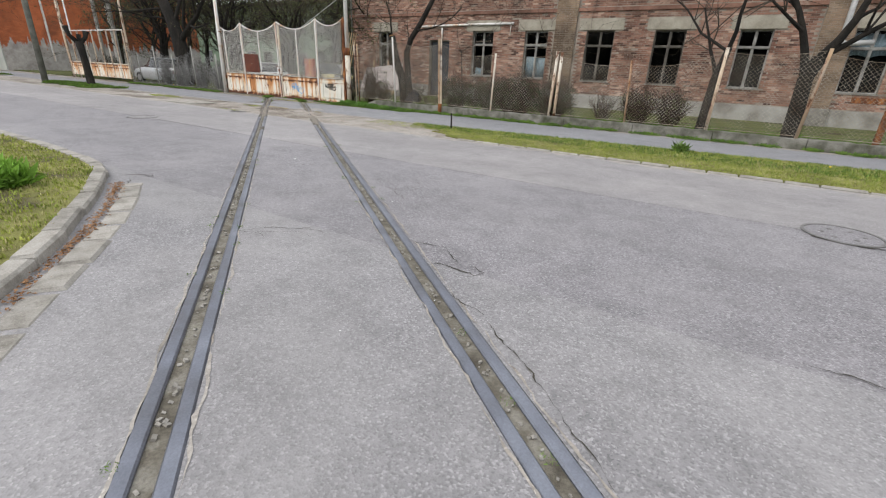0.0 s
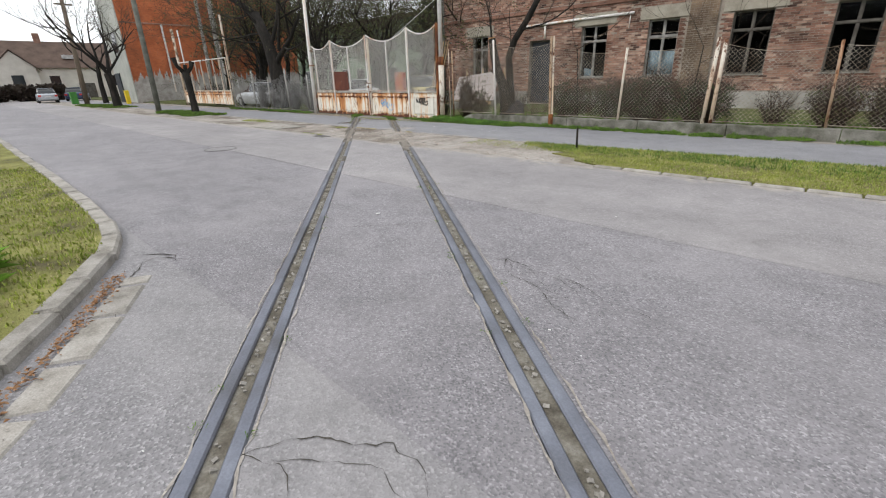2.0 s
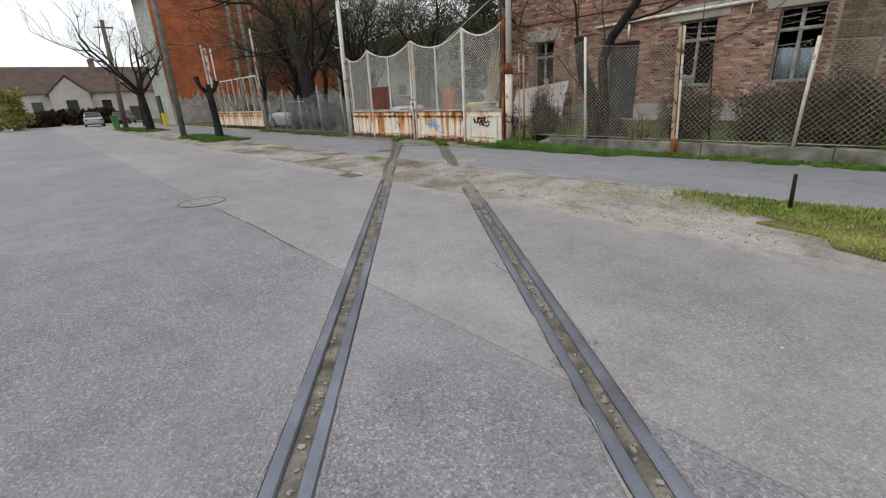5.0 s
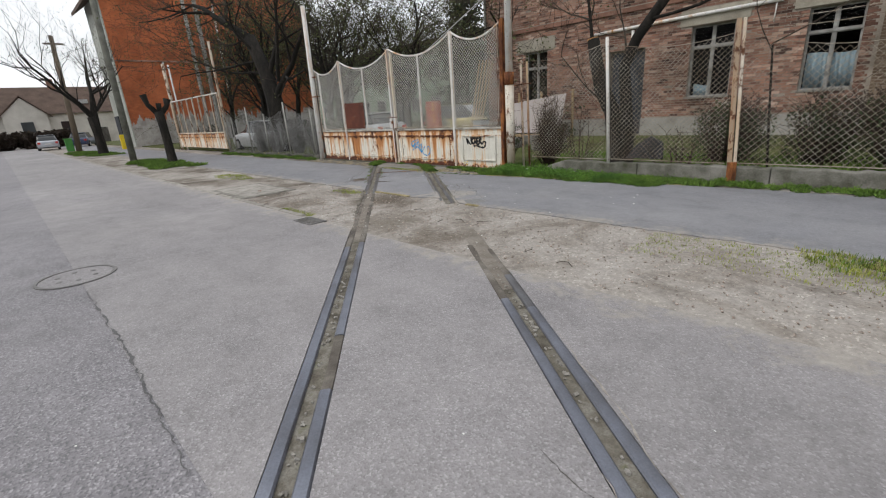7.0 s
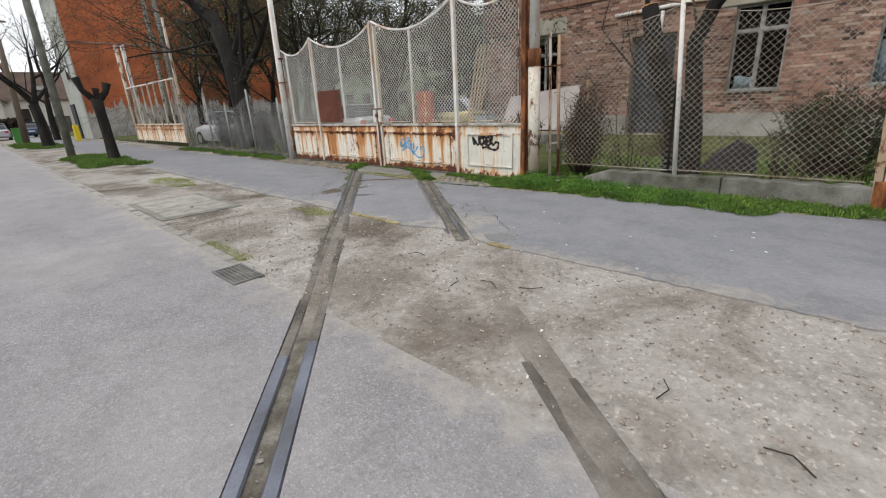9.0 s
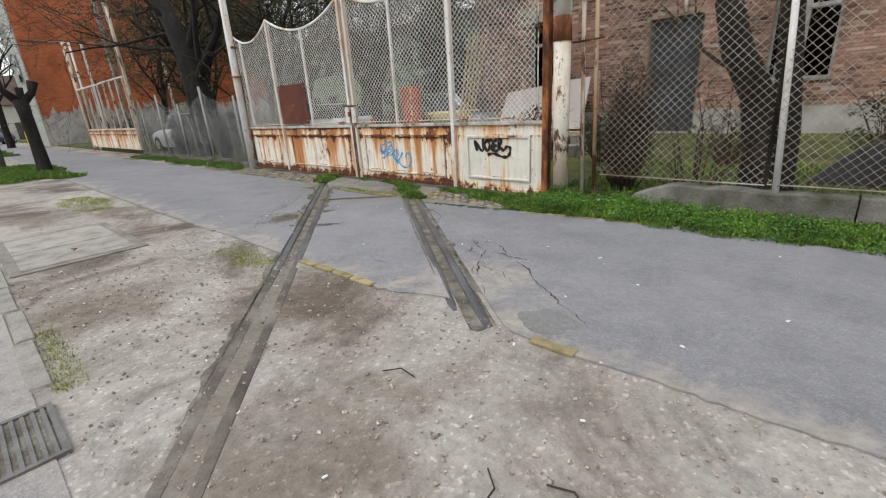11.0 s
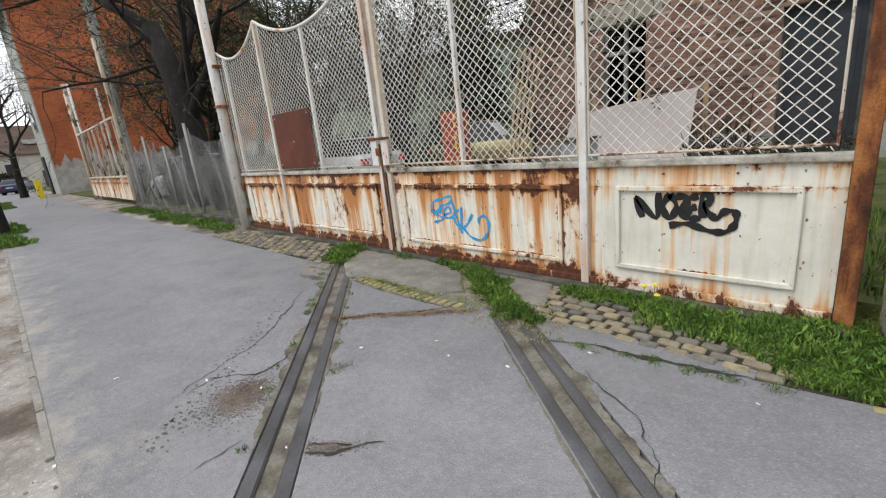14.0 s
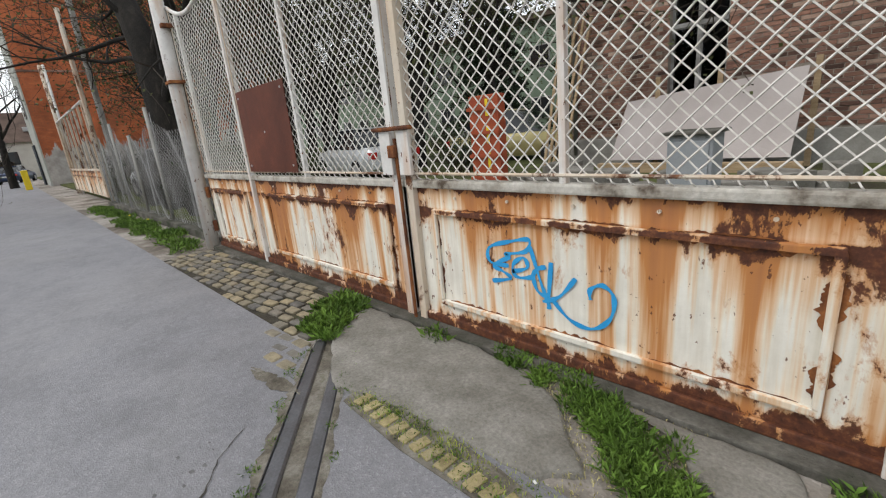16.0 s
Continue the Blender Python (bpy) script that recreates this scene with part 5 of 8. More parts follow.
MB().tube([(-10.7, FY - 0.05, 3.7), (-10.72, FY - 0.05, 3.2)], 0.02, 6).obj("drain_pipe", BAR_PAINT, label="thin white pipe end on the facade", category="pipe", smooth=True)
MB().tube([(2.3, FY - 0.19, 6.5), (2.3, FY - 0.19, 3.1), (2.33, FY - 0.19, 2.98), (2.45, FY - 0.19, 2.93), (3.2, FY - 0.19, 2.98)], 0.09, 12).obj("stove_pipe", WIRE_GREY, label="shiny metal flue pipe with an elbow on the facade", category="pipe", smooth=True)
MB().tube([(WEST + 0.12, FY - 0.06, 0.3), (WEST + 0.12, FY - 0.06, TOP)], 0.05, 8).obj("drain_pipe", POLE_GREY, label="grey rainwater pipe at the building corner", category="pipe", smooth=True)

# ---- chain link ----
def chain_link(x0, x1, low, high, y, cell, wire, weave=True, sag=None):
    """Two families of slanting wires, woven over and under, clipped to a region of the fence plane."""
    mb = MB()
    h = cell / 2
    zmax = max(high(x0 + (x1 - x0) * i / 40) for i in range(41))
    zmin = min(low(x0 + (x1 - x0) * i / 40) for i in range(41))
    steps = int((zmax - zmin) / h) + 2
    for fam in (1, -1):
        start = x0 - (steps * h if fam > 0 else 0)
        end = x1 + (0 if fam > 0 else steps * h)
        n = int((end - start) / cell) + 1
        for k in range(n + 1):
            xs = start + k * cell
            run = []
            for i in range(steps + 1):
                x, z = xs + fam * i * h, zmin + i * h
                ok = x0 <= x <= x1 and low(x) <= z <= high(x)
                if ok:
                    yy = y + (wire * 0.7 * (1 if (i + k) % 2 else -1) * fam if weave else fam * wire * 0.6)
                    if sag:
                        yy += sag(x, z)
                    run.append((x, yy, z))
                if (not ok or i == steps) and run:
                    if len(run) > 1:
                        pts = run if (weave or sag) else [run[0], run[-1]]
                        mb.tube(pts, wire, 4 if weave else 3, cap=False)
                    run = []
    return mb


# ---- the rusty gate ----
GY = 14.29
gate = empty("metal_gate", (-18.0, GY, 0), "closed white-painted sheet steel double gate streaked with rust, wire mesh above", "gate")
MAINS = [(-22.0, 2.95), (-20.48, 3.08), (-17.93, 3.10), (-15.56, 3.18), (-14.1, 3.14)]


def rim(x):
    for (a, za), (b, zb) in zip(MAINS, MAINS[1:]):
        if a <= x <= b:
            t = (x - a) / (b - a)
            return za + (zb - za) * t - (0.11 + 0.09 * (b - a)) * 4 * t * (1 - t)
    return 2.9


LEAVES = [(-21.97, -20.49, GATE_PAINT), (-20.45, -17.97, GATE_PAINT), (-17.88, -15.58, GATE_PAINT), (-15.54, -14.08, GATE_PALE)]
FRAMES = [(-21.75, -20.75, 0.17, 0.8), (-20.2, -18.15, 0.18, 0.81), (-17.69, -15.76, 0.17, 0.805), (-15.32, -14.26, 0.19, 0.8)]
for (a, b, mat), (fx0, fx1, fz0, fz1) in zip(LEAVES, FRAMES):
    sh = part("panel", MB().box(a, GY, 0.06, b, GY + 0.02, 0.95), mat, gate)
    w = 0.03
    md = MB()
    for q in ((fx0, fz1 - w, fx1, fz1), (fx0, fz0, fx1, fz0 + w), (fx0, fz0 + w, fx0 + w, fz1 - w), (fx1 - w, fz0 + w, fx1, fz1 - w)):
        md.box(q[0], GY - 0.028, q[1], q[2], GY - 0.001, q[3])
    part("moulding", md, mat, gate, bevel=0.008)
    part("top_rail", MB().box(a - 0.04, GY - 0.035, 0.935, b + 0.04, GY + 0.05, 0.985), GATE_CAP, gate, bevel=0.012)
    jr = random.Random(int(a * 7))
    for z0, z1, name in ((fz1 - w, fz1 - w - 0.035, "rust_edge"), (fz0 + w, fz0 + w + 0.018, "rust_edge"), (fz1 + 0.001, fz1 + 0.014, "rust_edge")):
        for q in range(3):
            xa = fx0 + w + (fx1 - fx0 - 2 * w) * (q / 3 + 0.1 * jr.random())
            xb = xa + (fx1 - fx0) * jr.uniform(0.16, 0.28)
            teeth = [(xa + (xb - xa) * i / 24, z0 + (z1 - z0) * (0.1 + 0.9 * jr.random() ** 1.5) * min(1, 5 * i / 24, 5 * (24 - i) / 24)) for i in range(25)]
            poly = [(xb, z0), (xa, z0), *teeth] if z1 < z0 else [(xa, z0), (xb, z0), *teeth[::-1]]
            if mat is GATE_PAINT or q == 1:
                part(name, MB().extrude_y(poly, GY - 0.0035, GY - 0.0005), RUST, gate)
    for x0, x1 in ((fx1 - w, fx1 - w - 0.03), (fx1 + 0.001, fx1 + 0.03), (fx0 + w, fx0 + w + 0.014)):
        for q in range(2):
            za = fz0 + 0.05 + (fz1 - fz0 - 0.1) * (0.5 * q + 0.12 * jr.random())
            zb = za + (fz1 - fz0) * jr.uniform(0.2, 0.36)
            teeth = [(x0 + (x1 - x0) * max(0.1, 0.6 + 0.9 * noise.noise(Vector((fx0 * 3 + i * 0.21, x0, q))) + 0.2 * jr.uniform(-1, 1)) * min(1, 5 * i / 24, 5 * (24 - i) / 24), za + (zb - za) * i / 24) for i in range(25)]
            poly = [(x0, zb), (x0, za), *teeth]
            if mat is GATE_PAINT:
                part("rust_edge", MB().extrude_y(poly if x1 > x0 else poly[::-1], GY - 0.0035, GY - 0.0005), RUST, gate)
    part("bottom_rail", MB().box(a, GY - 0.03, 0.03, b, GY - 0.001, 0.085), mat, gate, bevel=0.008)
    for k in range(5):
        x = fx0 + (fx1 - fx0) * (k + 0.5) / 5
        part("rivet", MB().tube([(x, GY - 0.002, 0.88), (x, GY - 0.012, 0.88)], 0.009, 6), GATE_EDGE, gate)
for x, w, top, lo in ((-20.47, 0.05, 3.08, 0.03), (-18.0, 0.06, 3.1, 0.02), (-17.86, 0.06, 3.0, 0.02), (-15.56, 0.06, 3.18, 0.03)):
    part("stile", MB().box(x - w / 2, GY - 0.04, lo, x + w / 2, GY + 0.03, top), BAR_PAINT if x != -17.86 else POST_PAINT, gate, bevel=0.006)
for x in (-19.27, -16.77):
    part("bar", MB().box(x - 0.018, GY - 0.02, 0.985, x + 0.018, GY + 0.02, rim(x) + 0.01), BAR_PAINT, gate, bevel=0.004)
part("bar", MB().box(-21.8, GY - 0.02, 0.985, -21.76, GY + 0.02, rim(-21.78)), BAR_PAINT, gate, bevel=0.004)
for (a, za), (b, zb) in zip(MAINS, MAINS[1:]):
    pts = [(a + (b - a) * i / 16, GY - 0.01, rim(a + (b - a) * i / 16)) for i in range(17)]
    part("rim_pipe", MB().tube(pts, 0.022, 8), BAR_PAINT, gate, smooth=True)
    m = chain_link(a + 0.05, b - 0.05, lambda x: 1.01, lambda x: rim(x) - 0.01, GY - 0.012, 0.078, 0.004)
    part("wire_mesh", m, WIRE_WHITE, gate, "white-painted chain-link mesh")
    hooks = MB()
    r = random.Random(int(a * 10))
    x = a + 0.06
    while x < b - 0.05:
        hooks.tube([(x, GY - 0.02, 1.02), (x + 0.012, GY - 0.025, 1.0), (x + 0.02, GY, 0.985)], 0.004, 4)
        x += 0.078
    part("tie_wire", hooks, WIRE_WHITE, gate, kind="stuff")
    part("mesh_frame", MB().tube([(a + 0.04, GY - 0.02, 1.025), (b - 0.04, GY - 0.02, 1.025)], 0.009, 6).tube([(a + 0.045, GY - 0.02, 1.02), (a + 0.045, GY - 0.02, rim(a + 0.045))], 0.008, 6).tube([(b - 0.045, GY - 0.02, 1.02), (b - 0.045, GY - 0.02, rim(b - 0.045))], 0.008, 6), POST_PAINT, gate)
part("lock_plate", MB().box(-18.08, GY - 0.07, 1.02, -17.97, GY - 0.045, 1.3), BAR_PAINT, gate, bevel=0.005)
part("lock_plate", MB().box(-17.9, GY - 0.07, 1.02, -17.79, GY - 0.045, 1.3), BAR_PAINT, gate, bevel=0.005)
part("latch_bolt", MB().tube([(-18.12, GY - 0.08, 1.31), (-17.74, GY - 0.08, 1.31)], 0.014, 8), RUST, gate)
part("drop_bolt", MB().tube([(-17.93, GY - 0.06, 1.25), (-17.92, GY - 0.06, 0.02)], 0.012, 8), RUST, gate)
part("padlock", MB().box(-17.97, GY - 0.1, 1.13, -17.9, GY - 0.072, 1.21), RUST, gate, bevel=0.008)
for z in (0.3, 0.75):
    part("hinge", MB().tube([(-14.05, GY - 0.03, z - 0.07), (-14.05, GY - 0.03, z + 0.07)], 0.028, 8), RUST, gate)
    part("hinge", MB().tube([(-22.0, GY - 0.03, z - 0.07), (-22.0, GY - 0.03, z + 0.07)], 0.028, 8), RUST, gate)
sg = MB().box(-20.36, GY - 0.05, 1.03, -19.32, GY - 0.044, 1.8)
part("sign_plate", sg, SIGN_RED, gate, "blank dark oxide-red metal plate", bevel=0.002)
for x, z in ((-20.3, 1.74), (-19.38, 1.74), (-19.38, 1.09), (-20.3, 1.09), (-19.84, 1.4)):
    part("screw", MB().tube([(x, GY - 0.05, z), (x, GY - 0.056, z)], 0.01, 6), WIRE_GREY, gate)
MB().box(-22.2, GY - 0.12, -0.05, -14.0, GY + 0.12, 0.028).obj("trim", CONCRETE_DARK, label="dark concrete threshold under the gate", category="threshold", kind="structure", bevel=0.01)


def spray(name, strokes, width, mat, label):
    """Spray strokes: rounded ribbons a hair proud of the sheet, smoothed through a few hand points."""
    th = empty(name, (strokes[0][0][0], GY - 0.004, strokes[0][0][1]), label, "graffiti")
    for order, s in enumerate(strokes):
        lift = GY - 0.004 - 0.0007 * order
        pts = []
        n = len(s)
        for i in range(n - 1):
            p0, p1, p2, p3 = s[max(0, i - 1)], s[i], s[i + 1], s[min(n - 1, i + 2)]
            for k in range(6):
                t = k / 6
                pts.append(tuple(0.5 * ((2 * p1[c]) + (-p0[c] + p2[c]) * t + (2 * p0[c] - 5 * p1[c] + 4 * p2[c] - p3[c]) * t * t + (-p0[c] + 3 * p1[c] - 3 * p2[c] + p3[c]) * t ** 3) for c in (0, 1)))
        pts.append(s[-1])
        mb = MB()
        for i, (x, z) in enumerate(pts):
            a, b = pts[max(0, i - 1)], pts[min(len(pts) - 1, i + 1)]
            dx, dz = b[0] - a[0], b[1] - a[1]
            l = math.hypot(dx, dz) or 1
            w = width * (0.75 + 0.25 * math.sin(i * 0.9))
            mb.v += [(x - dz / l * w, lift, z + dx / l * w), (x + dz / l * w, lift, z - dx / l * w)]
            if i:
                mb.f.append((2 * i - 2, 2 * i - 1, 2 * i + 1, 2 * i))
        part("stroke", mb, mat, th)
    return th


def shifted(letters, x0, z0, sx, sz):
    return [[(x0 + sx * x, z0 + sz * z) for x, z in s] for s in letters]


TAG_BLUE = [[(0.23, 0.6), (0.06, 0.61), (0.06, 0.82), (0.26, 0.95), (0.41, 1.0), (0.38, 0.84), (0.21, 0.76), (0.25, 0.73)], [(0.25, 0.73), (0.09, 0.57), (0.18, 0.5), (0.24, 0.42), (0.07, 0.33)],
            [(0.26, 0.53), (0.39, 0.62), (0.36, 0.75), (0.27, 0.63), (0.29, 0.47), (0.42, 0.5), (0.47, 0.62)], [(0.54, 0.68), (0.44, 0.58), (0.47, 0.33), (0.56, 0.33), (0.58, 0.75)], [(0.42, 0.92), (0.5, 0.45), (0.57, 0.12)],
            [(0.58, 0.73), (0.55, 0.11)], [(0.76, 0.6), (0.64, 0.32), (0.51, 0.2)], [(0.58, 0.28), (0.71, 0.05), (0.87, 0.0), (0.99, 0.19), (1.01, 0.46), (0.94, 0.58), (0.86, 0.5), (0.86, 0.37)]]
spray("blue_graffiti", shifted(TAG_BLUE, -17.3, 0.273, 0.77, 0.41), 0.014, BLUE_SPRAY, "blue sprayed scrawl on a rusty gate panel")
TAG_BLACK = [[(0.11, 0.31), (0.03, 0.87), (0.26, 0.3), (0.28, 1.0)], [(0.4, 0.97), (0.33, 0.62), (0.4, 0.31), (0.47, 0.63), (0.4, 0.97)], [(0.46, 0.9), (0.58, 0.87), (0.51, 0.44), (0.61, 0.39)],
             [(0.68, 0.93), (0.57, 0.82), (0.6, 0.63), (0.67, 0.65)], [(0.59, 0.6), (0.6, 0.36), (0.71, 0.36)], [(0.73, 0.37), (0.72, 0.94), (0.81, 0.89), (0.75, 0.64), (0.85, 0.38), (0.93, 0.56), (1.02, 0.54), (1.02, 0.26), (0.94, 0.05), (0.79, 0.05), (0.58, 0.2), (0.4, 0.12)]]
spray("black_graffiti", shifted(TAG_BLACK, -15.2, 0.5, 0.61, 0.255), 0.026, BLACK_SPRAY, "black sprayed tag on the pale gate panel")
TAG_OLD = [[(0.0, 0.6), (0.1, 0.2), (0.2, 0.7), (0.3, 0.1)], [(0.35, 0.6), (0.5, 0.4), (0.3, 0.2)], [(0.1, 0.9), (0.4, 0.95)]]
spray("faded_graffiti", shifted(TAG_OLD, -19.4, 0.22, 0.35, 0.4), 0.012, GATE_PALE, "faded pale scrawl on a rusty gate panel")

# ---- gate posts ----
lp = empty("gate_post", (-22.08, 14.2, 0), "tall slim white-painted steel gate post with rust patches", "gate post")
part("pole", MB().tube([(-22.1, 14.2, -0.05), (-22.06, 14.2, 2.5), (-21.98, 14.2, 4.9)], [0.085, 0.08, 0.07], 12), BAR_PAINT, lp, smooth=True)
part("bracket", MB().box(-22.1, 14.16, 2.72, -21.9, 14.3, 2.76), RUST, lp)
part("bracket", MB().box(-22.1, 14.1, 2.1, -21.9, 14.3, 2.13), RUST, lp)
rp = empty("gate_post", (-14.0, GY, 0), "rust-brown steel gate post", "gate post")
part("pole", MB().box(-14.075, GY - 0.05, 0, -13.985, GY + 0.05, 3.2), RUST, rp, bevel=0.015)
cp = empty("lamp_pole", (-13.8, 14.3, 0), "tall white pole in a thick cream rust-stained sleeve", "pole")
part("sleeve", MB().tube([(-13.8, 14.25, -0.05), (-13.82, 14.25, 1.86)], [0.088, 0.1], 16), POST_PAINT, cp, smooth=True)
part("collar", MB().tube([(-13.82, 14.25, 1.86), (-13.82, 14.25, 2.12)], [0.108, 0.1], 16), RUST, cp, "rusty collar", smooth=True)
part("pole", MB().tube([(-13.82, 14.25, 2.12), (-13.86, 14.25, 7.5)], [0.078, 0.066], 14), BAR_PAINT, cp, smooth=True)
for x, top, mat in ((-13.63, 2.35, POST_PAINT), (-13.47, 2.3, POST_RUST)):
    MB().tube([(x, 14.5, 0.05), (x - 0.05, 14.48, top)], 0.024, 8).obj("fence_post", mat, label="thin rusty steel fence post beside the gate", category="fence post", group="posts of the mesh fence", smooth=True)
MB().tube([(-13.98, 14.4, 1.84), (-13.4, 14.45, 1.86)], 0.012, 6).obj("steel_strap", RUST, label="rusty steel strap tying posts together", category="strap")

# ---- mesh fence on a low wall ----
lw = MB()
r = random.Random(17)
x = -13.05
first = True
while x < 14:
    x1 = x + 2.05
    jag = [(x, 0.2 if first else 0.26)]
    if first:
        jag = [(x, 0.0), (x + 0.12, 0.13), (x + 0.35, 0.21)]
    n = 14
    for i in range(1, n):
        jag.append((x + 0.35 + (x1 - x - 0.36) * i / n, 0.25 + r.uniform(-0.018, 0.014)))
    jag.append((x1 - 0.012, 0.26))
    poly = [(x1 - 0.012, -0.1), *reversed(jag), (x, -0.1)]
    lw.extrude_y(poly[::-1], 14.38, 14.62)
    first = False
    x = x1
lw.obj("fence_wall", LOW_WALL, label="low mossy concrete fence wall with a broken end", category="low wall", bevel=0.015)
POSTS = [(-11.62, 0.3, 2.52, -0.14, 0.03, BAR_PAINT), (-7.5, 0.3, 2.05, 0.05, 0.03, POST_PAINT), (-5.42, 0.05, 2.15, 0.06, 0.045, POST_PAINT), (-5.24, 0.1, 2.12, 0.02, 0.045, POST_PAINT), (-3.08, 0.3, 1.95, -0.1, 0.03, POST_RUST), (-0.95, 0.28, 2.3, 0.03, 0.045, POST_PAINT), (1.05, 0.28, 2.3, 0.12, 0.04, POST_RUST), (3.2, 0.28, 2.2, 0.1, 0.04, POST_PAINT), (5.3, 0.28, 2.2, 0.05, 0.04, POST_PAINT)]
for x, lo, hi, dx, w, mat in POSTS:
    th = MB().tube([(x, 14.5, max(0.0, lo - 0.08)), (x + dx * 0.5, 14.5, (lo + hi) / 2), (x + dx, 14.5, hi)], w, 8).obj("fence_post", mat, label="leaning weathered fence post on the low wall", category="fence post", group="posts of the mesh fence", smooth=True)
th = empty("fence_post", (-9.5, 14.36, 0), "rust-eaten tan angle-iron post standing before the low wall", "fence post", "posts of the mesh fence")
for dx, dy, w, mt in ((0.0, 0.0, 0.036, POST_RUST), (0.07, 0.03, 0.022, POST_PAINT)):
    part("angle_bar", MB().add([(-9.5 + dx - w, 14.34 + dy, 0), (-9.5 + dx + w, 14.34 + dy, 0), (-9.5 + dx + w, 14.37 + dy, 0), (-9.5 + dx - w, 14.37 + dy, 0), (-9.66 + dx - w, 14.44 + dy, 2.48), (-9.66 + dx + w, 14.44 + dy, 2.48), (-9.66 + dx + w, 14.47 + dy, 2.48), (-9.66 + dx - w, 14.47 + dy, 2.48)], [(3, 2, 1, 0), (4, 5, 6, 7), (0, 1, 5, 4), (1, 2, 6, 5), (2, 3, 7, 6), (3, 0, 4, 7)]), mt, th, bevel=0.006)
part("foot_sleeve", MB().tube([(-9.47, 14.35, -0.02), (-9.48, 14.36, 0.34)], 0.068, 8), RUST, th, "dark rusted foot")
SPANS = [(-13.4, -11.72, 2.3, 2.45, 0.085), (-11.7, -9.62, 2.4, 2.3, 0.085), (-9.58, -7.52, 2.3, 2.0, 0.1), (-7.48, -5.4, 2.0, 2.05, 0.1), (-5.2, -3.15, 2.0, 1.85, 0.1), (-3.1, -0.98, 1.85, 2.2, 0.1), (-0.92, 1.1, 2.2, 2.25, 0.1), (1.15, 3.25, 2.2, 2.1, 0.1), (3.3, 5.3, 2.1, 2.1, 0.1)]
for k, (a, b, za, zb, cell) in enumerate(SPANS):
    hi = lambda x, a=a, b=b, za=za, zb=zb: za + (zb - za) * (x - a) / (b - a) - 0.5 * (0.18 + 0.08 * (k % 3)) * 4 * (x - a) * (b - x) / (b - a) ** 2
    sag = lambda x, z, k=k: 0.035 * math.sin(x * 2.1 + k) * math.sin(z * 2.3 + 2 * k)
    m = chain_link(a, b, lambda x: 0.28, hi, 14.5, cell, 0.0027, True, sag)
    fp = m.obj("mesh_fence", WIRE_OLD, label="sagging weathered chain-link mesh between fence posts", category="fence mesh", group="panels of the mesh fence")
    wr = MB().tube([(a + (b - a) * i / 10, 14.5 + sag(a + (b - a) * i / 10, 2), hi(a + (b - a) * i / 10)) for i in range(11)], 0.005, 5)
    wr.obj("strain_wire", WIRE_OLD, parent=fp)
    MB().tube([(a, 14.5, 0.31), (b, 14.5, 0.3)], 0.008, 5).obj("strain_wire", WIRE_OLD, parent=fp)
for z, s in ((2.32, 0.08), (2.42, 0.05)):
    mb = MB()
    for (x0, *_), (x1, *_) in zip(((-9.58,), POSTS[1]), POSTS[1:3]):
        pts = [(x0 + (x1 - x0) * i / 12, 14.48, z - 0.1 * (x0 + 9) / 4 - s * math.sin(math.pi * i / 12)) for i in range(13)]
        mb.tube(pts, 0.004, 4)
        for p in pts[1:-1]:
            mb.tube([(p[0] - 0.02, p[1], p[2] - 0.02), (p[0] + 0.02, p[1], p[2] + 0.02)], 0.003, 3)
    mb.obj("barbed_wire", WIRE_OLD, label="rusty barbed wire strung above the mesh", category="barbed wire")

# ---- fence to the west, second gate ----
WF = [(-22.9, 1.75), (-24.95, 2.1), (-26.9, 1.72), (-28.72, 2.08), (-30.6, 1.7), (-31.55, 1.9)]
for x, h in WF:
    MB().tube([(x, 14.42, 0), (x - 0.04, 14.42, h)], 0.03, 8).obj("fence_post", PLINTH, label="pale grey steel post of the old mesh fence", category="fence post", group="posts of the west fence", smooth=True)
WF2 = [(-22.15, 1.7)] + WF
for (b, zb), (a, za) in zip(WF2, WF2[1:]):
    hi = lambda x, a=a, b=b, za=za, zb=zb: za + (zb - za) * (x - a) / (b - a) - 0.22 * 4 * (x - a) * (b - x) / (b - a) ** 2 - 0.04
    sag = lambda x, z: 0.08 * math.sin(x * 2.3) * math.sin(z * 2) + 0.025 * math.sin(x * 7.1 + 2 * z)
    m = chain_link(a + 0.02, b - 0.02, lambda x: 0.06, hi, 14.42, 0.095, 0.0022, True, sag)
    m.obj("mesh_fence", WIRE_GREY, label="grey sagging chain-link mesh of the west fence", category="fence mesh", group="panels of the west fence")
MB().box(-31.5, 14.3, -0.05, -22.2, 14.55, 0.1).obj("trim", CONCRETE_DARK, label="sunken concrete foot of the west fence", category="low wall", kind="structure", bevel=0.01)
ag = empty("metal_gate", (-35.8, 14.4, 0), "closed cream gate with white upright bars and sheet foot", "gate")
for a, b in ((-39.75, -37.15), (-37.1, -34.5), (-34.45, -31.85)):
    part("panel", MB().box(a, 14.39, 0.2, b, 14.41, 1.0), GATE_PAINT, ag)
    part("top_rail", MB().box(a, 14.36, 0.98, b, 14.44, 1.04), GATE_EDGE, ag)
part("rim_pipe", MB().tube([(-39.8, 14.4, 2.9), (-31.8, 14.4, 2.9)], 0.035, 8), BAR_PAINT, ag)
for k in range(9):
    x = -39.8 + k * 1.0
    part("bar", MB().box(x - 0.03, 14.37, 0.2, x + 0.03, 14.43, 2.9), POST_PAINT, ag)
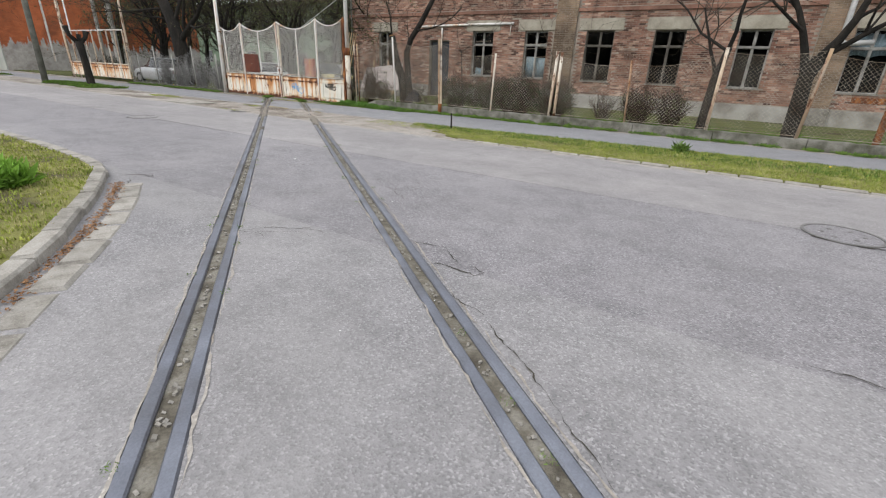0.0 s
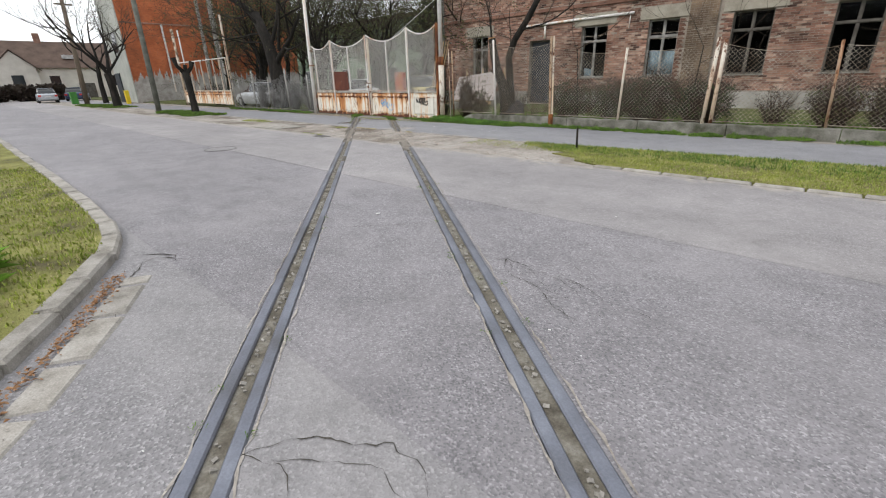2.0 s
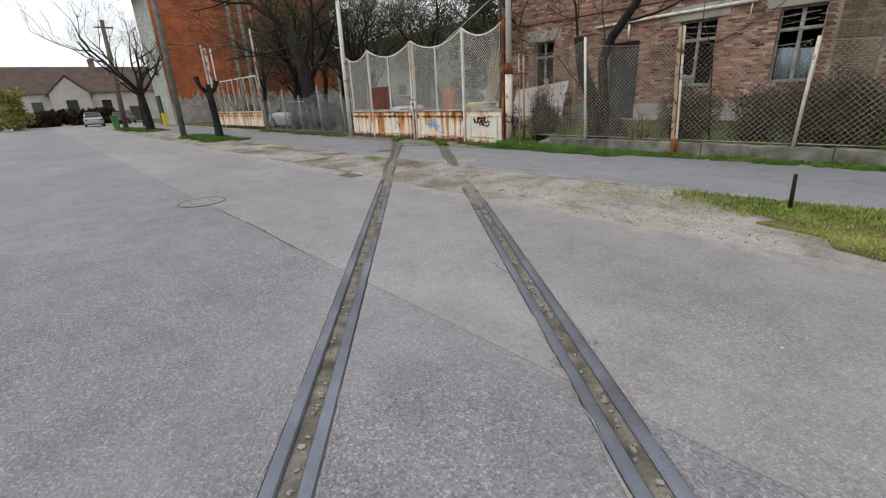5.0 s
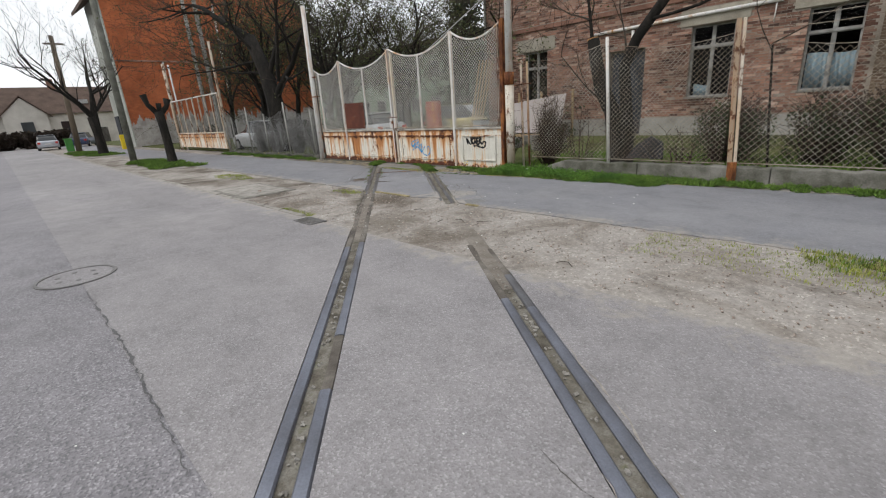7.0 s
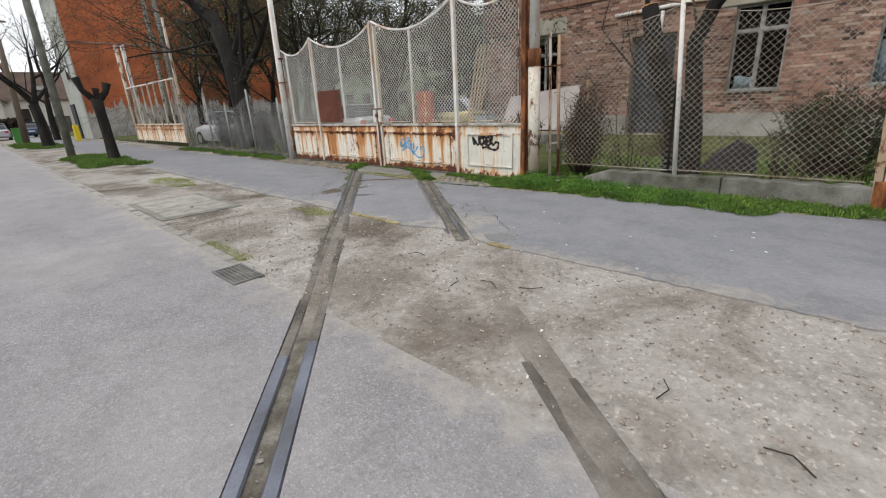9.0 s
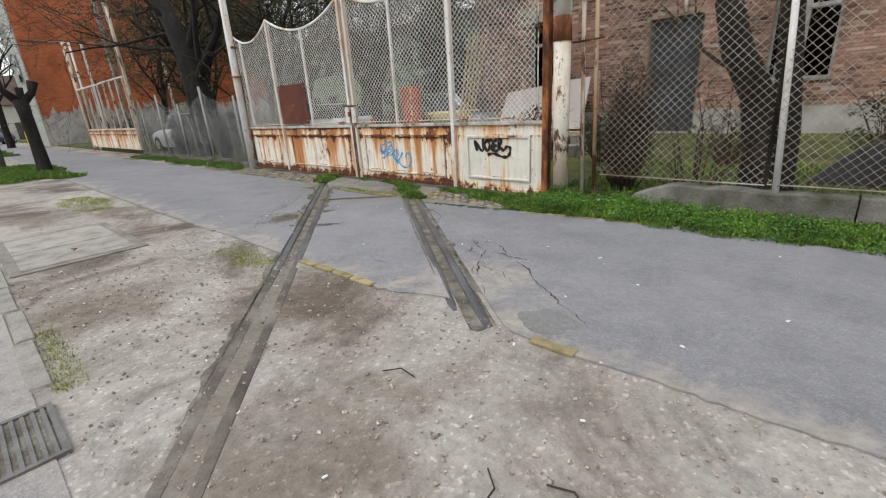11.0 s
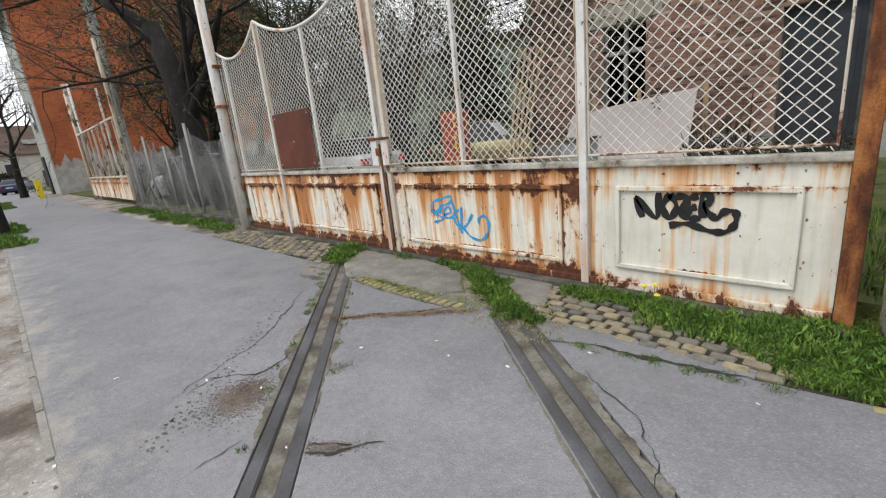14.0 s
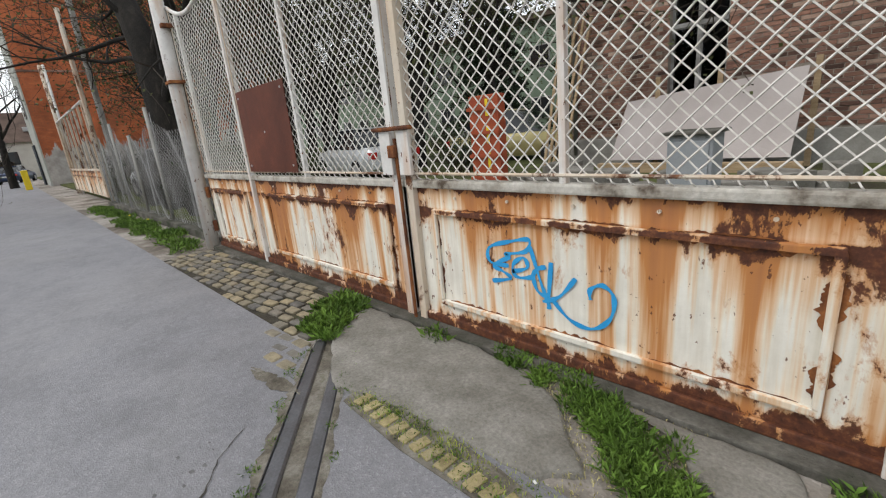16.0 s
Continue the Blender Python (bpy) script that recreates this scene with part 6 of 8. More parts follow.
for x, h, rad, mat in ((-39.95, 5.1, 0.09, POST_PAINT), (-38.85, 4.95, 0.045, BAR_PAINT), (-31.6, 5.2, 0.058, POST_PAINT)):
    MB().tube([(x, 14.45, 0), (x, 14.45, h)], rad, 10).obj("gate_post", mat, label="tall weathered post of the second gate", category="gate post", smooth=True)
for x, y, h in ((-37.6, 15.6, 9.5), (-34.6, 15.2, 8.5)):
    th = empty("utility_pole", (x, y, 0), "tall pale concrete ladder pole behind the fence", "pole")
    for s in (-1, 1):
        part("leg", MB().box(x + s * 0.12 - 0.035, y - 0.06, 0, x + s * 0.12 + 0.035, y + 0.06, h), PLINTH, th, bevel=0.01)
    for k in range(int(h / 0.55)):
        part("rung", MB().box(x - 0.085, y - 0.05, 0.3 + 0.55 * k, x + 0.085, y + 0.05, 0.42 + 0.55 * k), PLINTH, th)

# ---- stones, slabs and weeds before the gate ----
def worn_slab(outline, z, label, seed, fall=0.012):
    """A concrete slab with a frayed outline and a rounded, slightly domed top."""
    r = random.Random(seed)
    edge = []
    for (ax, ay), (bx, by) in zip(outline, outline[1:] + outline[:1]):
        n = max(2, int(math.hypot(bx - ax, by - ay) / 0.035))
        for i in range(n):
            x, y = ax + (bx - ax) * i / n, ay + (by - ay) * i / n
            edge.append((x + 0.02 * noise.noise(Vector((x * 9, y * 9, seed))) + r.uniform(-0.004, 0.004), y + 0.02 * noise.noise(Vector((x * 9, y * 9, seed + 3))) + r.uniform(-0.004, 0.004)))
    cx, cy = sum(p[0] for p in edge) / len(edge), sum(p[1] for p in edge) / len(edge)
    mb = MB()
    n = len(edge)
    for k, h in ((1.0, -0.05), (1.0, z - fall), (0.97, z - fall * 0.4), (0.88, z), (0.5, z + 0.004)):
        mb.v += [(cx + (x - cx) * k, cy + (y - cy) * k, h) for x, y in edge]
    mb.v.append((cx, cy, z + 0.005))
    for q in range(4):
        mb.f += [(q * n + i, q * n + (i + 1) % n, (q + 1) * n + (i + 1) % n, (q + 1) * n + i) for i in range(n)]
    mb.f += [(4 * n + i, 4 * n + (i + 1) % n, 5 * n) for i in range(n)]
    return mb.obj("pavement_slab", CONCRETE, label=label, category="slab", kind="structure", smooth=True)


worn_slab([(-18.24, 13.74), (-18.42, 14.02), (-18.4, 14.16), (-17.3, 14.17), (-16.93, 14.12), (-16.66, 14.0), (-16.47, 13.8), (-16.36, 13.67), (-16.5, 13.54), (-16.75, 13.52), (-17.1, 13.5), (-17.42, 13.47), (-17.64, 13.4), (-17.8, 13.47)], 0.02, "smooth worn concrete slab between the rails at the gate", 5)
worn_slab([(-16.48, 14.16), (-16.24, 14.1), (-16.0, 13.88), (-15.82, 13.68), (-15.62, 13.72), (-15.7, 13.98), (-15.8, 14.16)], 0.014, "broken concrete patch at the gate foot", 6)


def cobbles(name, region, size, angle, mat, label, seed, keep=None):
    r = random.Random(seed)
    th = empty(name, (region[0], region[1], 0), label, "cobbles", kind="structure")
    meshes = []
    for k in range(5):
        w, d = size[0] * r.uniform(0.36, 0.44), size[1] * r.uniform(0.33, 0.4)
        mb = MB()
        ring = [(-w * r.uniform(0.88, 1.04), -d * 0.8), (-w * 0.84, -d * r.uniform(0.9, 1.08)), (w * 0.86, -d * r.uniform(0.9, 1.08)), (w * r.uniform(0.9, 1.05), -d * 0.78), (w * r.uniform(0.88, 1.05), d * 0.8), (w * 0.84, d * r.uniform(0.9, 1.08)), (-w * 0.85, d * r.uniform(0.9, 1.08)), (-w, d * 0.78)]
        vs = [(x, y, -0.03) for x, y in ring] + [(x, y, 0.004) for x, y in ring] + [(x * 0.86, y * 0.8, 0.011) for x, y in ring]
        fs = [tuple(range(16, 24))]
        for q in (0, 8):
            fs += [(q + i, q + (i + 1) % 8, q + 8 + (i + 1) % 8, q + 8 + i) for i in range(8)]
        meshes.append(mb.add(vs, fs).mesh("cobble", mat, smooth=False))
    ca, sa = math.cos(angle), math.sin(angle)
    nx, ny = int(6 / size[0]), int(4 / size[1])
    for j in range(-ny, ny):
        for i in range(-nx, nx):
            u, v = (i + 0.5 * (j % 2)) * size[0], j * size[1]
            x, y = region[0] + u * ca - v * sa, region[1] + u * sa + v * ca
            if not (region[0] <= x <= region[2] and region[1] <= y <= region[3]) or (keep and not keep(x, y)):
                continue
            ob = new("cobble", r.choice(meshes))
            ob.parent = th
            ob.location = (x - region[0] + r.uniform(-0.008, 0.008), y - region[1] + r.uniform(-0.008, 0.008), r.uniform(-0.006, 0.004))
            ob.rotation_euler = (r.uniform(-0.04, 0.04), r.uniform(-0.04, 0.04), angle + r.uniform(-0.06, 0.06))
    return th


# ---- yard things ----
bd = empty("leaning_board", (-18.4, 22.0, 0.06), "large pinkish-grey board propped on timber before the facade", "board")
bm_ = MB()
bm_.add([(-19.9, 22.3, 1.43), (-16.83, 21.86, 1.7), (-16.9, 21.5, 0.3), (-20.1, 21.9, 0.24), (-19.9, 22.34, 1.43), (-16.83, 21.9, 1.7), (-16.9, 21.54, 0.3), (-20.1, 21.94, 0.24)], [(0, 1, 2, 3), (7, 6, 5, 4), (0, 4, 5, 1), (1, 5, 6, 2), (2, 6, 7, 3), (3, 7, 4, 0)])
part("board", bm_, BOARD, bd)
for x in (-19.3, -18.2, -16.8):
    part("prop", MB().box(x, 22.2, 0.06, x + 0.09, 22.26, 1.85), WOOD, bd, bevel=0.004)
part("sleeper", MB().box(-20.1, 21.3, 0.06, -16.7, 21.46, 0.24), WOOD, bd, bevel=0.01)
cb = empty("metal_cabinet", (-17.0, 17.0, 0.06), "small grey sheet metal cabinet with a lid", "cabinet")
part("body", MB().box(-17.2, 16.85, 0.06, -16.82, 17.2, 1.02), BOX_GREY, cb, bevel=0.01)
part("lid", MB().box(-17.24, 16.8, 1.02, -16.78, 17.25, 1.05), CONCRETE_DARK, cb, bevel=0.008)
part("door", MB().box(-17.17, 16.835, 0.15, -16.85, 16.849, 0.96), BOX_GREY, cb, bevel=0.004)
rc = empty("scrap_rack", (-20.75, 18.6, 0.06), "rusty red steel rack with yellow marks", "rack")
part("frame", MB().box(-21.1, 18.5, 0.06, -20.45, 18.7, 1.75), RED_PAINT, rc, bevel=0.02)
for z in (0.5, 0.95, 1.4):
    part("label_plate", MB().box(-20.72, 18.49, z, -20.66, 18.498, z + 0.28), FLOWER, rc)
for k in range(4):
    part("rib", MB().box(-21.12, 18.46, 0.3 + 0.4 * k, -20.43, 18.499, 0.36 + 0.4 * k), RED_PAINT, rc)
lt = empty("timber_stack", (-21.4, 21.7, 0.06), "raw timber battens leaning at the building corner", "timber")
for k in range(5):
    part("batten", MB().box(-0.03, -0.02, 0, 0.03, 0.02, 3.4, pose(-21.6 + 0.09 * k, 21.6 + 0.05 * k, 0.06, -12, 3 + k, 0)), WOOD, lt)
sc = MB()
r = random.Random(55)
for k in range(26):
    x, y, s = r.uniform(-21.5, -15), r.uniform(17, 21), r.uniform(0.12, 0.4)
    sc.box(-s, -s * 0.7, 0, s, s * 0.7, s * r.uniform(0.5, 1.6), pose(x, y, 0.06, 0, 0, r.uniform(0, 180)))
sc.obj("scrap_heap", CONCRETE, label="heap of broken blocks and scrap in the yard", category="rubble", kind="stuff", bevel=0.015)
MB().extrude_y([(-11.4, 0.3), (-10.7, 0.3), (-10.72, 0.6), (-10.95, 0.72), (-11.2, 0.55)], 14.75, 14.83).obj("dark_sheet", PLASTIC_BLACK, label="dark sheet of scrap leaning behind the fence", category="sheet", bevel=0.01)
MB().box(2.0, 15.4, 1.12, 4.2, 15.5, 1.26).box(2.7, 15.42, 0.06, 2.84, 15.5, 1.12).obj("wooden_trestle", RUST, label="orange-brown timber frame standing behind the fence", category="frame", bevel=0.01)
MB().tube([(-6.76, 10.7, 0.0), (-6.77, 10.69, 0.42)], [0.024, 0.02], 7).obj("tree_stump", BARK, label="thin cut sapling stub in the verge", category="stump", smooth=True)

# ---- trees ----
def grow(wood, twigs, tips, p, d, rad, length, level, r, top=4, droop=0.0, spread=0.75, thin=0.0035):
    segs = 5 if level < 2 else 4
    pts, rads = [p], [rad]
    q, v = Vector(p), Vector(d).normalized()
    kids = []
    for i in range(segs):
        jitter = Vector((r.uniform(-1, 1), r.uniform(-1, 1), r.uniform(-0.8, 0.9))) * (0.16 + 0.07 * level)
        v = (v + jitter + Vector((0, 0, 0.06 - droop * level * 0.04))).normalized()
        q = q + v * (length / segs)
        pts.append(tuple(q))
        rr = rad * (1 - 0.62 * (i + 1) / segs)
        rads.append(max(rr, thin))
        if level < top and i >= (1 if level else 2):
            for _ in range(r.choice((1, 1, 2)) if level < 3 else r.choice((1, 2))):
                side = Vector((r.uniform(-1, 1), r.uniform(-1, 1), r.uniform(-0.35, 0.7)))
                side = (side - v * side.dot(v)).normalized()
                kids.append((tuple(q), tuple((v * (1 - spread * 0.5) + side * spread).normalized()), max(rr * r.uniform(0.5, 0.75), thin), length * r.uniform(0.5, 0.78)))
    (wood if rad > 0.03 else twigs).tube(pts, rads, 8 if rad > 0.1 else (5 if rad > 0.03 else 3), cap=False)
    if level >= top - 1:
        tips.append(tuple(q))
    for k in kids:
        grow(wood, twigs, tips, *k, level + 1, r, top, droop, spread, thin)


def tree(x, y, trunk, limbs, label, seed, leaves=0, leaf=0.05, top=4, mat=None, droop=0.0, z=0.04, group="", spread=0.75, thin=0.0035):
    """A bare spring tree: trunk points with radii, then limbs (start, direction, radius, length)."""
    r = random.Random(seed)
    th = empty("tree", (x, y, z), label, "tree", group)
    wood, twigs, tips = MB(), MB(), []
    pts = [(x + a, y + b, z + c) for a, b, c, _ in trunk]
    rads = [q[3] for q in trunk]
    pts = [(pts[0][0], pts[0][1], pts[0][2] - 0.05), *pts]
    rads = [rads[0] * 1.25, *rads]
    wood.tube(pts, rads, 12, cap=True)
    for (a, b, c), d, rad, l in limbs:
        grow(wood, twigs, tips, (x + a, y + b, z + c), d, rad, l, 1, r, top, droop, spread, thin)
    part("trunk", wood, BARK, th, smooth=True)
    part("branchwork", twigs, TWIG, th, kind="stuff")
    if leaves:
        mb = MB()
        for t in tips:
            leaf_cloud(mb, t, (0.25, 0.25, 0.22), leaves, leaf, r)
        part("crown", mb, mat or BUDS, th, kind="stuff")
    return th


# the big dark tree behind the west fence
tree(-27.6, 15.35, [(0, 0, 0, 0.42), (0.05, 0, 1.2, 0.37), (-0.1, 0.05, 2.2, 0.36), (-0.6, 0.1, 3.5, 0.31), (-1.6, 0.1, 5.0, 0.26)],
     [((-0.1, 0.1, 2.2), (0.9, 0.1, 0.9), 0.17, 3.4), ((0.5, 0.1, 3.0), (0.3, -0.1, 1), 0.1, 3.4), ((-0.6, 0.1, 3.4), (-1, -0.15, 0.12), 0.06, 4.6), ((-0.4, 0.1, 3.2), (0.3, 0.4, 1), 0.12, 3.8), ((-1.6, 0.1, 5.0), (-0.6, -0.3, 0.7), 0.18, 3.8), ((-1.6, 0.1, 5.0), (-1, 0.2, 0.05), 0.055, 4.8), ((-1.0, 0.1, 4.2), (-0.5, -0.7, 0.5), 0.08, 3.2), ((-0.9, 0.1, 4.0), (-0.9, -0.3, -0.05), 0.06, 4.0)],
     "large dark-barked bare tree with heavy twisting limbs", 3, 3, 0.06, 4, droop=0.9, thin=0.005)
# pruned trees behind the mesh fence
cut = tree(-11.9, 15.45, [(0, 0, 0, 0.19), (-0.02, 0, 0.5, 0.17), (-0.12, 0, 1.1, 0.165), (-0.38, 0, 1.6, 0.16), (-0.52, 0, 2.1, 0.135), (-0.62, 0, 2.6, 0.12)],
           [((-0.55, 0, 2.3), (-0.25, 0.1, 1), 0.045, 1.8), ((-0.2, 0, 1.3), (-0.8, -0.1, 0.5), 0.03, 1.6)], "dark pruned tree with a sawn-off limb behind the fence", 14, 0, top=3)
part("cut_face", MB().tube([(-12.525, 15.45, 2.63), (-12.53, 15.45, 2.655)], 0.118, 12), CUT_WOOD, cut, "fresh orange saw cut")
tree(-11.68, 15.5, [(0, 0, 0, 0.15), (-0.02, 0, 0.7, 0.13), (-0.1, 0, 1.4, 0.12), (-0.16, 0, 2.0, 0.11), (0.05, 0, 2.5, 0.1), (0.5, 0.05, 3.1, 0.095), (1.0, 0.1, 3.9, 0.08)],
     [((1.0, 0.1, 3.9), (0.6, 0.2, 1), 0.06, 2.2), ((0.3, 0, 2.8), (1, -0.1, 0.1), 0.035, 2.2), ((-0.1, 0, 2.0), (-0.4, 0.3, 1), 0.03, 1.8)], "dark leaning tree trunk behind the mesh fence", 19, 0, top=3)
tree(-1.12, 15.4, [(0, 0, 0, 0.15), (0.02, 0, 0.7, 0.13), (0.05, 0, 1.5, 0.11), (0.2, 0, 2.3, 0.08)],
     [((0.05, 0, 1.5), (-0.55, 0, 0.9), 0.06, 2.0), ((0.2, 0, 2.3), (0.35, 0.1, 1), 0.06, 2.0), ((0.2, 0, 2.2), (-0.8, 0.1, 0.4), 0.045, 2.4)], "pruned dark fruit tree behind the fence", 23, 0, top=3)
tree(1.0, 15.5, [(0, 0, 0, 0.21), (-0.02, 0, 0.8, 0.19), (-0.05, 0, 1.6, 0.17), (0.1, 0, 2.1, 0.16)],
     [((-0.1, 0, 1.7), (-0.35, 0, 1), 0.11, 2.6), ((0.1, 0, 2.1), (0.6, 0.1, 1), 0.11, 2.4), ((0.1, 0, 2.1), (0.9, -0.1, 0.7), 0.08, 2.2)], "thick dark forked tree behind the fence", 29, 0, top=3)
tree(-6.2, 16.2, [(0, 0, 0, 0.02), (0.05, 0, 1.0, 0.017), (0.1, 0, 2.0, 0.014)], [((0.1, 0, 2.0), (-0.6, 0, 0.8), 0.012, 1.8), ((0.1, 0, 1.6), (0.8, 0, 0.4), 0.012, 2.2)], "thin bare sapling in the yard", 33, 0, top=3)
tree(-9.2, 15.6, [(0, 0, 0, 0.02), (-0.1, 0, 1.0, 0.018), (-0.2, 0, 2.1, 0.015)], [((-0.2, 0, 2.1), (0.9, 0, 0.2), 0.014, 2.6), ((-0.2, 0, 2.0), (-0.6, 0.1, 0.7), 0.012, 2.0)], "thin bare sapling with long shoots", 36, 0, top=3)
# street trees and poles to the west
pol = tree(-28.75, 11.05, [(0, 0, 0, 0.19), (-0.05, 0, 0.8, 0.16), (-0.15, 0, 1.6, 0.16), (-0.25, 0, 2.0, 0.18)], [], "pollarded street tree with stubby knobs", 37)
kn = MB()
for dx, dy, h, rr in ((-0.38, -0.3, 2.75, 0.13), (-0.3, 0.05, 2.4, 0.1), (-0.2, 0.3, 2.55, 0.14)):
    kn.tube([(-29.0, 11.05, 1.95), (-28.75 + dx, 11.05 + dy, (1.95 + h) / 2), (-28.75 + dx, 11.05 + dy * 1.3, h)], [0.13, 0.09, rr], 9)
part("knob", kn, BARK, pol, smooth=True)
tree(-43.5, 10.8, [(0, 0, 0, 0.3), (0, 0, 1.2, 0.25), (0.1, -0.1, 2.3, 0.24)], [((0.1, -0.1, 2.3), (0, -0.75, 1), 0.12, 4.4), ((0.1, 0, 2.3), (0, 0.3, 1), 0.14, 3.6), ((0.1, -0.1, 2.6), (0.1, -0.6, 0.8), 0.08, 4.0), ((0.1, 0, 2.4), (-0.2, 0.6, 0.9), 0.1, 3.2)], "bare street tree with spreading limbs", 44, 1, 0.06, 4)
tree(-56, 12.6, [(0, 0, 0, 0.25), (0, 0, 1.5, 0.2), (0, 0.1, 3.0, 0.17)], [((0, 0.1, 3.0), (0, 0.2, 1), 0.13, 4), ((0, 0.1, 2.6), (0, -0.8, 0.8), 0.1, 3.6), ((0, 0.1, 3), (0, 0.7, 0.8), 0.1, 3.4)], "bare street tree near the plastered house", 45, 1, 0.08, 4)
up1 = empty("utility_pole", (-32.45, 10.35, 0), "thick grey concrete street pole on the verge", "pole")
part("pole", MB().tube([(-32.45, 10.35, -0.05), (-32.45, 10.42, 4), (-32.45, 10.5, 8.5)], [0.145, 0.13, 0.11], 12), POLE_GREY, up1, smooth=True)
up2 = empty("utility_pole", (-52.3, 10.5, 0), "weathered wooden utility pole on the verge", "pole")
part("pole", MB().tube([(-52.3, 10.5, -0.05), (-52.3, 10.9, 8.3)], [0.2, 0.14], 10), POLE_WOOD, up2, smooth=True)
part("cross_arm", MB().box(-52.4, 10.3, 7.7, -52.2, 11.5, 7.8), POLE_WOOD, up2)
cab = MB()
for y0, y1, z0, z1 in ((10.9, 6.0, 8.0, 9.5), (10.7, 4.0, 7.8, 9.0)):
    pts = [(-52.3 + 30 * t, y0 + (y1 - y0) * t, z0 + (z1 - z0) * t - 0.8 * 4 * t * (1 - t)) for t in [i / 14 for i in range(15)]]
    cab.tube(pts, 0.012, 4)
cab.obj("overhead_cable", BLACK, label="thin black overhead cables from the wooden pole", category="cable")
MB().tube([(-16.75, GY, 2.72), (-15.9, 15.6, 3.9), (-14.8, 17.5, 5.6), (-13.86, 14.3, 7.3)][:3] + [(-13.2, 20, 8.0)], 0.012, 5).obj("stay_wire", WIRE_GREY, label="taut stay wire running up from the gate rim", category="wire")

# dark conifers and thickets behind the gate
def conifer(x, y, h, rad, seed, label, mat=None):
    r = random.Random(seed)
    th = empty("tree", (x, y, 0.04), label, "conifer")
    tr = MB().tube([(x, y, 0), (x, y, h * 0.6), (x, y, h)], [0.22, 0.14, 0.03], 8)
    cr = MB()
    z = 0.8
    while z < h:
        t = z / h
        R = rad * (1 - t) ** 0.7 + 0.25
        for _ in range(9):
            a = r.uniform(0, 6.283)
            L = R * r.uniform(0.65, 1.1)
            ca, sa = math.cos(a), math.sin(a)
            tr.tube([(x, y, z), (x + ca * L * 0.6, y + sa * L * 0.6, z + 0.05 * L), (x + ca * L, y + sa * L, z - 0.2 * L)], [0.03, 0.02, 0.006], 3, cap=False)
            for k in range(7):
                q = L * (0.3 + 0.7 * (k + r.random()) / 7)
                leaf_cloud(cr, (x + ca * q, y + sa * q, z - 0.16 * q * q / L), (0.26, 0.26, 0.2), 13, 0.2, r, 0.4)
        z += 0.42
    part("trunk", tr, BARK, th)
    part("crown", cr, mat or CONIFER, th, kind="stuff")
    return th


conifer(-21.8, 26.5, 12, 2.4, 61, "tall dark spruce behind the yard")
conifer(-34.5, 36, 12, 3.2, 64, "dark conifer among bare trees")
conifer(-19.2, 38, 14, 3.2, 65, "tall dark spruce behind the brick building")
YARD_TREES = [(-33, 22.5, 71), (-37.5, 19.5, 72), (-41, 25, 73), (-36, 29, 74), (-30.5, 25, 75), (-46, 30, 76), (-27, 22.5, 77), (-35.2, 18.4, 78), (-43, 19, 79), (-39, 33, 70), (-48, 24, 68), (-30, 19.5, 67), (-44, 37, 66), (-20.6, 24.2, 166), (-22.6, 31, 168), (-28, 27.5, 169), (-18.8, 31, 170), (-31.5, 21, 171), (-35.5, 24.5, 172), (-33.5, 17.3, 174), (-38.5, 22, 176)]
for x, y, s in YARD_TREES:
    tree(x, y, [(0, 0, 0, 0.2), (0.1, 0, 1.5, 0.17), (0.1, 0.2, 3.0, 0.14)], [((0.1, 0.2, 3.0), (0.3, 0.1, 1), 0.11, 4.0), ((0.1, 0.1, 2.4), (-0.7, 0.3, 0.8), 0.1, 3.6), ((0.1, 0.1, 2.0), (0.8, -0.3, 0.7), 0.09, 3.6), ((0.1, 0.2, 2.8), (0, -0.6, 0.9), 0.09, 3.4), ((0.1, 0.2, 1.6), (-0.5, -0.5, 0.7), 0.06, 3.0)],
         "bare budding tree in the overgrown yard", s, 5, 0.1, 4, droop=0.5, group="trees of the overgrown yard", thin=0.007)


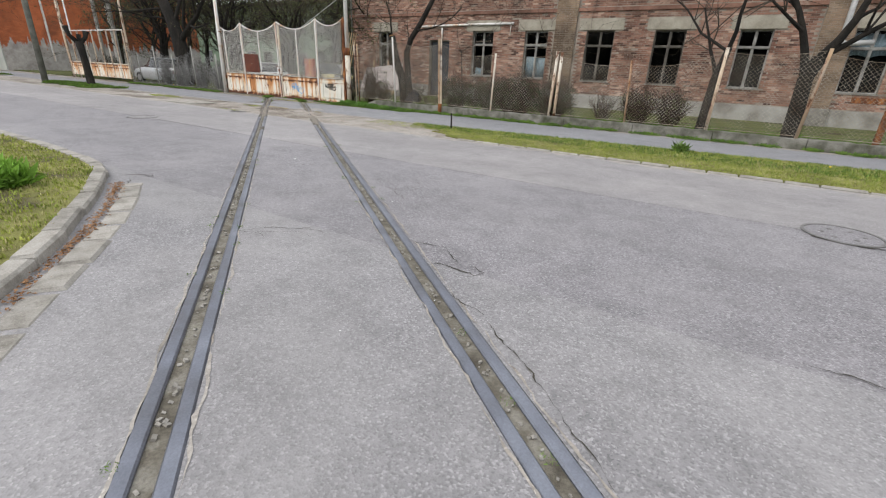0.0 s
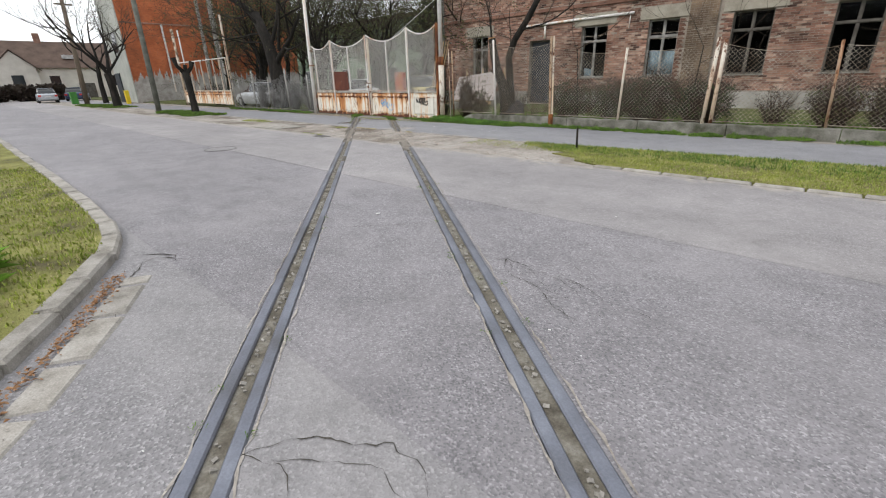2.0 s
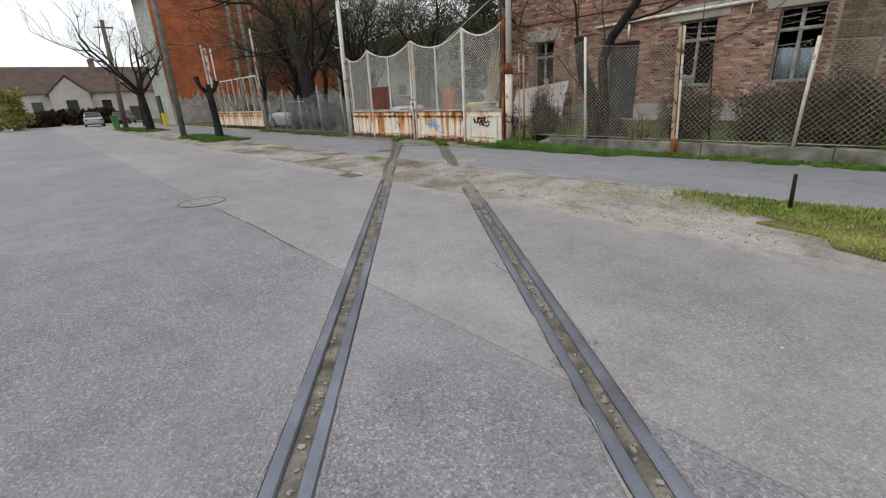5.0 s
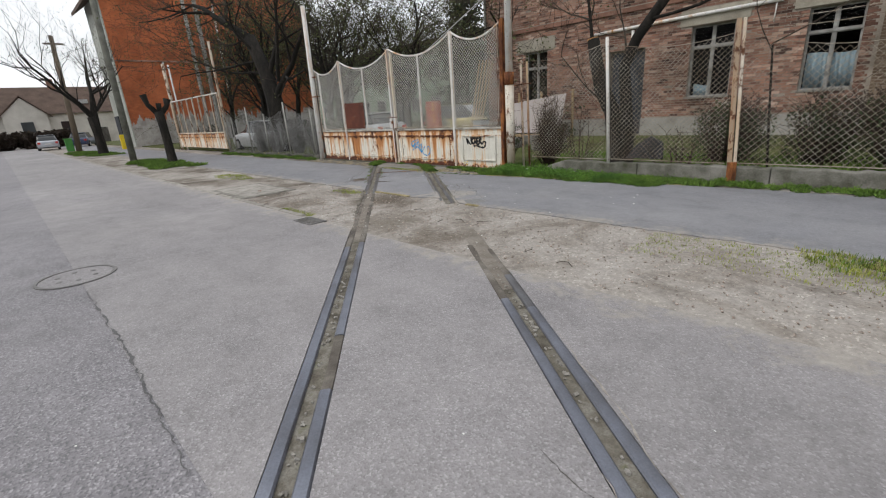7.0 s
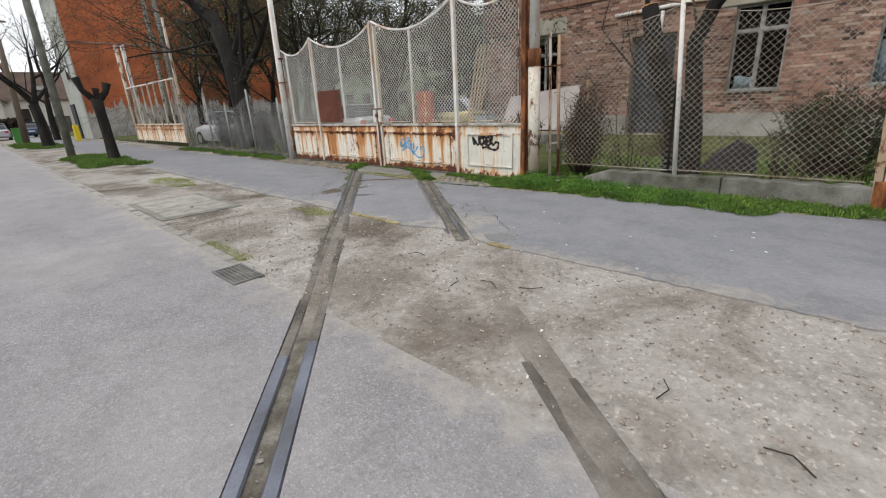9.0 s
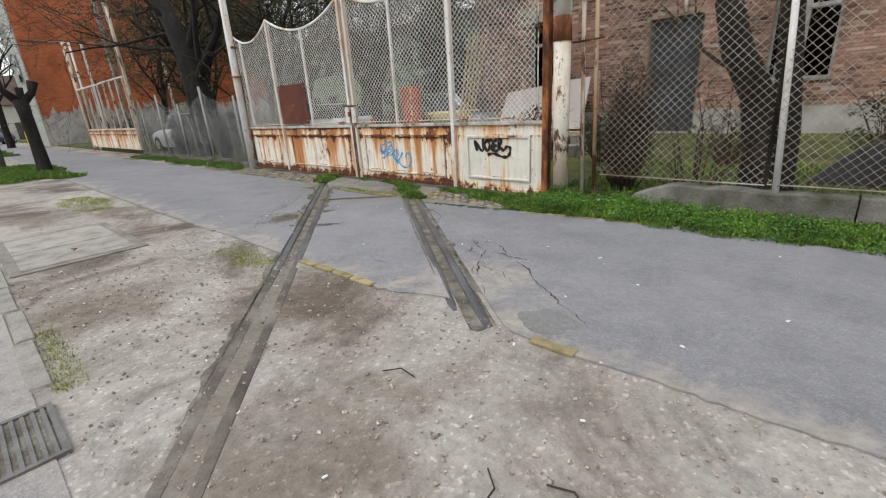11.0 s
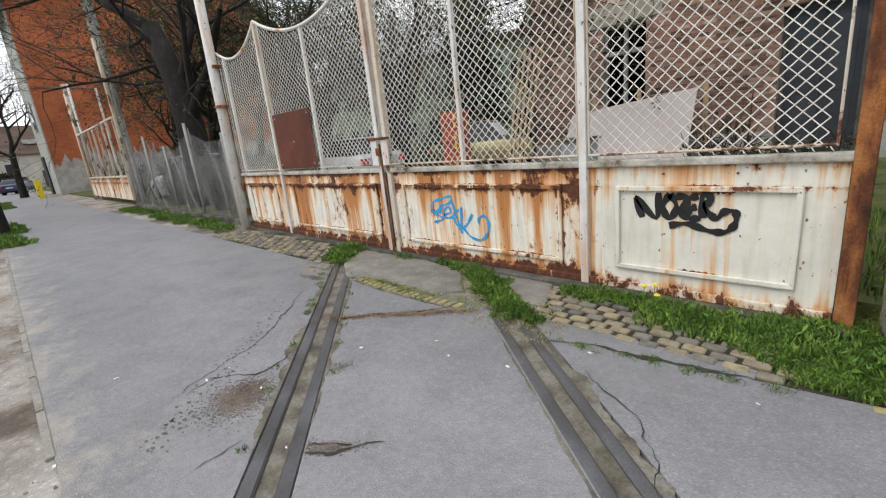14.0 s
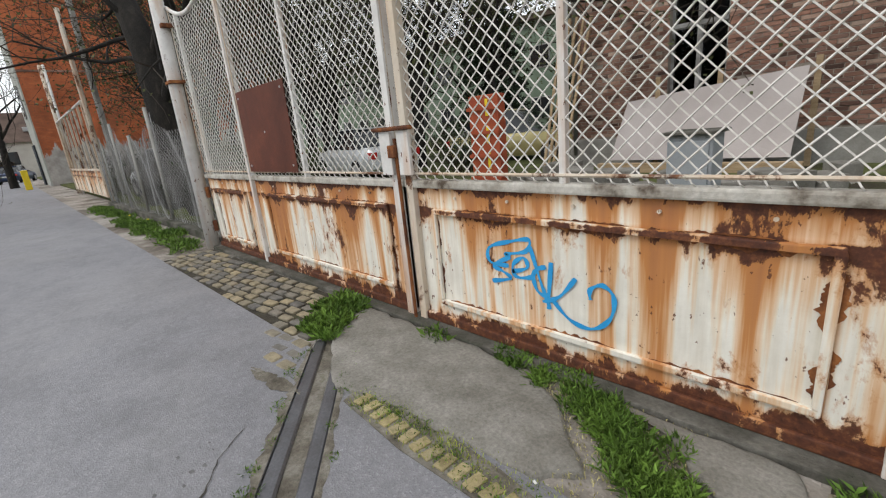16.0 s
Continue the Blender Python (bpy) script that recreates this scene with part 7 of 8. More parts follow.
# ---- shrubs ----
def shrub(x, y, w, h, seed, label, stems=60, leaves=400, leaf=0.05, mat=None, twig=None, z=0.05, depth=None, group=""):
    r = random.Random(seed)
    th = empty("shrub", (x, y, z), label, "shrub", group)
    st, lf = MB(), MB()
    depth = depth or w
    for _ in range(stems):
        a, q = r.uniform(0, 6.283), math.sqrt(r.random())
        bx, by = x + 0.35 * w * q * math.cos(a), y + 0.35 * depth * q * math.sin(a)
        tx, ty, tz = x + w * q * math.cos(a) + r.uniform(-0.15, 0.15), y + depth * q * math.sin(a) + r.uniform(-0.15, 0.15), z + h * r.uniform(0.35, 1.15) * (1 - 0.25 * q)
        m = ((bx + tx) / 2 + r.uniform(-0.1, 0.1), (by + ty) / 2 + r.uniform(-0.1, 0.1), z + tz * 0.55)
        st.tube([(bx, by, z - 0.03), m, (tx, ty, tz)], [0.011, 0.007, 0.003], 3, cap=False)
        for _ in range(4):
            t = r.uniform(0.2, 1)
            px, py, pz = m[0] + (tx - m[0]) * t, m[1] + (ty - m[1]) * t, m[2] + (tz - m[2]) * t
            st.tube([(px, py, pz), (px + r.uniform(-0.25, 0.25), py + r.uniform(-0.25, 0.25), pz + r.uniform(-0.05, 0.25))], [0.005, 0.0025], 3, cap=False)
    part("stem_tangle", st, twig or TWIG_RED, th, kind="stuff")
    if leaves:
        for _ in range(max(1, leaves // 12)):
            a, q = r.uniform(0, 6.283), math.sqrt(r.random())
            leaf_cloud(lf, (x + w * q * math.cos(a) * 0.95, y + depth * q * math.sin(a) * 0.95, z + h * r.uniform(0.15, 0.95) * (1 - 0.25 * q)), (0.12, 0.12, 0.1), 12, leaf, r)
        part("foliage", lf, mat or SHRUB_LEAF, th, kind="stuff")
    return th


shrub(-13.22, 14.92, 0.24, 1.5, 81, "dense dry brown thicket beside the gate post", 210, 160)
shrub(-12.4, 14.85, 0.6, 1.5, 181, "tangled bare canes grown through the mesh", 16, 40, depth=0.3)
shrub(-10.4, 14.8, 0.8, 0.9, 182, "tangled bare canes grown through the mesh", 26, 50, depth=0.25)
shrub(-13.3, 14.9, 0.16, 1.15, 80, "dense dry brown thicket beside the gate post", 70, 40)
shrub(-12.5, 17.2, 0.35, 1.0, 82, "dry twiggy bush behind the fence", 40, 60)
shrub(-10.0, 16.4, 0.7, 1.35, 83, "dark green leafy bush behind the fence", 160, 2600)
shrub(-8.6, 16.6, 0.65, 1.3, 84, "dark green leafy bush behind the fence", 160, 2200)
shrub(-7.3, 16.1, 0.95, 1.45, 85, "wide brown clipped bush behind the fence", 420, 3200, 0.06)
shrub(-5.9, 16.2, 0.8, 1.35, 86, "wide brown clipped bush behind the fence", 320, 2400, 0.06)
shrub(-4.3, 17.0, 0.5, 1.0, 87, "thin bare bush before the plinth", 60, 80)
shrub(-3.1, 16.6, 0.6, 1.25, 88, "budding twiggy bush behind the fence", 220, 900, mat=BUDS)
shrub(-2.1, 16.8, 0.5, 1.2, 89, "budding twiggy bush behind the fence", 200, 800, mat=BUDS)
shrub(-10.6, 19.0, 0.6, 1.1, 90, "dark bush near the facade", 60, 900)
shrub(-14.5, 17.2, 0.5, 0.9, 91, "leafy pot-high bush in the yard", 50, 900)
shrub(-14.9, 15.6, 0.35, 1.25, 92, "small leafy shrub behind the gate", 40, 500)
for i, x in enumerate((-23.6, -25.3, -27.2, -28.8)):
    shrub(x, 14.95, 0.75, 1.35 + 0.2 * (i % 2), 93 + i, "grey dead brush tangled behind the old fence", 150, 60, twig=TWIG_GREY, depth=0.35)
for i, (x, y, w, h) in enumerate(((-24.4, 16.4, 0.9, 1.3), (-26.3, 16.9, 0.9, 1.5), (-28.9, 16.7, 0.8, 1.3), (-30.6, 17.6, 0.9, 1.2), (-24.0, 21.5, 1.1, 1.3), (-26.6, 24.0, 1.3, 1.6), (-29.5, 22.5, 1.2, 1.7), (-32.5, 18.6, 1.0, 1.6))):
    shrub(x, y, w, h, 301 + i, "dark overgrown brush in the shaded yard", 90, 1500, 0.07, group="brush of the overgrown yard")
shrub(-36.2, 15.4, 0.9, 1.6, 99, "ivy-grown brush by the tall poles", 90, 1200)
weeds("weeds", [(-1.25, 11.3, 0.14, 0.3)], "green weed tuft in the verge", 0.12, 110, 101)

# ---- cars ----
def car(x, y, heading, paint, label, seed=1, h=1.45, length=4.3, width=1.72):
    th = empty("car", (0, 0, 0), label, "car")
    m = pose(x, y, 0, 0, 0, heading)
    L, W = length / 2, width / 2

    def loft(sections):
        mb = MB()
        n = len(sections[0])
        for s in sections:
            mb.v += [tuple(p) for p in s]
        for i in range(len(sections) - 1):
            mb.f += [(i * n + j, i * n + (j + 1) % n, (i + 1) * n + (j + 1) % n, (i + 1) * n + j) for j in range(n)]
        mb.f += [tuple(range(n - 1, -1, -1)), tuple(range((len(sections) - 1) * n, len(sections) * n))]
        mb.v = [tuple(m @ Vector(p)) for p in mb.v]
        return mb

    def ring(px, lo, hi, w):
        return [(px, -w * 0.95, lo), (px, w * 0.95, lo), (px, w, lo + 0.15), (px, w, hi - 0.14), (px, w * 0.9, hi), (px, -w * 0.9, hi), (px, -w, hi - 0.14), (px, -w, lo + 0.15)]
    body = loft([ring(-L, 0.35, 0.82, W * 0.86), ring(-L + 0.18, 0.24, 0.93, W * 0.96), ring(-L * 0.5, 0.2, 0.93, W), ring(L * 0.35, 0.2, 0.92, W), ring(L - 0.35, 0.22, 0.78, W * 0.96), ring(L, 0.32, 0.64, W * 0.82)])
    bd_ = part("body", body, paint, th, bevel=0.02, smooth=True)
    cabin = loft([[(a, -w, z) for a, w, z in ()] or [(px, -wl, 0.9), (px, wl, 0.9), (px + dx, wh, zt), (px + dx, -wh, zt)] for px, dx, wl, wh, zt in ((-L + 0.45, 0.25, W * 0.9, W * 0.72, 1.2), (-L + 0.9, 0.15, W * 0.93, W * 0.76, h), (0.25, -0.1, W * 0.93, W * 0.76, h), (L * 0.48, -0.3, W * 0.9, W * 0.72, 1.05))])
    part("glasshouse", cabin, CAR_GLASS, th, smooth=False)
    roof = loft([[(px, -w, h - 0.03), (px, w, h - 0.03), (px, w * 0.85, h + 0.02), (px, -w * 0.85, h + 0.02)] for px, w in ((-L + 0.95, W * 0.72), (-0.5, W * 0.78), (0.22, W * 0.72))])
    part("roof", roof, paint, th)
    for px in (-L + 0.8, L - 0.85):
        for s in (-1, 1):
            c = [m @ Vector((px, s * (W - 0.2), 0.3)), m @ Vector((px, s * (W + 0.01), 0.3))]
            wheel = part("wheel", MB().tube(c, 0.31, 18), RUBBER, th)
            c2 = [m @ Vector((px, s * (W + 0.005), 0.3)), m @ Vector((px, s * (W + 0.022), 0.3))]
            part("rim", MB().tube(c2, 0.19, 14), WIRE_GREY, wheel)
    for s in (-1, 1):
        q = MB().box(-L - 0.012, s * W * 0.78 - 0.13, 0.62, -L + 0.2, s * W * 0.78 + 0.1, 0.8, m)
        part("tail_light", q, TAIL_RED, th)
        q = MB().box(L - 0.25, s * W * 0.68 - 0.13, 0.55, L + 0.004, s * W * 0.68 + 0.13, 0.66, m)
        part("headlight", q, GLASS, th)
    part("bumper", MB().box(-L - 0.05, -W * 0.85, 0.34, -L + 0.12, W * 0.85, 0.52, m), paint, th, bevel=0.03)
    part("number_plate", MB().box(-L - 0.06, -0.26, 0.56, -L - 0.005, 0.26, 0.67, m), WHITE_BIT, th)
    return th


car(-68, 9.8, 176, SILVER, "silver hatchback standing on the road")
car(-71, 13.0, 160, NAVY, "dark blue parked car by the kerb")
car(-31.4, 16.2, 184, WHITE_CAR, "white car parked behind the old fence")
car(-24.5, 24.5, 20, TAN_CAR, "faded yellow car parked in the yard", h=1.6)
car(-27.5, 20.5, 170, WHITE_CAR, "white car among yard clutter")
MB().box(-57.4, 10.2, 0, -56.9, 10.7, 1.0).box(-57.45, 10.15, 1.0, -56.85, 10.75, 1.06).obj("wheelie_bin", leaf_material("green_bin_plastic", (0.05, 0.2, 0.04), (0.08, 0.26, 0.06), 0.1), label="green plastic rubbish bin on the verge", category="bin", bevel=0.03)
MB().box(-50.6, 13.0, 0, -50.2, 13.3, 1.1).obj("wheelie_bin", FLOWER, label="yellow plastic bin by the house wall", category="bin", bevel=0.03)

# ---- red building and far houses ----
rh = empty("red_house", (-58, 20, 0), "tall orange-red brick house with plaster flaking at its foot", "house")
RX = -51.9
gab = [(14.3, 0), (31, 0), (31, 11.4), (22.6, 18.0), (14.3, 11.4)]
part("wall", MB().add([(RX, y, z) for y, z in gab] + [(RX - 5.6, y, z) for y, z in gab], [(0, 1, 2, 3, 4), (9, 8, 7, 6, 5)] + [(i, i + 5, (i + 1) % 5 + 5, (i + 1) % 5) for i in range(5)]), RED_WALL, rh)
rf = MB()
for sgn, ye, yr in ((1, 13.3, 22.6), (-1, 32.0, 22.6)):
    rf.add([(RX + 0.5, ye, 10.7), (RX - 6.0, ye, 10.7), (RX - 6.0, yr, 18.1), (RX + 0.5, yr, 18.1), (RX + 0.5, ye, 10.95), (RX - 6.0, ye, 10.95), (RX - 6.0, yr, 18.4), (RX + 0.5, yr, 18.4)], [(0, 1, 2, 3), (7, 6, 5, 4), (0, 3, 7, 4), (0, 4, 5, 1), (1, 5, 6, 2)])
part("roof", rf, TILE, rh)
part("street_front", MB().box(RX - 5.6, 14.22, 0, RX - 0.01, 14.3, 11.35), PLASTER_GREY, rh)
part("band", MB().box(RX, 14.3, 6.6, RX + 0.06, 27, 6.72), BRICK, rh)
part("doorway", MB().box(RX - 5.2, 14.12, 0, RX - 3.6, 14.215, 2.6), DOOR_DARK, rh)
w = part("window", MB().box(RX - 3, 14.16, 4.2, RX - 1.6, 14.215, 6.0), FRAME, rh)
part("pane", MB().box(RX - 2.9, 14.15, 4.3, RX - 1.7, 14.158, 5.9), CAR_GLASS, w)
part("pipe", MB().tube([(RX + 0.1, 17.6, 0.8), (RX + 0.1, 17.6, 6.6)], 0.08, 8), BAR_PAINT, rh)
part("pipe", MB().tube([(RX + 0.1, 22.5, 0), (RX + 0.1, 22.5, 11.3)], 0.09, 8), BAR_PAINT, rh)

fh = empty("far_house", (-88, 12, 0), "long low cream house with a brown tiled roof", "house")
part("wall", MB().box(-95, 1.0, 0, -85, 24, 4.05), PLASTER, fh)
part("roof", MB().add([(-84.6, 0.5, 4.0), (-84.6, 24.5, 4.0), (-90, 24.5, 7.6), (-90, 0.5, 7.6), (-95.4, 24.5, 4.0), (-95.4, 0.5, 4.0)], [(0, 1, 2, 3), (3, 2, 4, 5), (0, 3, 5), (1, 4, 2), (0, 5, 4, 1)]), TILE, fh)
part("gable", MB().add([(-84.2, 7.4, 0), (-84.2, 11.6, 0), (-84.2, 11.6, 4.0), (-84.2, 9.5, 6.0), (-84.2, 7.4, 4.0), (-88, 7.4, 0), (-88, 11.6, 0), (-88, 11.6, 4.0), (-88, 9.5, 6.0), (-88, 7.4, 4.0)], [(0, 1, 2, 3, 4), (9, 8, 7, 6, 5), (0, 5, 6, 1), (1, 6, 7, 2), (0, 4, 9, 5)]), PLASTER, fh)
part("gable_roof", MB().add([(-84, 6.9, 3.7), (-84, 9.5, 6.25), (-84, 12.1, 3.7), (-89, 6.9, 3.7), (-89, 9.5, 6.25), (-89, 12.1, 3.7), (-84, 6.9, 3.55), (-84, 9.5, 6.1), (-84, 12.1, 3.55)], [(0, 1, 4, 3), (1, 2, 5, 4), (0, 6, 7, 1), (1, 7, 8, 2)]), TILE, fh)
part("skylight", MB().box(-86.7, 15.0, 5.2, -86.1, 16.4, 5.7), WIRE_GREY, fh)
part("garage_door", MB().box(-85, 15.8, 0, -84.95, 17.6, 2.0), FRAME_DARK, fh)
part("chimney", MB().box(-90.3, 13, 7.0, -89.6, 13.7, 8.6), BRICK, fh)
for y in (3.2, 5.4, 12.8, 19.6):
    part("window", MB().box(-85, y, 1.6, -84.94, y + 1.1, 3.0), CAR_GLASS, fh)
part("window", MB().box(-84.2, 8.9, 1.7, -84.15, 10.1, 3.1), CAR_GLASS, fh)
gh = empty("green_house", (-60, 45, 0), "pale green two-storey house behind the trees", "house")
part("wall", MB().box(-84, 44, 0, -34, 54, 8.5), PLASTER_GREEN, gh)
part("roof", MB().box(-84.5, 43.5, 8.5, -33.5, 54.5, 8.9), TILE, gh)
for k in range(14):
    for z in (1.2, 5.0):
        w = part("window", MB().box(-82.5 + 3.5 * k, 43.94, z, -80.7 + 3.5 * k, 44.0, z + 1.7), FRAME, gh)
        for q in (0, 1):
            part("pane", MB().box(-82.4 + 3.5 * k + 0.83 * q, 43.92, z + 0.1, -81.65 + 3.5 * k + 0.83 * q, 43.939, z + 1.6), CAR_GLASS, w)
hg = MB()
r = random.Random(111)
for _ in range(110):
    leaf_cloud(hg, (-79.5 + r.uniform(-0.8, 0.8), r.uniform(4.5, 12.8), r.uniform(0.2, 1.5)), (0.7, 0.7, 0.5), 150, 0.3, r)
hg.obj("hedge", HEDGE, label="dark clipped hedge before the far house", category="hedge", kind="stuff")
wl_ = MB()
for _ in range(50):
    a = r.uniform(0, 6.283)
    leaf_cloud(wl_, (-72 + 1.6 * math.cos(a), 3.4 + 1.5 * math.sin(a) * r.random(), r.uniform(0.4, 3.6)), (0.6, 0.6, 0.7), 140, 0.25, r)
wl_.obj("shrub", WILLOW, label="yellow-green spring shrub by the far road", category="shrub", kind="stuff")
bg = MB()
for _ in range(160):
    x = r.uniform(-130, 40)
    leaf_cloud(bg, (x, 62 + r.uniform(-2, 2), r.uniform(0.5, 6)), (2.2, 1.2, 1.4), 70, 0.5, r)
bg.obj("far_thicket", SHRUB_LEAF, label="far dark thicket closing the view", category="trees", kind="stuff")

# ---- weeds, cobbles, litter ----
r = random.Random(131)
strip = [(r.uniform(-14.35, -4), 14.2 + r.uniform(-0.16, 0.12), r.uniform(0.04, 0.16), r.uniform(0.03, 0.2)) for _ in range(170)]
strip += [(r.uniform(-14.0, -10.4), 13.9 + r.uniform(-0.32, 0.3), r.uniform(0.05, 0.18), r.uniform(0.06, 0.2)) for _ in range(120)]
strip += [(r.uniform(-13.8, -4), 14.02 + r.uniform(-0.1, 0.1), r.uniform(0.04, 0.12), r.uniform(0.03, 0.1)) for _ in range(90)]
weeds("weeds", strip, "lush green weeds along the foot of the low wall", 0.034, 260, 132)
weeds("weeds", [(x, 14.2 + r.uniform(-0.12, 0.1), 0.16, 0.14) for x in [r.uniform(-4, 6) for _ in range(60)]], "green weeds below the fence wall", 0.04, 130, 133)
lush = MB()
for _ in range(210):
    x = -13.8 + 2.9 * r.random() ** 1.4
    leaf_cloud(lush, (x, 13.94 + max(-0.36, min(0.3, r.gauss(0, 0.17))), r.uniform(0.0, 0.17) * (1 - 0.25 * (x + 13.9))), (0.13, 0.12, 0.06), 150, 0.021, r)
lush.obj("weeds", LUSH, label="lush broad-leaved weeds heaped beside the cream pole", category="weeds", kind="stuff")
blades("grass", (-13.9, 13.55, -9.6, 14.35), 3600, 0.07, WEED, "long fresh grass in the weed bed by the low wall", -0.01, 147, lambda x, y: y > 13.5 + 0.09 * (x + 13.9), 0.9, 0.005)
creep = [(-14.55 + 1.1 * t + r.gauss(0, 0.05), 13.96 - 0.34 * min(1.0, 2.2 * t) + r.gauss(0, 0.05), r.uniform(0.03, 0.09), r.uniform(0.02, 0.07)) for t in [r.random() for _ in range(70)]]
weeds("weeds", creep, "low green weeds creeping over the last cobbles", 0.022, 200, 153)
blades("grass", (-14.4, 13.5, -13.5, 13.95), 1500, 0.04, WEED, "short fresh grass at the end of the cobbles", -0.008, 154, lambda x, y: y > 13.56 - 0.9 * (x + 14.2) and y > 13.52, 0.9, 0.004)
blades("grass", (-15.0, 13.75, -13.9, 14.2), 900, 0.06, WEED, "fresh grass at the gate foot", -0.005, 148, None, 0.9, 0.005)
track = []
for (ax, ay), (bx, by), n in (((-17.15, 14.24), (-16.57, 14.12), 16), ((-16.6, 14.13), (-16.13, 13.8), 40), ((-16.15, 13.82), (-15.62, 13.46), 34)):
    track += [(ax + (bx - ax) * t + r.gauss(0, 0.05), ay + (by - ay) * t + r.gauss(0, 0.045), r.uniform(0.025, 0.085), r.uniform(0.02, 0.12)) for t in [(i + r.random()) / n for i in range(n)]]
def by_strip(x, y):
    return abs(0.62 * (x + 16.2) + 0.78 * (y - 13.85)) < 0.32 and y < 14.16


blades("grass", (-16.9, 13.2, -15.3, 14.16), 3000, 0.014, GRASS_DRY, "dry grass fringe along the overgrown rail", 0.004, 149, by_strip, 0.95, 0.0022)
blades("grass", (-17.5, 13.36, -16.0, 13.54), 800, 0.016, GRASS, "moss and thin grass round the yellow stones", 0.008, 150, None, 0.95, 0.0018)
weeds("weeds", track, "fresh grass growing in the rail groove at the gate", 0.03, 300, 134)
weeds("weeds", [(-18.6 + 0.25 * t + r.gauss(0, 0.09), 14.16 - 0.5 * t + r.gauss(0, 0.04), r.uniform(0.04, 0.11), r.uniform(0.05, 0.22)) for t in [i / 34 for i in range(35)]], "green weed clump at the gate foot", 0.045, 260, 135)
weeds("weeds", [(-17.65, 14.12, 0.07, 0.06), (-17.55, 14.1, 0.05, 0.05)], "small leafy weed on the concrete", 0.05, 100, 136)
weeds("weeds", [(-15.3 + r.uniform(-0.35, 0.35), 14.08 + r.uniform(-0.08, 0.08), r.uniform(0.03, 0.12), r.uniform(0.03, 0.12)) for _ in range(22)] + [(r.uniform(-15.0, -14.2), 14.02 + r.uniform(-0.1, 0.1), r.uniform(0.03, 0.11), r.uniform(0.03, 0.13)) for _ in range(40)], "green weeds on the cobbles before the gate", 0.03, 260, 137)
weeds("weeds", [(x, 14.05 + r.uniform(-0.2, 0.1), 0.2, 0.14) for x in [r.uniform(-31, -22.2) for _ in range(46)]], "low green weeds along the west fence", 0.05, 130, 138)
weeds("weeds", [(r.uniform(-32.6, -26), 10.6 + r.uniform(-0.6, 0.6), 0.35, 0.1) for _ in range(40)] + [(r.uniform(-53, -42), 10.6 + r.uniform(-0.7, 0.7), 0.5, 0.12) for _ in range(36)], "grass tufts round the street trees", 0.07, 200, 139)
weeds("weeds", [(-17.45 + 0.06 * i + r.uniform(-0.03, 0.03), 13.45 - 0.002 * i + r.uniform(-0.05, 0.05), 0.06, 0.04) for i in range(18)], "moss and small weeds along the yellow stones", 0.016, 120, 140)
weeds("weeds", [along(RAIL_L + r.choice((-0.13, 0.13)), r.uniform(-2, 9)) + (0.04, 0.03) for _ in range(14)] + [along(RAIL_R + r.choice((-0.14, 0.14, 0.0)), r.uniform(-2, 12)) + (0.04, 0.03) for _ in range(16)], "tufts of moss beside the rails", 0.012, 90, 141)
blades("grass", (-9.4, 10.2, -7.0, 11.0), 1500, 0.022, GRASS, "thin grass creeping over the dirt strip", -0.008, 143, None, 0.9, 0.002)
blades("grass", (-22, 10.2, -19.6, 10.9), 2600, 0.025, GRASS, "thin grass patch on the dirt strip", -0.008, 144, lambda x, y: ((x + 20.8) / 1.2) ** 2 + ((y - 10.55) / 0.35) ** 2 < 0.8 + 0.7 * noise.noise(Vector((x * 3, y * 3, 1))), 0.9, 0.002)
blades("grass", (-15.9, 10.62, -14.75, 10.98), 1500, 0.016, GRASS, "mossy grass patch on the dirt strip", -0.008, 145, lambda x, y: ((x + 15.3) / 0.58) ** 2 + ((y - 10.8) / 0.18) ** 2 < 0.7 + 0.8 * noise.noise(Vector((x * 4, y * 4, 1))), 0.9, 0.0018)
blades("grass", (-15.0, 9.2, -14.0, 9.34), 700, 0.018, GRASS, "mossy grass by the flush kerb", -0.008, 146, None, 0.9, 0.0018)
for i, (x, y, z) in enumerate(((-15.02, 14.0, 0.17), (-14.96, 14.02, 0.18), (-14.93, 13.97, 0.13), (1.2, 10.4, 0.16), (-26.5, 14.0, 0.14), (-25.4, 14.1, 0.13))):
    fl = empty("dandelion", (x, y, 0), "yellow dandelion in flower", "flower", "dandelions")
    part("stalk", MB().tube([(x, y, 0), (x + 0.01, y, z)], 0.003, 4), WEED, fl)
    part("bloom", MB().tube([(x + 0.01, y, z), (x + 0.01, y, z + 0.01), (x + 0.01, y, z + 0.018)], [0.008, 0.02, 0.014], 9), FLOWER, fl)
lv = MB()
for _ in range(900):
    t = r.random()
    i = min(int(t * 5), 4)
    (ax, ay), (bx, by) = GUTTER[1 + i], GUTTER[2 + i]
    f = r.random()
    x, y = ax + (bx - ax) * f - 0.155 + r.gauss(0, 0.035), ay + (by - ay) * f - 0.205 + r.gauss(0, 0.035)
    a, s = r.uniform(0, 6.283), r.uniform(0.008, 0.024)
    ca, sa = math.cos(a) * s, math.sin(a) * s
    lv.add([(x - ca, y - sa, 0.014), (x + sa * 0.5, y - ca * 0.5, 0.02), (x + ca, y + sa, 0.016), (x - sa * 0.5, y + ca * 0.5, 0.026)], [(0, 1, 2, 3)])
lv.obj("dry_leaves", DRY_LEAF, label="brown dry leaves gathered in the gutter", category="leaves", kind="stuff")
lit = MB()
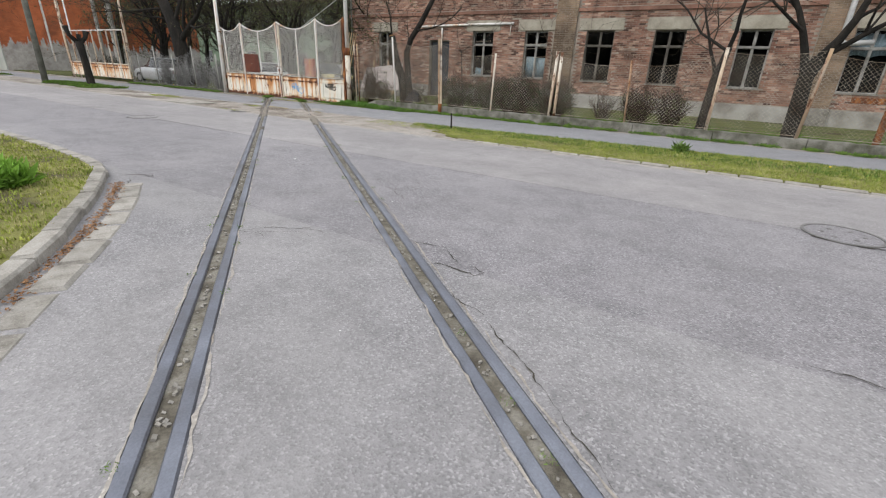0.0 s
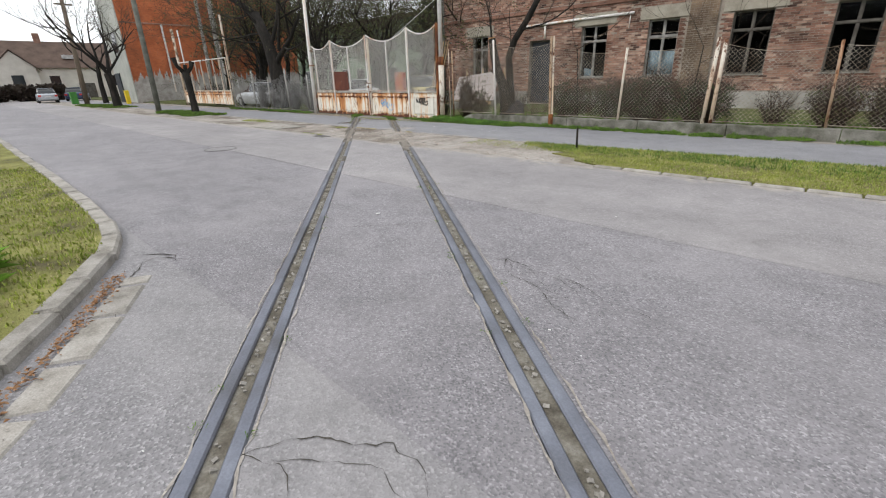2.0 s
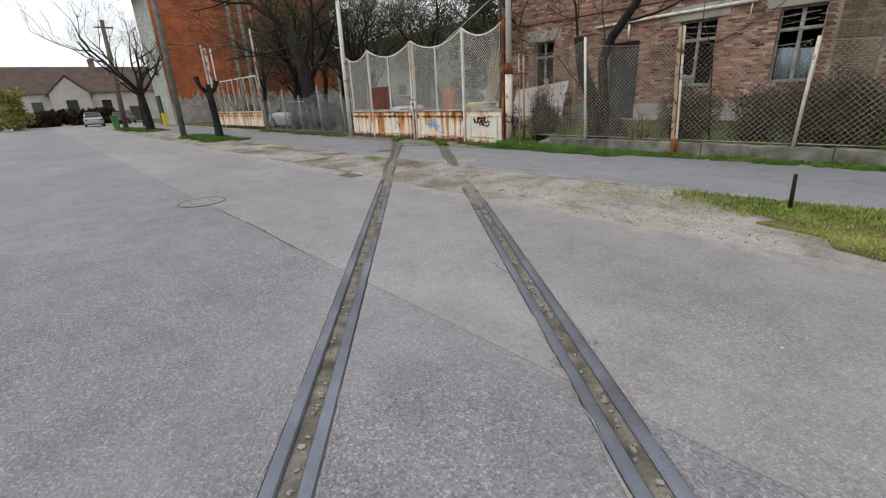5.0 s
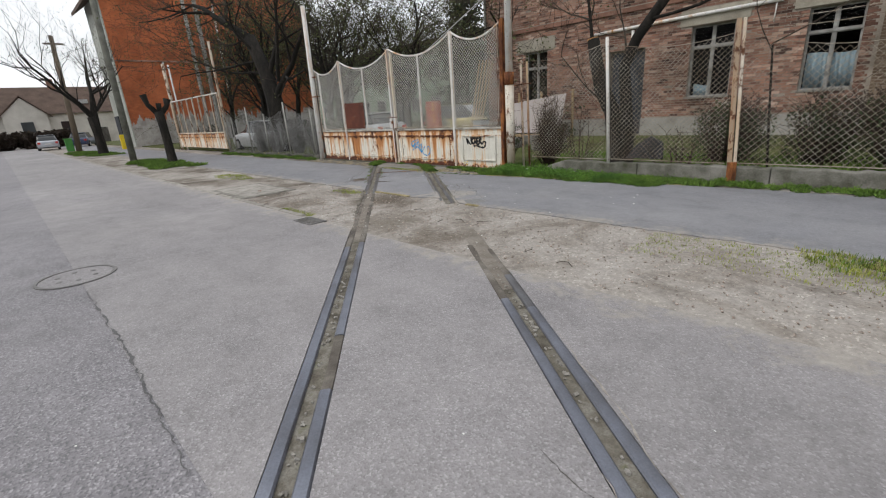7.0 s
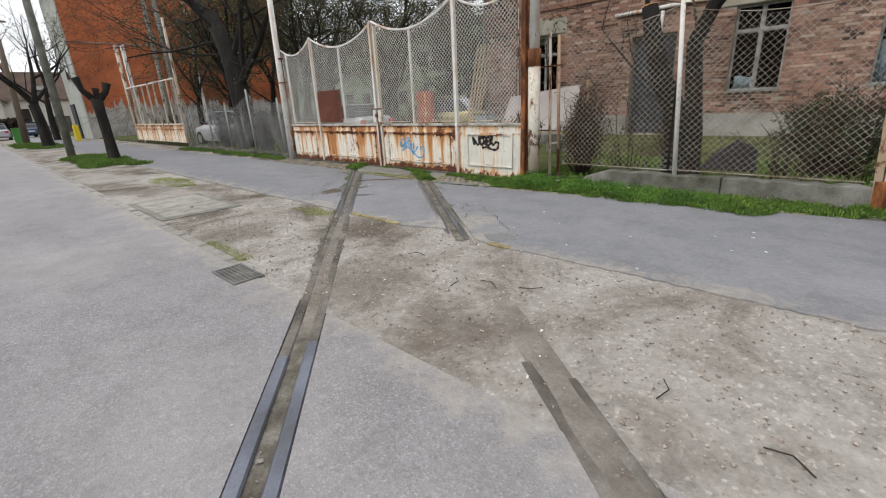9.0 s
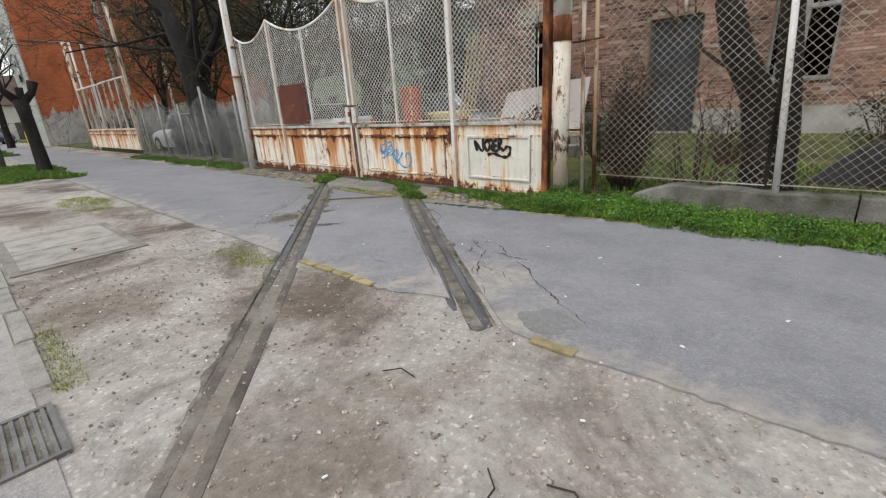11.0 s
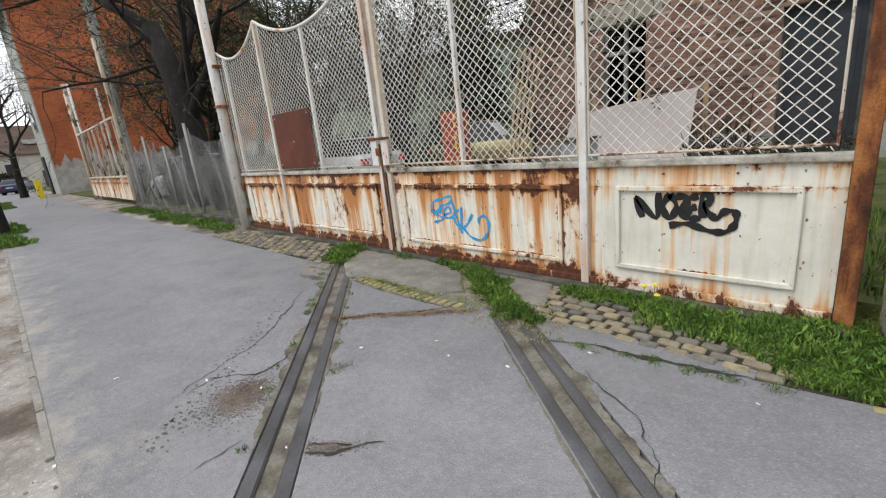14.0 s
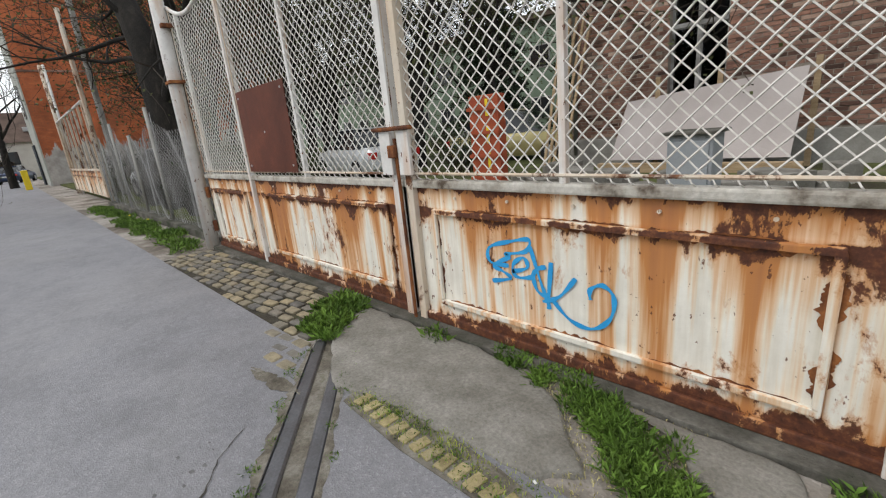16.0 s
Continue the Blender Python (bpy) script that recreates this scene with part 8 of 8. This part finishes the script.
spots = [(-6.44, 5.15, 0.02), (-13.2, 14.0, 0.045), (-14.4, 13.9, 0.03), (-15.7, 12.8, 0.012), (-15.9, 12.9, 0.01)] + [(r.uniform(-18, -10), r.uniform(9.2, 14), r.uniform(0.006, 0.014)) for _ in range(70)] + [(r.uniform(-14, 2), r.uniform(-1, 9), r.uniform(0.004, 0.008)) for _ in range(50)]
for x, y, s in spots:
    zz = 0.006 if y < 13.95 else 0.1
    lit.box(-s, -s * 0.5, 0, s, s * 0.5, s * 0.3, pose(x, y, zz, r.uniform(-9, 9), r.uniform(-9, 9), r.uniform(0, 180)))
lit.obj("litter", WHITE_BIT, label="small white scraps of litter and chips", category="litter", kind="stuff")
gv = MB()
for _ in range(5200):
    x, y, s = r.uniform(-16.5, -6.6), r.uniform(9.2, 11.1), 0.0025 + 0.009 * r.random() ** 4
    gv.box(-s, -s * 0.7, -s * 0.4, s, s * 0.7, s * 0.6, pose(x, y, -0.004, r.uniform(0, 60), r.uniform(0, 60), r.uniform(0, 180)))
gv.obj("gravel", GRAVEL, label="scattered gravel on the dirt strip", category="gravel", kind="stuff")
tw = MB()
for x, y in ((-11.6, 10.2), (-11.45, 10.3), (-11.9, 10.0), (-12.6, 10.4), (-10.2, 9.6), (-9.6, 9.5)):
    a = r.uniform(0, 3.1)
    tw.tube([(x, y, 0.004), (x + 0.1 * math.cos(a), y + 0.1 * math.sin(a), 0.012), (x + 0.18 * math.cos(a + 0.4), y + 0.18 * math.sin(a + 0.4), 0.004)], 0.004, 4)
tw.obj("fallen_twigs", TWIG, label="small fallen twigs on the dirt", category="twigs", kind="stuff")

cobbles("pavement_cobbles", (-15.75, 13.35, -14.12, 14.12), (0.142, 0.082), -0.05, COBBLE, "worn yellowish cobbles before the gate", 151, lambda x, y: y > 13.53 + 0.05 * noise.noise(Vector((x * 6, y * 6, 3))) and NX * x + NY * y > RAIL_R + 0.14)
cobbles("pavement_cobbles", (-22.0, 13.26, -18.0, 14.15), (0.165, 0.1), 0.1, COBBLE, "worn yellowish cobbles west of the rails", 152, lambda x, y: LX * x + LY * y < RAIL_L - 0.15 and y > 13.58 - 0.5 * max(0.0, x + 18.8))
yb = empty("yellow_edging", (-17.4, 13.45, 0), "row of small yellow clinker stones across the track", "edging stones", kind="structure")
for i in range(17):
    t = i / 16
    x, y = -17.42 + 1.25 * t, 13.43 - 0.02 * t - 0.03 * math.sin(3.14 * t)
    part("clinker", MB().box(-0.028, -0.045, -0.03, 0.028, 0.045, 0.016, pose(x, y, 0, 0, 0, r.uniform(-14, 4))), YELLOW, yb, bevel=0.008)
ye = empty("yellow_edging", (-14.5, 11.0, 0), "flush yellow clinker edging between dirt and footway", "edging stones", kind="structure")
for x0, x1 in ((-14.7, -14.46), (-14.45, -14.22), (-14.2, -13.97), (-13.95, -13.7), (-12.32, -12.06)):
    y = 11.05
    part("clinker", MB().box(x0, y - 0.035, -0.05, x1, y + 0.035, 0.011, None), YELLOW, ye, bevel=0.01)
mb = MB()
for k in range(70):
    x = -60 + k * 0.62
    if -15.0 < x:
        break
    mb.box(x, 11.018, -0.05, x + 0.6, 11.055, 0.009)
mb.obj("edging_strip", KERB, label="thin pale edging of the footway", category="edging", kind="structure")

fe = empty("yellow_edging", (-13.9, 13.45, 0), "thin yellowish edging between footway and weeds", "edging stones", kind="structure")
run = [(-13.9, 13.46), (-13.3, 13.535), (-12.2, 13.625), (-11.0, 13.81), (-10.0, 13.88)]
for (ax, ay), (bx, by) in zip(run, run[1:]):
    n = max(2, int((bx - ax) / 0.26))
    for i in range(n):
        x, y = ax + (bx - ax) * (i + 0.5) / n, ay + (by - ay) * (i + 0.5) / n
        part("clinker", MB().box(-0.5 * (bx - ax) / n + 0.008, -0.022, -0.05, 0.5 * (bx - ax) / n - 0.008, 0.022, 0.012 + r.uniform(-0.004, 0.003), pose(x, y, 0, 0, 0, math.degrees(math.atan2(by - ay, bx - ax)))), YELLOW, fe, bevel=0.006)

# single bricks of the facade stretch behind the gate
cache = {}
for x0, x1, z0, z1, dep in singles:
    key = round(x1 - x0, 2)
    if key not in cache:
        q = MB()
        brick_box(q, 0, x1 - x0, 0, 0.066, 0, 0.011)
        cache[key] = q.mesh("brick", BRICK_PIECE)
    ob = new("brick", cache[key])
    ob.parent = wall
    ob.location = (x0, FY + 0.011 - dep, z0)

# dirt strewn over the asphalt edges
def crumbs(name, pts, size, mat, label, seed):
    """Flat crumbs, thick in the middle of a patch and thinning out to its edge."""
    r = random.Random(seed)
    mb = MB()
    for x, y, z in pts:
        s = size * (0.25 + r.random() ** 2 * 1.6)
        a = r.uniform(0, 6.283)
        ring = [(x + s * r.uniform(0.5, 1) * math.cos(a + k * 1.257), y + s * r.uniform(0.5, 1) * math.sin(a + k * 1.257), z + 0.0012 * r.random()) for k in range(5)]
        mb.add(ring, [(0, 1, 2, 3, 4)])
    return mb.obj(name, mat, label=label, category="dirt", kind="stuff")


r = random.Random(811)
pts = [(r.uniform(-16.6, -8.0), 11.0 + min(0.5, r.expovariate(8.0)), 0.0054) for _ in range(3600)]
pts += [(r.uniform(-16, -5.5), 9.2 - min(0.8, r.expovariate(6.0)), 0.0014) for _ in range(3600)]
pts += [(x, y, 0.0052) for x, y in ((r.uniform(-14.2, -12.2), r.uniform(11.05, 12.4)) for _ in range(5000)) if NX * x + NY * y > RAIL_R + 0.13 and y < 11.29 + 0.74 * (-12.04 - x) and r.random() < 1.1 - 0.75 * (y - 11.05)]
pts += [(gx + r.gauss(-0.1, 0.1), gy + r.gauss(-0.13, 0.1), 0.0135) for gx, gy in ((a[0] + (b[0] - a[0]) * f, a[1] + (b[1] - a[1]) * f) for a, b, f in ((GUTTER[k], GUTTER[k + 1], r.random()) for k in [r.randrange(6) for _ in range(2600)]))]
crumbs("dirt_crumbs", pts, 0.0038, DIRT, "fine grit strewn over the edges of the asphalt", 813)

# dark soil bed under the cobbles
MB().prism([(-15.7, 13.48), (-14.9, 13.44), (-14.3, 13.46), (-13.9, 13.52), (-13.5, 13.58), (-13.5, 14.16), (-15.7, 14.16)], -0.02, -0.007).obj("cobble_bed", JOINT_SOIL, label="dark soil between the cobbles", category="soil", kind="structure")
MB().prism([(-22.0, 13.56), (-18.5, 13.56), (-18.7, 14.16), (-22.0, 14.16)], -0.02, -0.007).obj("cobble_bed", JOINT_SOIL, label="dark soil between the cobbles", category="soil", kind="structure")

MB().prism([(-18.8, 12.9), (-15.2, 12.9), (-15.2, 14.2), (-18.8, 14.2)], -0.05, -0.017).obj("track_bed", GROOVE, label="dark soil under the track before the gate", category="soil", kind="structure")
MB().prism([(-17.5, 13.36), (-17.0, 13.32), (-16.2, 13.34), (-16.1, 13.42), (-16.6, 13.5), (-17.1, 13.53), (-17.55, 13.52)], -0.02, 0.0085).obj("edging_bed", GROOVE, label="mossy soil bed round the yellow stones", category="soil", kind="stuff")
crack("pavement_crack", [(-15.4, 13.27), (-15.2, 13.33), (-14.9, 13.39), (-14.5, 13.4), (-14.2, 13.43)], 0.03, "mossy open joint in the footway", 0.0085, 301, 0.05)
r = random.Random(401)
weeds("weeds", [(-15.35 + 1.2 * t + r.gauss(0, 0.02), 13.29 + 0.15 * t + r.gauss(0, 0.02), 0.04, 0.04) for t in [r.random() for _ in range(30)]], "small moss tufts in a footway joint", 0.011, 150, 402)
lv = MB()
for _ in range(700):
    t = r.random()
    x, y = -16.88 + 0.85 * t + r.gauss(0, 0.028), 12.7 + 0.68 * t + r.gauss(0, 0.028)
    a, s = r.uniform(0, 6.283), r.uniform(0.003, 0.01)
    ca, sa = math.cos(a) * s, math.sin(a) * s
    lv.add([(x - ca, y - sa, 0.009), (x + sa * 0.5, y - ca * 0.5, 0.012), (x + ca, y + sa, 0.01), (x - sa * 0.5, y + ca * 0.5, 0.016)], [(0, 1, 2, 3)])
lv.obj("dry_leaves", DRY_LEAF, label="brown leaf litter lodged in a footway joint", category="leaves", kind="stuff")

# pale crumbled edges along the rails, with moss
for i, (c, s0, s1, mt) in enumerate(((RAIL_L - 0.125, -3, 10, DIRT), (RAIL_L + 0.13, -3, 10, DIRT), (RAIL_R - 0.125, -3, 12, DIRT), (RAIL_R + 0.14, -3, 8, DIRT), (RAIL_R + 0.13, 8, 12.5, DIRT))):
    crack("rail_edge", [along(c, s0), along(c, (s0 + s1) / 2), along(c, s1)], 0.015 if mt is DIRT else 0.012, "crumbled pale edge of asphalt beside a rail", 0.0085 if s0 > 15 else 0.003, 500 + i, 0.025, 0.05, mt)
r = random.Random(605)
def border(c, inner, s0, s1, reach, seed, label):
    """A strip of mossy dirt with one straight edge at a rail and one frayed edge on the asphalt."""
    mb = MB()
    n = int((s1 - s0) / 0.025)
    for i in range(n + 1):
        st = s0 + (s1 - s0) * i / n
        w = reach * max(0.12, 0.5 + 0.9 * noise.noise(Vector((st * 2.1, seed, 0))) + 0.5 * noise.noise(Vector((st * 7, seed, 2))) + 0.25 * noise.noise(Vector((st * 23, seed, 4)))) * min(1, 6 * (i + 1) / n, 6 * (n - i + 1) / n)
        for u, z in ((0, 0.0066), (0.6, 0.0075), (1.0, 0.0045)):
            mb.v.append((*along(c + inner + math.copysign(w * u, inner), st), z + 0.0012 * noise.noise(Vector((st * 30, u * 9, seed)))))
        if i:
            q = 3 * i - 3
            mb.f += [(q + j, q + j + 1, q + j + 4, q + j + 3) for j in range(2)]
    return mb.obj("rail_border", GROOVE, label=label, category="dirt", kind="stuff", smooth=True)


border(RAIL_L, -0.116, 19.6, 22.7, 0.095, 641, "mossy dirt border beside a rail")
border(RAIL_L, 0.116, 19.8, 22.3, 0.06, 642, "mossy dirt border beside a rail")
border(RAIL_R, 0.06, 17.2, 20.9, 0.085, 643, "mossy dirt border beside a rail")
border(RAIL_R, -0.15, 17.6, 20.6, 0.03, 644, "mossy dirt border beside a rail")
# soil and leaf crumbs gathered in a hollow of the footway and in a broken joint
def crumbs(spots, material, label, seed):
    q = random.Random(seed)
    mb = MB()
    for cx, cy, turn, lx, ly, n in spots:
        ct, st = math.cos(turn), math.sin(turn)
        for _ in range(n):
            u, v = q.gauss(0, lx), q.gauss(0, ly)
            x, y, w, a = cx + u * ct - v * st, cy + u * st + v * ct, q.uniform(0.0015, 0.0055), q.uniform(0, 3.14)
            if abs(LX * x + LY * y - RAIL_L) < 0.125:
                continue
            k = [w * q.uniform(0.5, 1.1) for _ in range(6)]
            mb.prism([(x + k[j] * math.cos(a + 1.047 * j), y + k[j] * math.sin(a + 1.047 * j)) for j in range(6)], 0.003, q.uniform(0.005, 0.0075))
    return mb.obj("soil_crumbs", material, label=label, category="soil", kind="stuff")


crumbs(((-16.37, 11.83, 0.6, 0.075, 0.085, 3400), (-16.3, 11.8, 0.6, 0.12, 0.1, 700), (-15.62, 11.88, 0.65, 0.09, 0.022, 700), (-16.17, 12.33, 0.9, 0.05, 0.03, 260)), SOIL_BROWN, "brown soil and leaf crumbs in a hollow of the footway", 660)
border(RAIL_L, -0.116, 16.2, 18.9, 0.08, 645, "mossy dirt border beside a rail")
for i, (pts, w) in enumerate((([(-16.88, 12.7), (-16.7, 12.88), (-16.5, 13.04), (-16.3, 13.2), (-16.1, 13.34), (-15.95, 13.42)], 0.05), ([(-18.25, 13.2), (-18.0, 13.2), (-17.75, 13.26)], 0.05))):
    for k in range(3):
        crack("leaf_mould", [(x + 0.012 * (k - 1), y - 0.012 * (k - 1)) for x, y in pts], w, "brown leaf mould in a broken footway joint", 0.0066 + 0.0006 * k, 650 + 5 * i + k, 0.03, 0.02, GROOVE)
weeds("weeds", [(*along(RAIL_L + r.choice((-0.16, 0.15)) + r.gauss(0, 0.02), 19.6 + 3.1 * r.random() ** 0.6), 0.035, 0.035) for _ in range(46)], "moss and seedlings along the rail edges", 0.014, 130, 606)
r = random.Random(611)
gs = MB()
for _ in range(520):
    c = r.choice((RAIL_L, RAIL_R)) + r.uniform(-0.022, 0.022)
    s = r.uniform(-2, 14)
    x, y = along(c, s)
    q = r.uniform(0.005, 0.016)
    gs.box(-q, -q * 0.6, -q * 0.5, q, q * 0.6, q * 0.5, pose(x, y, -0.008, r.uniform(0, 40), r.uniform(0, 40), r.uniform(0, 180)))
gs.obj("groove_gravel", KERB, label="pale grit lodged in the rail grooves", category="gravel", kind="stuff")
